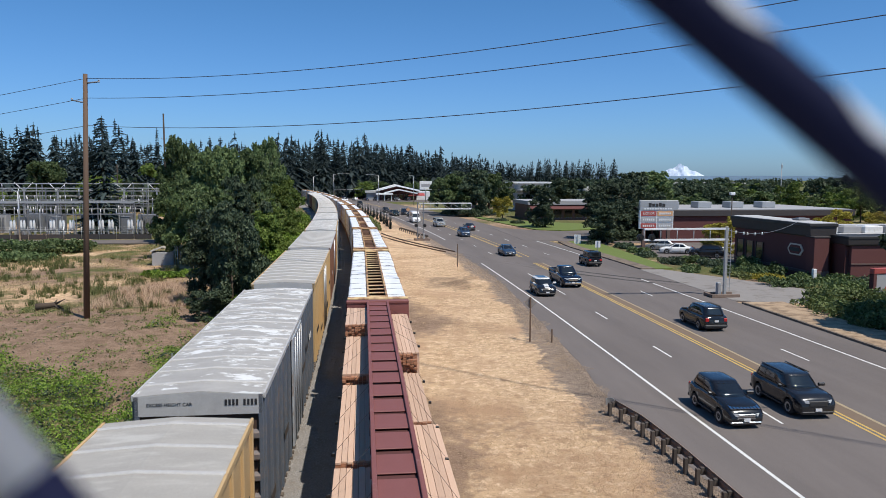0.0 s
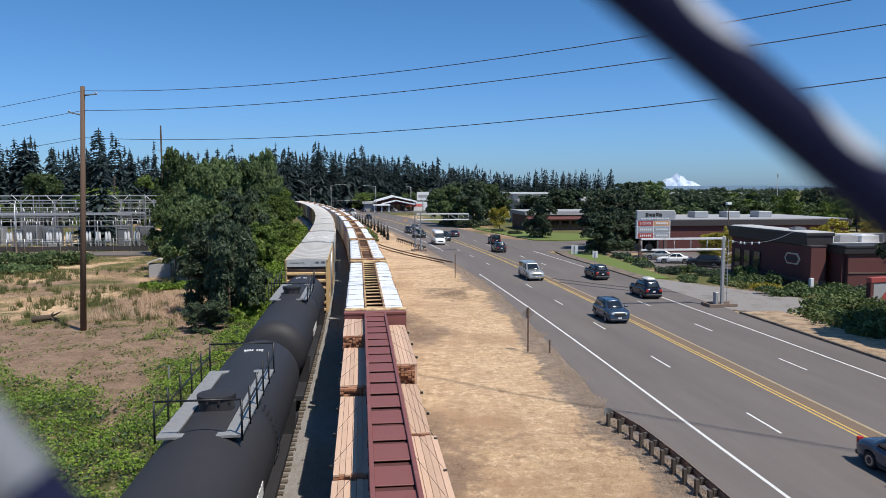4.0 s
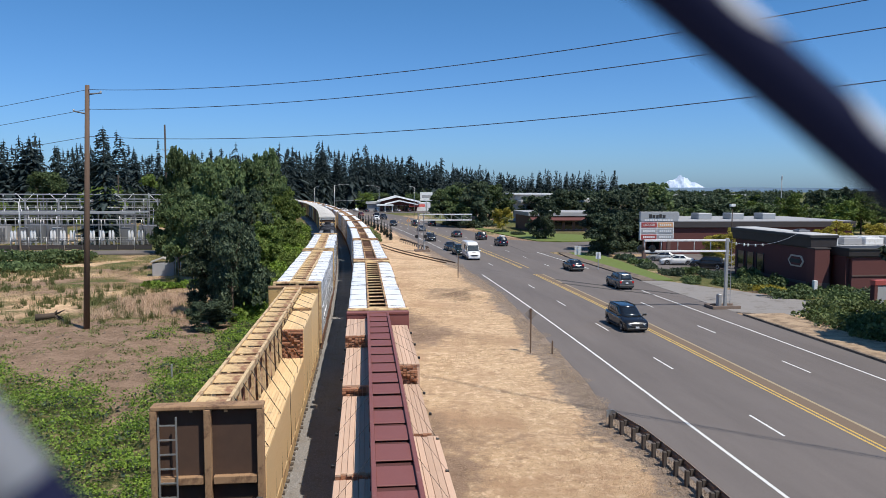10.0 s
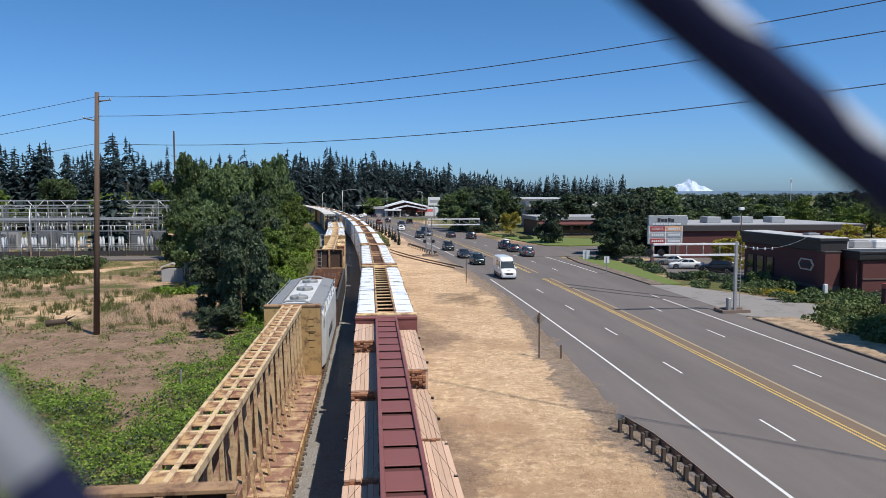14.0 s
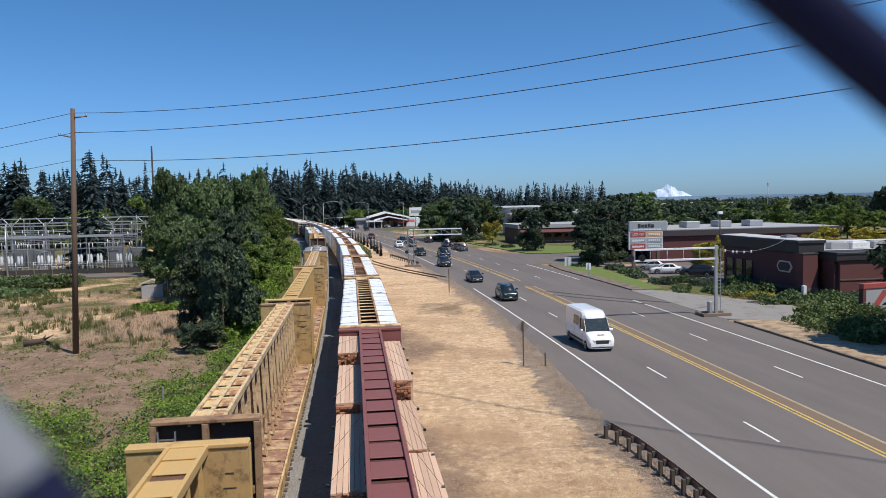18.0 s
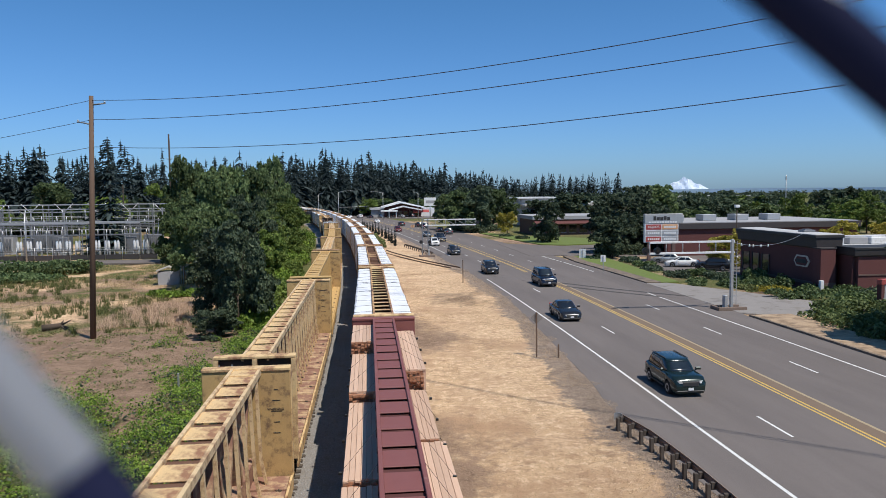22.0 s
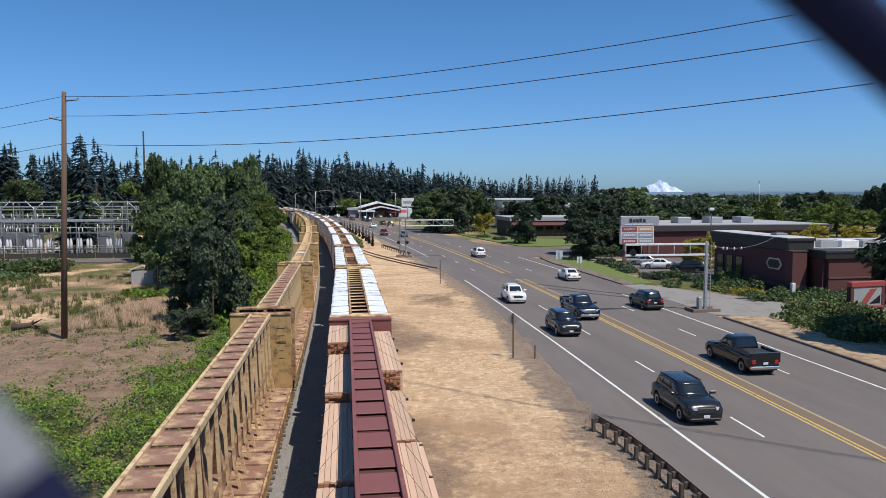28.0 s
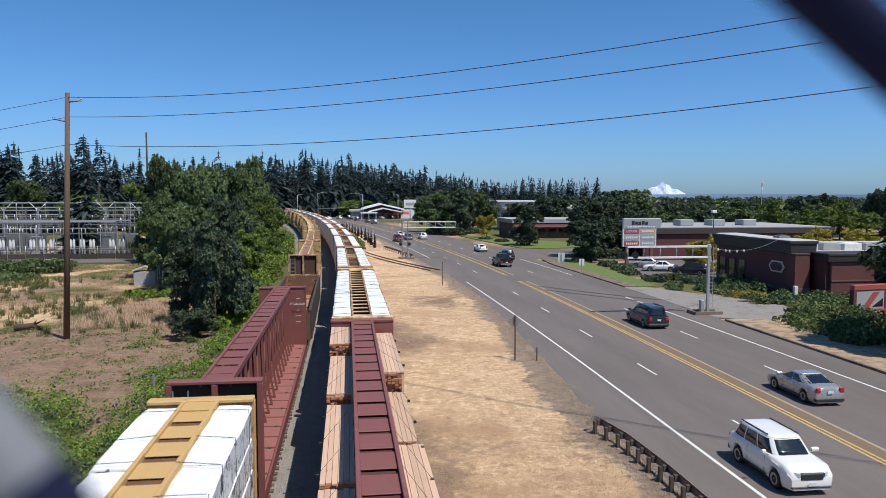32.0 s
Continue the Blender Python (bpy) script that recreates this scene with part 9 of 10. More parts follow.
for y_, z_, r_ in ((138.2, 5.2, 0.06), (145, 5.6, 0.06), (149.5, 7.4, 0.05), (153, 5.0, 0.06), (158, 8.6, 0.05), (161, 6.8, 0.05), (165, 9.6, 0.05)):
    part("pipe", Geo().tube((-101, y_, z_), (-40, y_, z_), r_, n=6), M_steel if rs_.random() < 0.6 else M_yard, yard)
    for k in range(11):
        x_ = -100 + k * 6 + rs_.uniform(-1.5, 1.5)
        st_ = part("stand", Geo().box(x_ - 0.07, x_ + 0.07, y_ - 0.07, y_ + 0.07, -0.3, z_ - 0.7), M_steel if k % 2 else M_yard, yard)
        part("insulator", Geo().tube((x_, y_, z_ - 0.72), (x_, y_, z_ - 0.05), 0.11, 0.08, n=7), M_white, st_)
for k in range(9):
    c_ = thing("control_cabinet", "pale upright control cabinet in the switchyard", "cabinet", pose(-96 + k * 6.3, 146.5, 0))
    part("body", Geo().box(-0.9, 0.9, -0.5, 0.5, -0.2, 3.4, 0.05), M_greywall if k % 3 == 0 else M_yard, c_)
    part("door", Geo().box(-0.7, 0.7, -0.54, -0.5, 0.4, 3.1, 0.01), M_yard, c_)
fence = thing("substation_fence", "grey wire fence round the substation", "fence")
part("mesh_panel", Geo().box(-104, -38, 135.95, 136.0, -0.1, 0.8), M_fascia, fence)
for k in range(23):
    part("post", Geo().tube((-104 + k * 3, 135.9, -0.3), (-104 + k * 3, 135.9, 2.2), 0.05, n=6), M_galv, fence)
for z in (1.3, 1.7, 2.1):
    part("rail", Geo().tube((-104, 135.9, z), (-38, 135.9, z), 0.02, n=5), M_galv, fence)
s = thing("equipment_cabinet", "small grey hut with a pitched roof and thin fence posts", "cabinet", pose(-25.5, 96.0, ground_z(-25.5, 96), 0, 0, 12))
part("body", Geo().box(-1.3, 1.3, -0.9, 0.9, -0.2, 1.7, 0.05), M_greywall, s)
part("roof", Geo().loft([[(-1.5, y, 1.7), (0, y, 2.25), (1.5, y, 1.7), (1.5, y, 1.78), (0, y, 2.33), (-1.5, y, 1.78)] for y in (-1.05, 1.05)]), M_conc, s, "shallow pitched roof")
for k in range(3):
    part("fence_post", Geo().tube((1.5 + 0.3 * k, -1.0, -0.2), (1.5 + 0.3 * k, -1.0, 2.3), 0.05, n=6), M_galv, s)


# ---- buildings ----
def window(parent, x0, x1, y, z0, z1, depth=0.12, facing="y"):
    w = part("window", Geo().box(x0, x1, y - 0.02, y + 0.02, z0, z1), M_glass, parent, "dark window")
    part("lintel", Geo().box(x0 - 0.06, x1 + 0.06, y - 0.05, y, z1, z1 + 0.07), M_steel, w)
    part("sill", Geo().box(x0 - 0.06, x1 + 0.06, y - 0.07, y, z0 - 0.07, z0), M_steel, w)
    return w


b = thing("brick_restaurant", "dark red brick restaurant with a grey fascia and white flat roof", "building")
part("wall", Geo().box(48.2, 50.8, 74.4, 90.4, -0.3, 4.7), M_brick, b, "dark red brick walls")
part("fascia", Geo().loft([[(47.7 + k, 73.7 + k * 0.6, z), (50.9, 73.7 + k * 0.6, z), (51.0, 90.8, z), (47.7 + k, 90.8, z)] for k, z in ((0.45, 4.6), (0.3, 4.75), (0.12, 5.75))]), M_fascia, b, "deep grey fascia band")
part("fascia_cap", Geo().box(47.68, 51.05, 73.68, 90.85, 5.75, 6.1, 0.05), M_trim, b, "dark edge strip of the roof")
part("roof", Geo().loft([[(48.0, 74.0, 6.104), (50.9, 74.0, 6.104), (50.9, 90.6, 6.104), (48.0, 90.6, 6.104)], [(48.3, 74.3, 6.16), (50.8, 74.3, 6.16), (50.8, 90.2, 6.2), (48.3, 90.2, 6.2)]]), M_roofwhite, b, "white flat roof")
part("pilaster", Geo().box(47.9, 49.6, 73.0, 74.38, -0.3, 4.75, 0.02), M_brick, b, "lit brick pilaster")
part("cap", Geo().box(47.8, 49.7, 72.95, 74.4, 4.62, 4.76, 0.02), M_fascia, b)
part("parapet", Geo().box(51.06, 52.2, 75.5, 79.5, 4.6, 6.05, 0.03), M_white, b, "white roof screen")
part("roof_unit", Geo().box(49.2, 50.6, 78.2, 79.4, 6.15, 6.4, 0.04).box(49.5, 50.3, 78.5, 79.1, 6.4, 6.5), M_yard, b, "low dark roof vent")
part("plinth", Geo().box(47.86, 49.64, 72.92, 73.0, -0.3, 1.0), M_brick_d, b)
part("brick_band", Geo().box(48.12, 48.2, 74.6, 90.4, 0.6, 0.9), M_brick_d, b)
for k in range(3):
    w_ = part("window", Geo().box(48.13, 48.2, 83.5 + k * 2.3, 85.0 + k * 2.3, 1.0, 3.2), M_glass, b, "dark window")
    for y in (83.4, 85.0):
        part("jamb", Geo().box(48.08, 48.13, y + k * 2.3, y + 0.1 + k * 2.3, 0.9, 3.3), M_trim, w_)
part("meter_box", Geo().box(47.7, 48.1, 72.6, 72.98, 0.2, 1.3, 0.03), M_white, b, "white meter box on the pilaster")
hexs = [(0.75, 0), (0.5, 0.55), (-0.5, 0.55), (-0.75, 0), (-0.5, -0.55), (0.5, -0.55)]
logo = part("emblem", Geo().loft([[(x, 76.8 + q * 2.0, 3.05 + z * 1.15) for q, z in hexs] for x in (48.1, 48.19)]), M_cream, b, "pale hexagonal emblem")
part("emblem_face", Geo().loft([[(x, 76.8 + q * 1.62, 3.05 + z * 0.86) for q, z in hexs] for x in (48.06, 48.11)]), M_brick, logo)
part("emblem_bar", Geo().box(48.02, 48.07, 75.9, 77.7, 2.84, 3.26), M_trim, logo)
# brick courses that show on the lit walls
b2 = thing("brick_annex", "red brick annex with a grey fascia", "building")
part("wall", Geo().box(50.5, 82, 71.6, 73.6, -0.3, 4.0).box(52.3, 82, 73.6, 92, -0.3, 4.0), M_brick, b2, "red brick walls")
part("bay", Geo().box(50.9, 55.9, 71.2, 71.58, -0.3, 3.95, 0.02), M_brick, b2, "lit brick bay")
part("fascia", Geo().loft([[(50.3 + k, 74.4, z), (50.3 + k, 70.9 + k, z), (82.3, 70.9 + k, z), (82.3, 74.4, z)] for k, z in ((0.3, 3.9), (0.1, 4.05), (0.0, 4.65))]), M_fascia, b2, "grey fascia band")
part("fascia_cap", Geo().box(50.25, 82.35, 70.85, 74.4, 4.65, 4.9, 0.04), M_trim, b2, "dark edge strip of the roof")
part("roof", Geo().box(52.3, 82, 74.42, 92, 4.5, 4.85), M_roofwhite, b2)
part("brick_band", Geo().box(50.92, 55.9, 71.12, 71.2, 1.9, 2.05).box(56, 82, 71.52, 71.6, 1.9, 2.05), M_brick_d, b2)
for k in range(4):
    part("roof_unit", Geo().box(53.2 + k * 2.6, 55.4 + k * 2.6, 76, 78, 4.85, 5.6, 0.05).box(53.5 + k * 2.6, 55.1 + k * 2.6, 76.3, 77.7, 5.6, 5.68), M_white if k % 2 else M_greywall, b2, "pale roof unit")
part("service_box", Geo().box(51.0, 52.3, 72.8, 73.6, -0.2, 1.2, 0.04), M_steel, b2)
sg = thing("entrance_sign", "pale entrance sign with a red cap and dark lettering shapes", "sign", pose(46.2, 61.4, 0, 0, 0, 10))
part("sign_cabinet", Geo().box(0, 3.6, -0.2, 0.2, 0.5, 2.3, 0.03), M_greywall, sg)
part("cap", Geo().box(-0.25, 3.85, -0.28, 0.28, 2.3, 2.8, 0.04), M_red, sg, "dark red cap")
part("sill", Geo().box(-0.1, 3.7, -0.26, 0.26, 0.3, 0.5, 0.02), M_red, sg)
part("post", Geo().box(-0.25, 0.15, -0.25, 0.25, -0.2, 2.3, 0.03), M_brick, sg)
part("post", Geo().box(3.45, 3.85, -0.25, 0.25, -0.2, 2.3, 0.03), M_brick, sg)
part("sign_shape", Geo().loft([[(x, y, z) for x, z in ((0.9, 0.7), (1.7, 0.7), (2.9, 2.1), (2.1, 2.1))] for y in (-0.215, -0.2)]), M_red, sg)
part("sign_shape", Geo().loft([[(x, y, z) for x, z in ((2.0, 0.7), (3.3, 0.7), (3.3, 1.5))] for y in (-0.215, -0.2)]), PAINT["navy"], sg)
b3 = thing("brick_store", "long low brick store with a grey roof edge", "building")
part("wall", Geo().box(50, 84, 118, 140, -0.3, 4.6), M_brick, b3)
part("fascia", Geo().box(49.6, 84.4, 117.6, 140.4, 4.6, 5.6, 0.04), M_fascia, b3)
part("roof", Geo().box(50, 84, 118, 140, 5.6, 5.72), M_greywall, b3)
for k in range(4):
    part("roof_unit", Geo().box(53 + k * 6, 55.5 + k * 6, 124, 127, 5.72, 6.8, 0.06), M_steel, b3)
for k in range(6):
    part("window", Geo().box(49.92, 50, 119.5 + k * 3.3, 121.7 + k * 3.3, 0.8, 3.0), M_glass, b3)
b4 = thing("strip_store", "low store with a pale roof and red-brown front", "building")
part("wall", Geo().box(43, 64, 187, 205, -0.3, 4.0), M_brick_d, b4)
part("fascia", Geo().box(42.5, 64.5, 186.5, 205.5, 4.0, 5.0, 0.04), M_greywall, b4)
part("awning", Geo().loft([[(43, 185.2, 2.9), (43, 187, 3.7), (43, 187, 3.8), (43, 185.2, 3.0)], [(60, 185.2, 2.9), (60, 187, 3.7), (60, 187, 3.8), (60, 185.2, 3.0)]]), M_brick, b4)
for k in range(6):
    window(b4, 44 + k * 2.8, 46 + k * 2.8, 186.97, 0.6, 2.6)
b5 = thing("office_block", "pale two-storey flat-roofed block among trees", "building")
part("wall", Geo().box(52, 76, 236, 252, -0.3, 6.6), M_greywall, b5)
part("roof", Geo().box(51, 77, 235, 253, 6.6, 7.3, 0.04), M_roofwhite, b5)
part("upper_storey", Geo().box(50, 62, 240, 250, 7.3, 9.2), M_greywall, b5)
part("upper_roof", Geo().box(49, 63, 239, 251, 9.2, 9.7), M_white, b5)
for k in range(7):
    window(b5, 53 + k * 3.2, 55.2 + k * 3.2, 235.97, 3.6, 5.6)
b6 = thing("warehouse", "long pale warehouse far behind the trees", "building")
part("wall", Geo().box(78, 150, 268, 290, -0.3, 7.0), M_cream, b6)
part("roof", Geo().box(77, 151, 267, 291, 7.0, 7.5), M_roofwhite, b6)
b7 = thing("warehouse", "wide pale grey warehouse in the distance", "building")
part("wall", Geo().box(205, 262, 480, 520, -0.3, 6.5), M_greywall, b7)
part("roof", Geo().box(204, 263, 479, 521, 6.5, 8.0), M_roofwhite, b7)
b8 = thing("roadside_store", "low red-brown store with a white gabled front", "building")
part("wall", Geo().box(8, 26, 361, 380, -0.2, 4.6), M_brick, b8)
part("wing", Geo().box(1.5, 8, 364, 380, -0.2, 3.6), M_greywall, b8, "pale flat-roofed wing")
part("wing_roof", Geo().box(0.8, 8, 363, 380, 3.6, 4.6), M_roofwhite, b8)
part("gable", Geo().loft([[(8, y, 4.6), (16, y, 6.6), (26, y, 4.6)] for y in (361.0, 380.0)]), M_brick, b8)
part("roof", Geo().loft([[(6.6, y, 4.4), (16, y, 6.9), (27.6, y, 4.3), (27.6, y, 5.0), (16, y, 7.7), (6.6, y, 5.1)] for y in (358, 381)]), M_white, b8, "broad white gabled roof")
part("inner_gable", Geo().loft([[(10, y, 3.4), (17, y, 5.0), (26, y, 3.2), (26, y, 3.7), (17, y, 5.6), (10, y, 3.9)] for y in (352, 358)]), M_white, b8, "lower white porch gable")
part("canopy", Geo().box(6, 14, 349, 356, 2.9, 3.5, 0.05), M_white, b8, "white flat canopy")
for k in range(3):
    part("canopy_post", Geo().box(6.4 + k * 3.4, 6.8 + k * 3.4, 350, 350.4, -0.2, 2.9), M_white, b8)
for k in range(6):
    window(b8, 9 + k * 2.8, 11 + k * 2.8, 360.97, 0.6, 2.8)
part("red_awning", Geo().loft([[(22, 359, 2.2), (30, 359, 2.2), (30, 361, 3.4), (22, 361, 3.4)], [(22, 359, 2.3), (30, 359, 2.3), (30, 361, 3.5), (22, 361, 3.5)]]), M_red, b8, "red awning")
part("side_wing", Geo().box(26.05, 33, 364, 380, -0.2, 4.2), M_white, b8, "white side wing")
broadleaf("farbright", 1.0, 372, 9.5, 5.0, "light green tree beside the far store", 231)


# ---- shopping centre sign ----
s = thing("marquee_sign", "grey shopping centre sign on posts with red and orange panels", "sign", pose(0, 0, 0))
for x in (43.6, 47.6):
    part("post", Geo().box(x - 0.25, x + 0.25, 109.9, 110.3, -0.2, 3.2), M_brick_d, s)
part("cabinet", Geo().box(42.8, 48.3, 109.85, 110.35, 3.05, 5.95, 0.04), M_white, s)
part("header", Geo().box(42.8, 49.0, 109.8, 110.4, 5.95, 7.5, 0.05), M_steel, s, "grey header board")
for k in range(5):
    part("header_bar", Geo().box(44.2 + k * 0.55, 44.65 + k * 0.55, 109.76, 109.8, 6.5 + 0.05 * (k % 2), 7.0 + 0.12 * (k % 3 == 0)), M_print_dark, s)
for k in range(11):
    part("header_bar", Geo().box(43.5 + k * 0.42, 43.8 + k * 0.42, 109.76, 109.8, 6.08, 6.3), M_white, s)
for r_, (a_, b_) in enumerate(((M_red, M_orange), (M_greywall, M_steel), (M_red, M_greywall))):
    for q, mm in enumerate((a_, b_)):
        part("tenant_panel", Geo().box(43.0 + q * 2.65, 45.5 + q * 2.65, 109.8, 109.85, 5.05 - r_ * 0.95, 5.85 - r_ * 0.95, 0.01), mm, s)
        if not (r_ == 0 and q == 0):
            for k in range(6):
                part("panel_bar", Geo().box(43.3 + q * 2.65 + k * 0.33, 43.52 + q * 2.65 + k * 0.33, 109.77, 109.8, 5.3 - r_ * 0.95, 5.6 - r_ * 0.95), M_white, s)
letters("lettering", "LIQUOR", 0.5, M_white, s, pose(44.25, 109.78, 5.45, 90, 0, 0))


# ---- street lamps and signals far down the road ----
def street_lamp(x, y, h, arm, label, wire=False):
    s = thing("street_lamp", label, "street lamp", pose(x, y, 0))
    part("pole", Geo().tube((0, 0, -0.2), (0, 0, h), 0.14, 0.08, n=10), M_galv, s)
    part("arm", Geo().tube((0, 0, h - 0.3), (arm * 0.5, 0, h + 0.3), 0.06, n=6).tube((arm * 0.5, 0, h + 0.3), (arm, 0, h + 0.35), 0.05, n=6), M_galv, s)
    part("head", Geo().box(min(arm, arm * 1.3), max(arm, arm * 1.3), -0.15, 0.15, h + 0.25, h + 0.42, 0.04), M_steel, s)
    if wire:
        part("mast_arm", Geo().tube((0, 0, 6.0), (12, 0, 6.4), 0.09, 0.05, n=8), M_galv, s)
        for k in (5, 8, 11):
            part("signal_head", Geo().box(k - 0.2, k + 0.2, -0.2, 0.2, 5.3, 6.5, 0.05), M_black, s, "black traffic signal")
    return s


street_lamp(-11.9, 300, 12.4, 4.6, "tall galvanised street lamp with a signal arm", True)
street_lamp(6.5, 318, 12.0, -4.2, "tall galvanised street lamp")
street_lamp(20.5, 300, 11.6, -1.5, "plain galvanised street lamp")
street_lamp(-22, 330, 11.5, 1.5, "slender street lamp beyond the tracks")
street_lamp(-60, 135, 8.5, -1.8, "pale street lamp on the back road")
s = thing("store_pole_sign", "white roadside store sign on a pole", "sign", pose(26.3, 310, 0))
part("pole", Geo().tube((0, 0, -0.2), (0, 0, 9), 0.2, n=8), M_galv, s)
part("panel", Geo().box(-2.6, 2.6, -0.25, 0.25, 6.0, 9.6, 0.05), M_white, s)
part("panel_bar", Geo().box(-1.9, 1.9, -0.29, -0.25, 7.2, 8.4), M_greywall, s)
s = thing("radio_mast", "thin grey radio mast on the skyline", "mast", pose(150, 250, 0))
part("mast", Geo().tube((0, 0, 0), (0, 0, 16.5), 0.2, 0.12, n=6).box(-0.22, 0.22, -0.12, 0.12, 14.6, 16), M_steel, s)


# ---- mountain and far ridge ----
def mountain():
    gg = Geo()
    az, d = radians(24.26), 4600.0
    cx, cy = d * math.sin(az), d * math.cos(az)
    ux, uy = math.cos(az), -math.sin(az)
    n, m = 60, 14
    rows = []
    for j in range(m + 1):
        f = j / m
        row = []
        for i in range(n + 1):
            q = -1 + 2 * i / n
            prof = (1 - abs(q + 0.06)) ** 1.5 if abs(q + 0.06) < 1 else 0.0
            prof += 0.1 * max(0.0, 1 - abs(q - 0.35) / 0.2) * 0.5 + 0.08 * max(0.0, 1 - abs(q + 0.45) / 0.22)
            ridge = 1 + 0.2 * noise.noise(Vector((q * 9, f * 2.2, 3.0))) + 0.1 * noise.noise(Vector((q * 24, f * 5, 5.0)))
            z = -20 + (104 * prof * ridge + 14) * f
            w = 250
            o = -60 * (1 - f)
            row.append((cx + ux * q * w + math.sin(az) * (o + 14 * noise.noise(Vector((q * 11, f * 6, 1)))), cy + uy * q * w + math.cos(az) * o, z))
        rows.append(row)
    gg.loft(rows, closed=False, caps=False, smooth=False)
    return gg


# Haze and bluish shade are mixed into the snow and rock colours.
M_snow = mat("hazy_snow_and_rock", (0.72, 0.79, 0.9), 0.9, second=(0.56, 0.65, 0.8), scale=0.03, amount=0.75, fine=0.2, bump=0.0, stain=(0.42, 0.52, 0.68), stain_scale=0.03, stain_amount=0.42, stretch=(1, 1, 0.35))
solid("snow_mountain", mountain(), M_snow, "snow-covered volcano far on the horizon", "mountain", "structure")
# Distance haze is put into the ridge's pale blue base colour.
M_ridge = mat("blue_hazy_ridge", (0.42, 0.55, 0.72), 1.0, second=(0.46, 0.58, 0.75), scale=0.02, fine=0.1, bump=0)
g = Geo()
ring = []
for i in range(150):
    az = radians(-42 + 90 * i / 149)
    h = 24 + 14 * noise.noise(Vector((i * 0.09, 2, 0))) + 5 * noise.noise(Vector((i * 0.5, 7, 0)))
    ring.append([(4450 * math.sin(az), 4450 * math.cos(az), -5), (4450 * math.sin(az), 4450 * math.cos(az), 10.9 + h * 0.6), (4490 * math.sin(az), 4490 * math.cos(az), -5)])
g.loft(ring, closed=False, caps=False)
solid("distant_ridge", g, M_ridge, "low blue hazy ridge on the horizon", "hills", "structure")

# ---- overpass with its chain-link fence ----
ov = thing("overpass", "concrete overpass carrying a walk over the railway and highway", "bridge", kind="structure")
part("deck", Geo().box(-60, 60, -12, 0.35, 8.35, 9.3), M_conc, ov)
part("parapet", Geo().box(-60, 60, 0.03, 0.35, 9.3, 10.1, 0.02), M_conc, ov)
for x in (-14, -9.2, 8.4, 36.5):
    part("pier", Geo().box(x - 0.6, x + 0.6, -9, -1.5, -0.5, 8.35, 0.05), M_conc, ov)
fn = thing("chain_link_fence", "chain-link fence with shade and sunlight put into its wire colours", "fence")
# Shaded and sunlit stretches of wire are put into these two colours.
M_wire_shade = plain("navy_shaded_wire", (0.01, 0.012, 0.036), 0.75, spec=0.1)
M_wire_sun = plain("pale_sunlit_wire", (0.48, 0.49, 0.52), 0.5, 0.2)
FY = 0.0465
d1 = Vector((0.01387, 0, -0.01047)).normalized()
d2 = Vector((0.00422, 0, -0.00581)).normalized()
WR = 0.00205


def wire_run(p, d, s0, s1, name, material, r=WR, parent=None, label=""):
    g = Geo()
    g.tube(p + d * s0, p + d * s1, r, n=16, caps=True)
    return part(name, g, material, parent or fn, label)


u0 = Vector((0.02063, FY, 10.91151))
wire_run(u0, d1, -0.9, 0.9, "wire", M_wire_shade)
n2 = Vector((d2.z, 0, -d2.x))
l0 = Vector((-0.0199, FY, 10.883)) + n2 * (WR if n2.z < 0 else -WR)
wire_run(l0, d2, 0.0008, 0.9, "wire", M_wire_shade)
wire_run(l0, d2, -0.9, 0.0008, "wire", M_wire_sun, WR * 0.97, None, "pale stretch of wire painted as sunlit")


def worn_patch(s0, s1, w0, w1):
    """A pale shell painted as sunlight on the upper side of the wire."""
    g = Geo()
    up = Vector((-d1.z, 0, d1.x))
    if up.z < 0:
        up = -up
    toward = Vector((0, -1, 0))
    rings = []
    n = 10
    for i in range(n + 1):
        f = i / n
        s = s0 + (s1 - s0) * f
        half = math.sin(math.pi * min(1, max(0, f))) ** 0.6
        ring = []
        for k in range(7):
            a = w0 + (w1 - w0) * (0.5 + (k / 6 - 0.5) * half)
            ring.append(u0 + d1 * s + (up * math.cos(a) + toward * math.sin(a)) * (WR * 1.03))
        rings.append(ring)
    g.loft(rings, closed=False, caps=False, smooth=True)
    part("worn_patch", g, M_wire_sun, fn, "pale patch painted as sunlight on the wire")


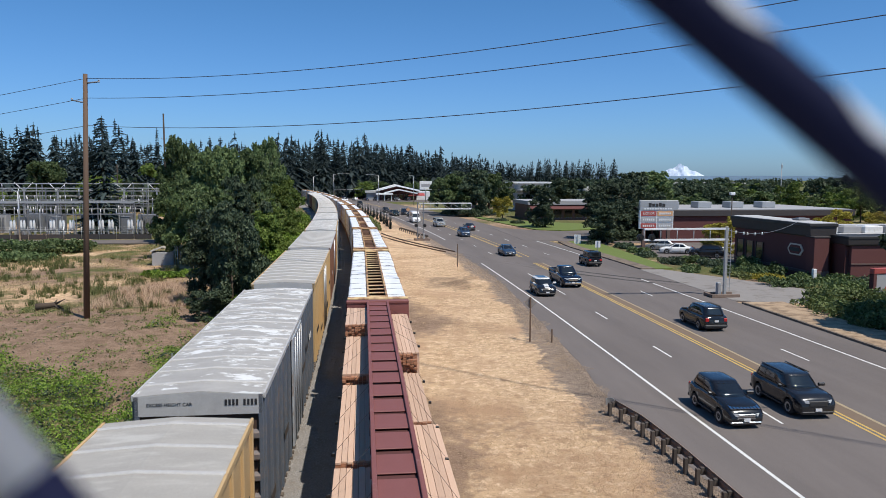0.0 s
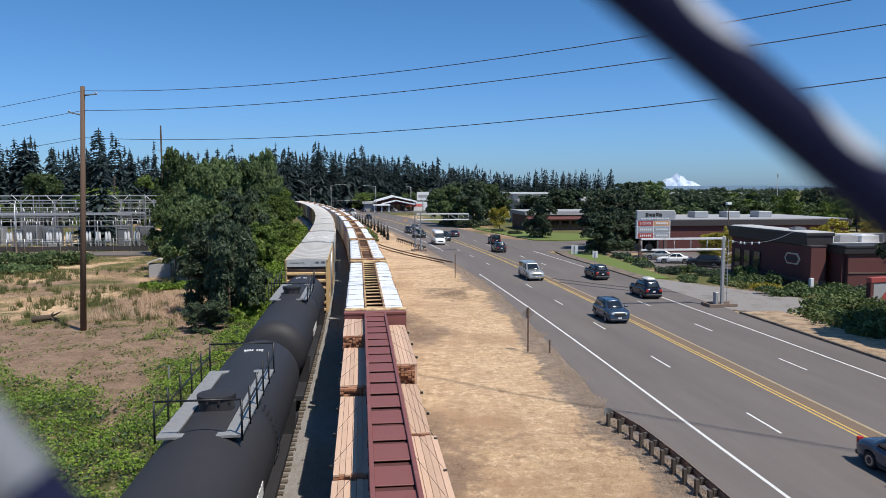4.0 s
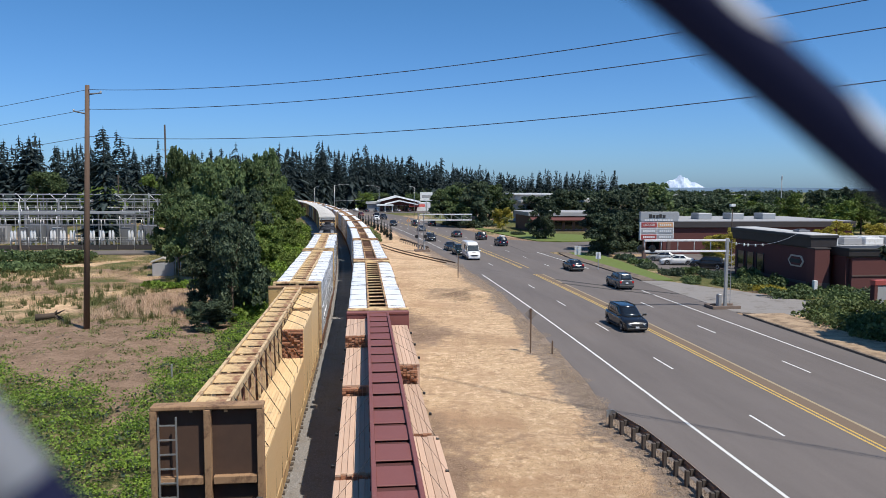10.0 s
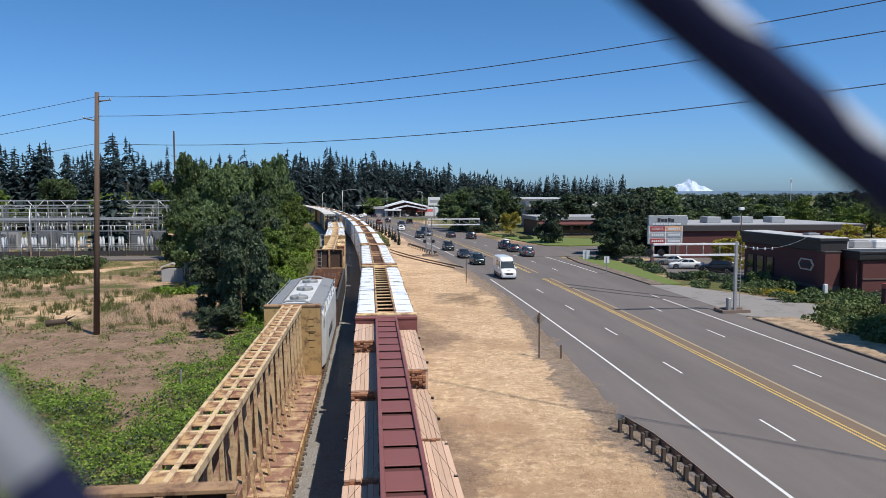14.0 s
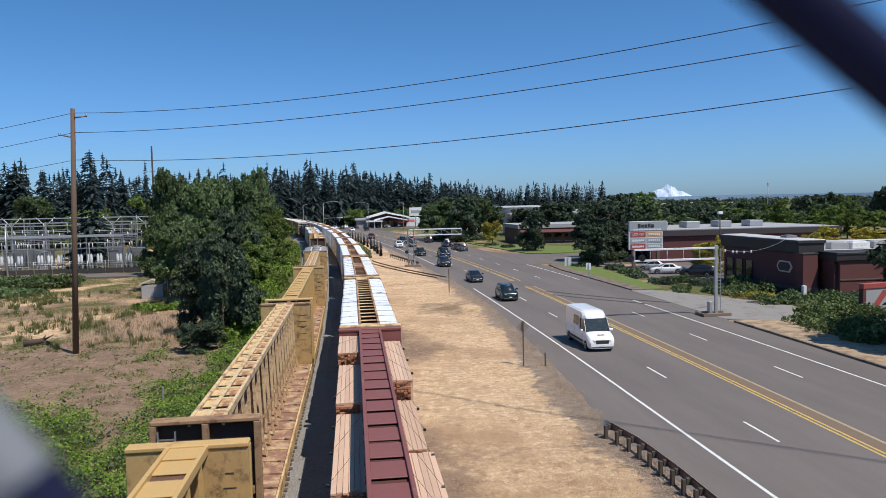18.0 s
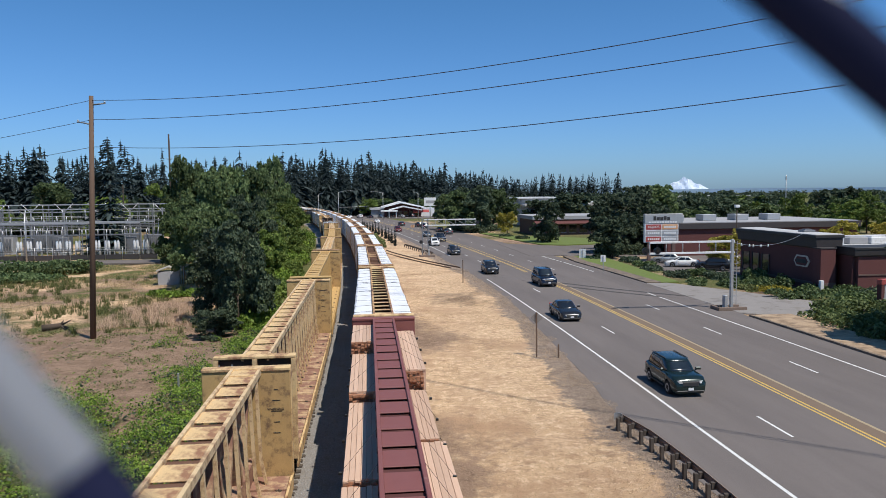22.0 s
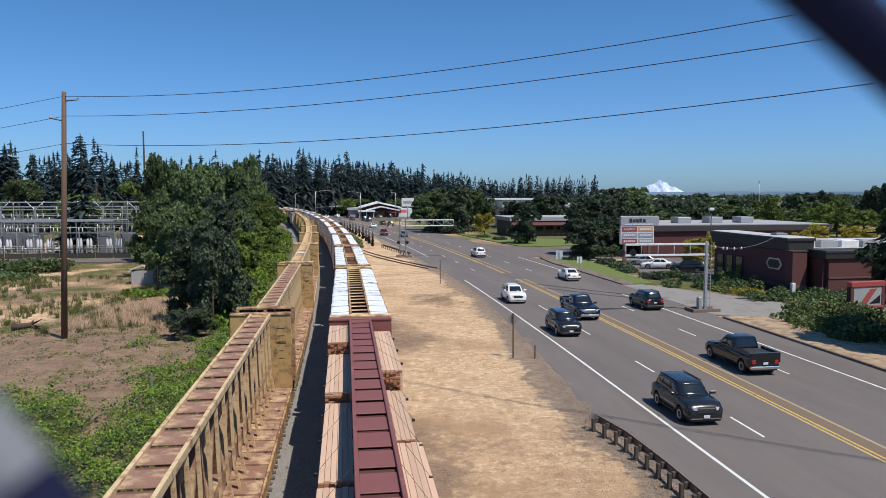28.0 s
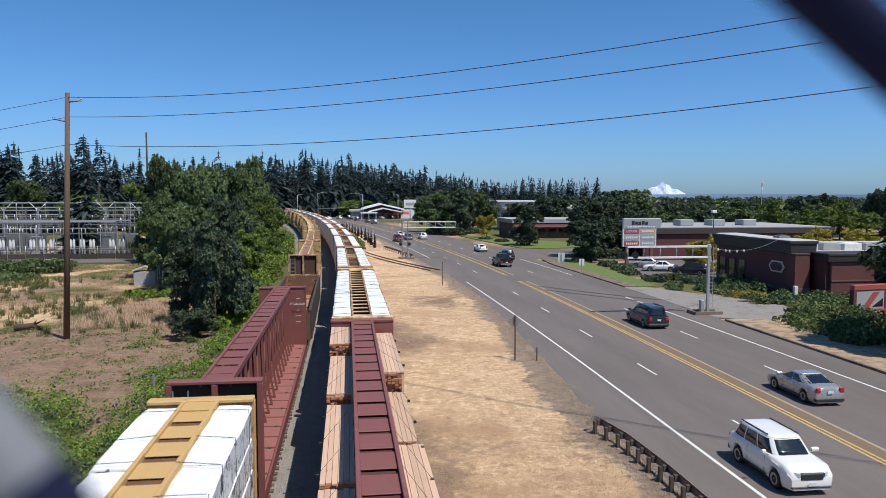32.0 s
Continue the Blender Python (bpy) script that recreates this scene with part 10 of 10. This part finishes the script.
worn_patch(-0.0022, 0.0066, -0.5, 1.3)
worn_patch(0.0113, 0.019, -0.5, 1.35)
nn = Vector((d1.z, 0, -d1.x))
if nn.z > 0:
    nn = -nn
for k in (2, 3, 4, 5, 6):
    wire_run(u0 + nn * (0.0535 * k), d1, -0.9, 0.9, "wire", M_wire_shade)
for k in (1, 2, 3, 4, 5):
    wire_run(u0 - nn * (0.0535 * k), d1, -0.9, 0.9, "wire", M_wire_shade)
dd = Vector((d1.x, 0, -d1.z))
for k in range(-5, 6):
    base = Vector((-0.048, FY + 0.004, 10.93)) if k <= 0 else Vector((0.062, FY + 0.004, 10.868))
    step = abs(k) * 0.07 if k <= 0 else (k - 1) * 0.07
    sgn = 1 if k <= 0 else -1
    nn2 = Vector((-dd.z, 0, dd.x))
    wire_run(base + nn2 * (sgn * step), dd, -0.75, 0.75, "wire", M_wire_shade)
for x in (-1.3, 1.3):
    part("fence_post", Geo().tube((x, FY + 0.05, 10.05), (x, FY + 0.05, 12.0), 0.03, n=10), M_black, fn)
part("top_rail", Geo().tube((-1.3, FY + 0.05, 11.98), (1.3, FY + 0.05, 11.98), 0.025, n=10), M_black, fn)


# ---- motion ----
def train_run(t):
    """Metres that the train has gone since the start."""
    return 14.137 * t - 0.023675 * t * t + 0.00076828 * t ** 3


def road_pose(lane, y, toward):
    return pose(road_x(lane, y), y, 0.0, 0, 0, road_heading(y) + (180 if toward else 0))


def motions():
    for car, mid in consist:
        rows = []
        for k in range(33):
            y = mid + train_run(k)
            rows.append((float(k), pose(TRACK_L - bend(y), y, RAIL, 0, 0, heading(y))))
        walk(car, rows)
    for v, lane, toward, rows in traffic:
        rows = [(t, y + 2.2) for t, y in rows]
        (t0, y0), (t1, y1) = rows[0], rows[1]
        if t0 > 0:
            rows.insert(0, (0.0, max(-640.0, min(680.0, y0 + (y1 - y0) / (t1 - t0) * -t0))))
        (t0, y0), (t1, y1) = rows[-2], rows[-1]
        if t1 < 32:
            rows.append((32.0, max(-640.0, min(680.0, y1 + (y1 - y0) / (t1 - t0) * (32 - t1)))))
        walk(v, [(t, road_pose(lane, y, toward)) for t, y in rows])


motions()
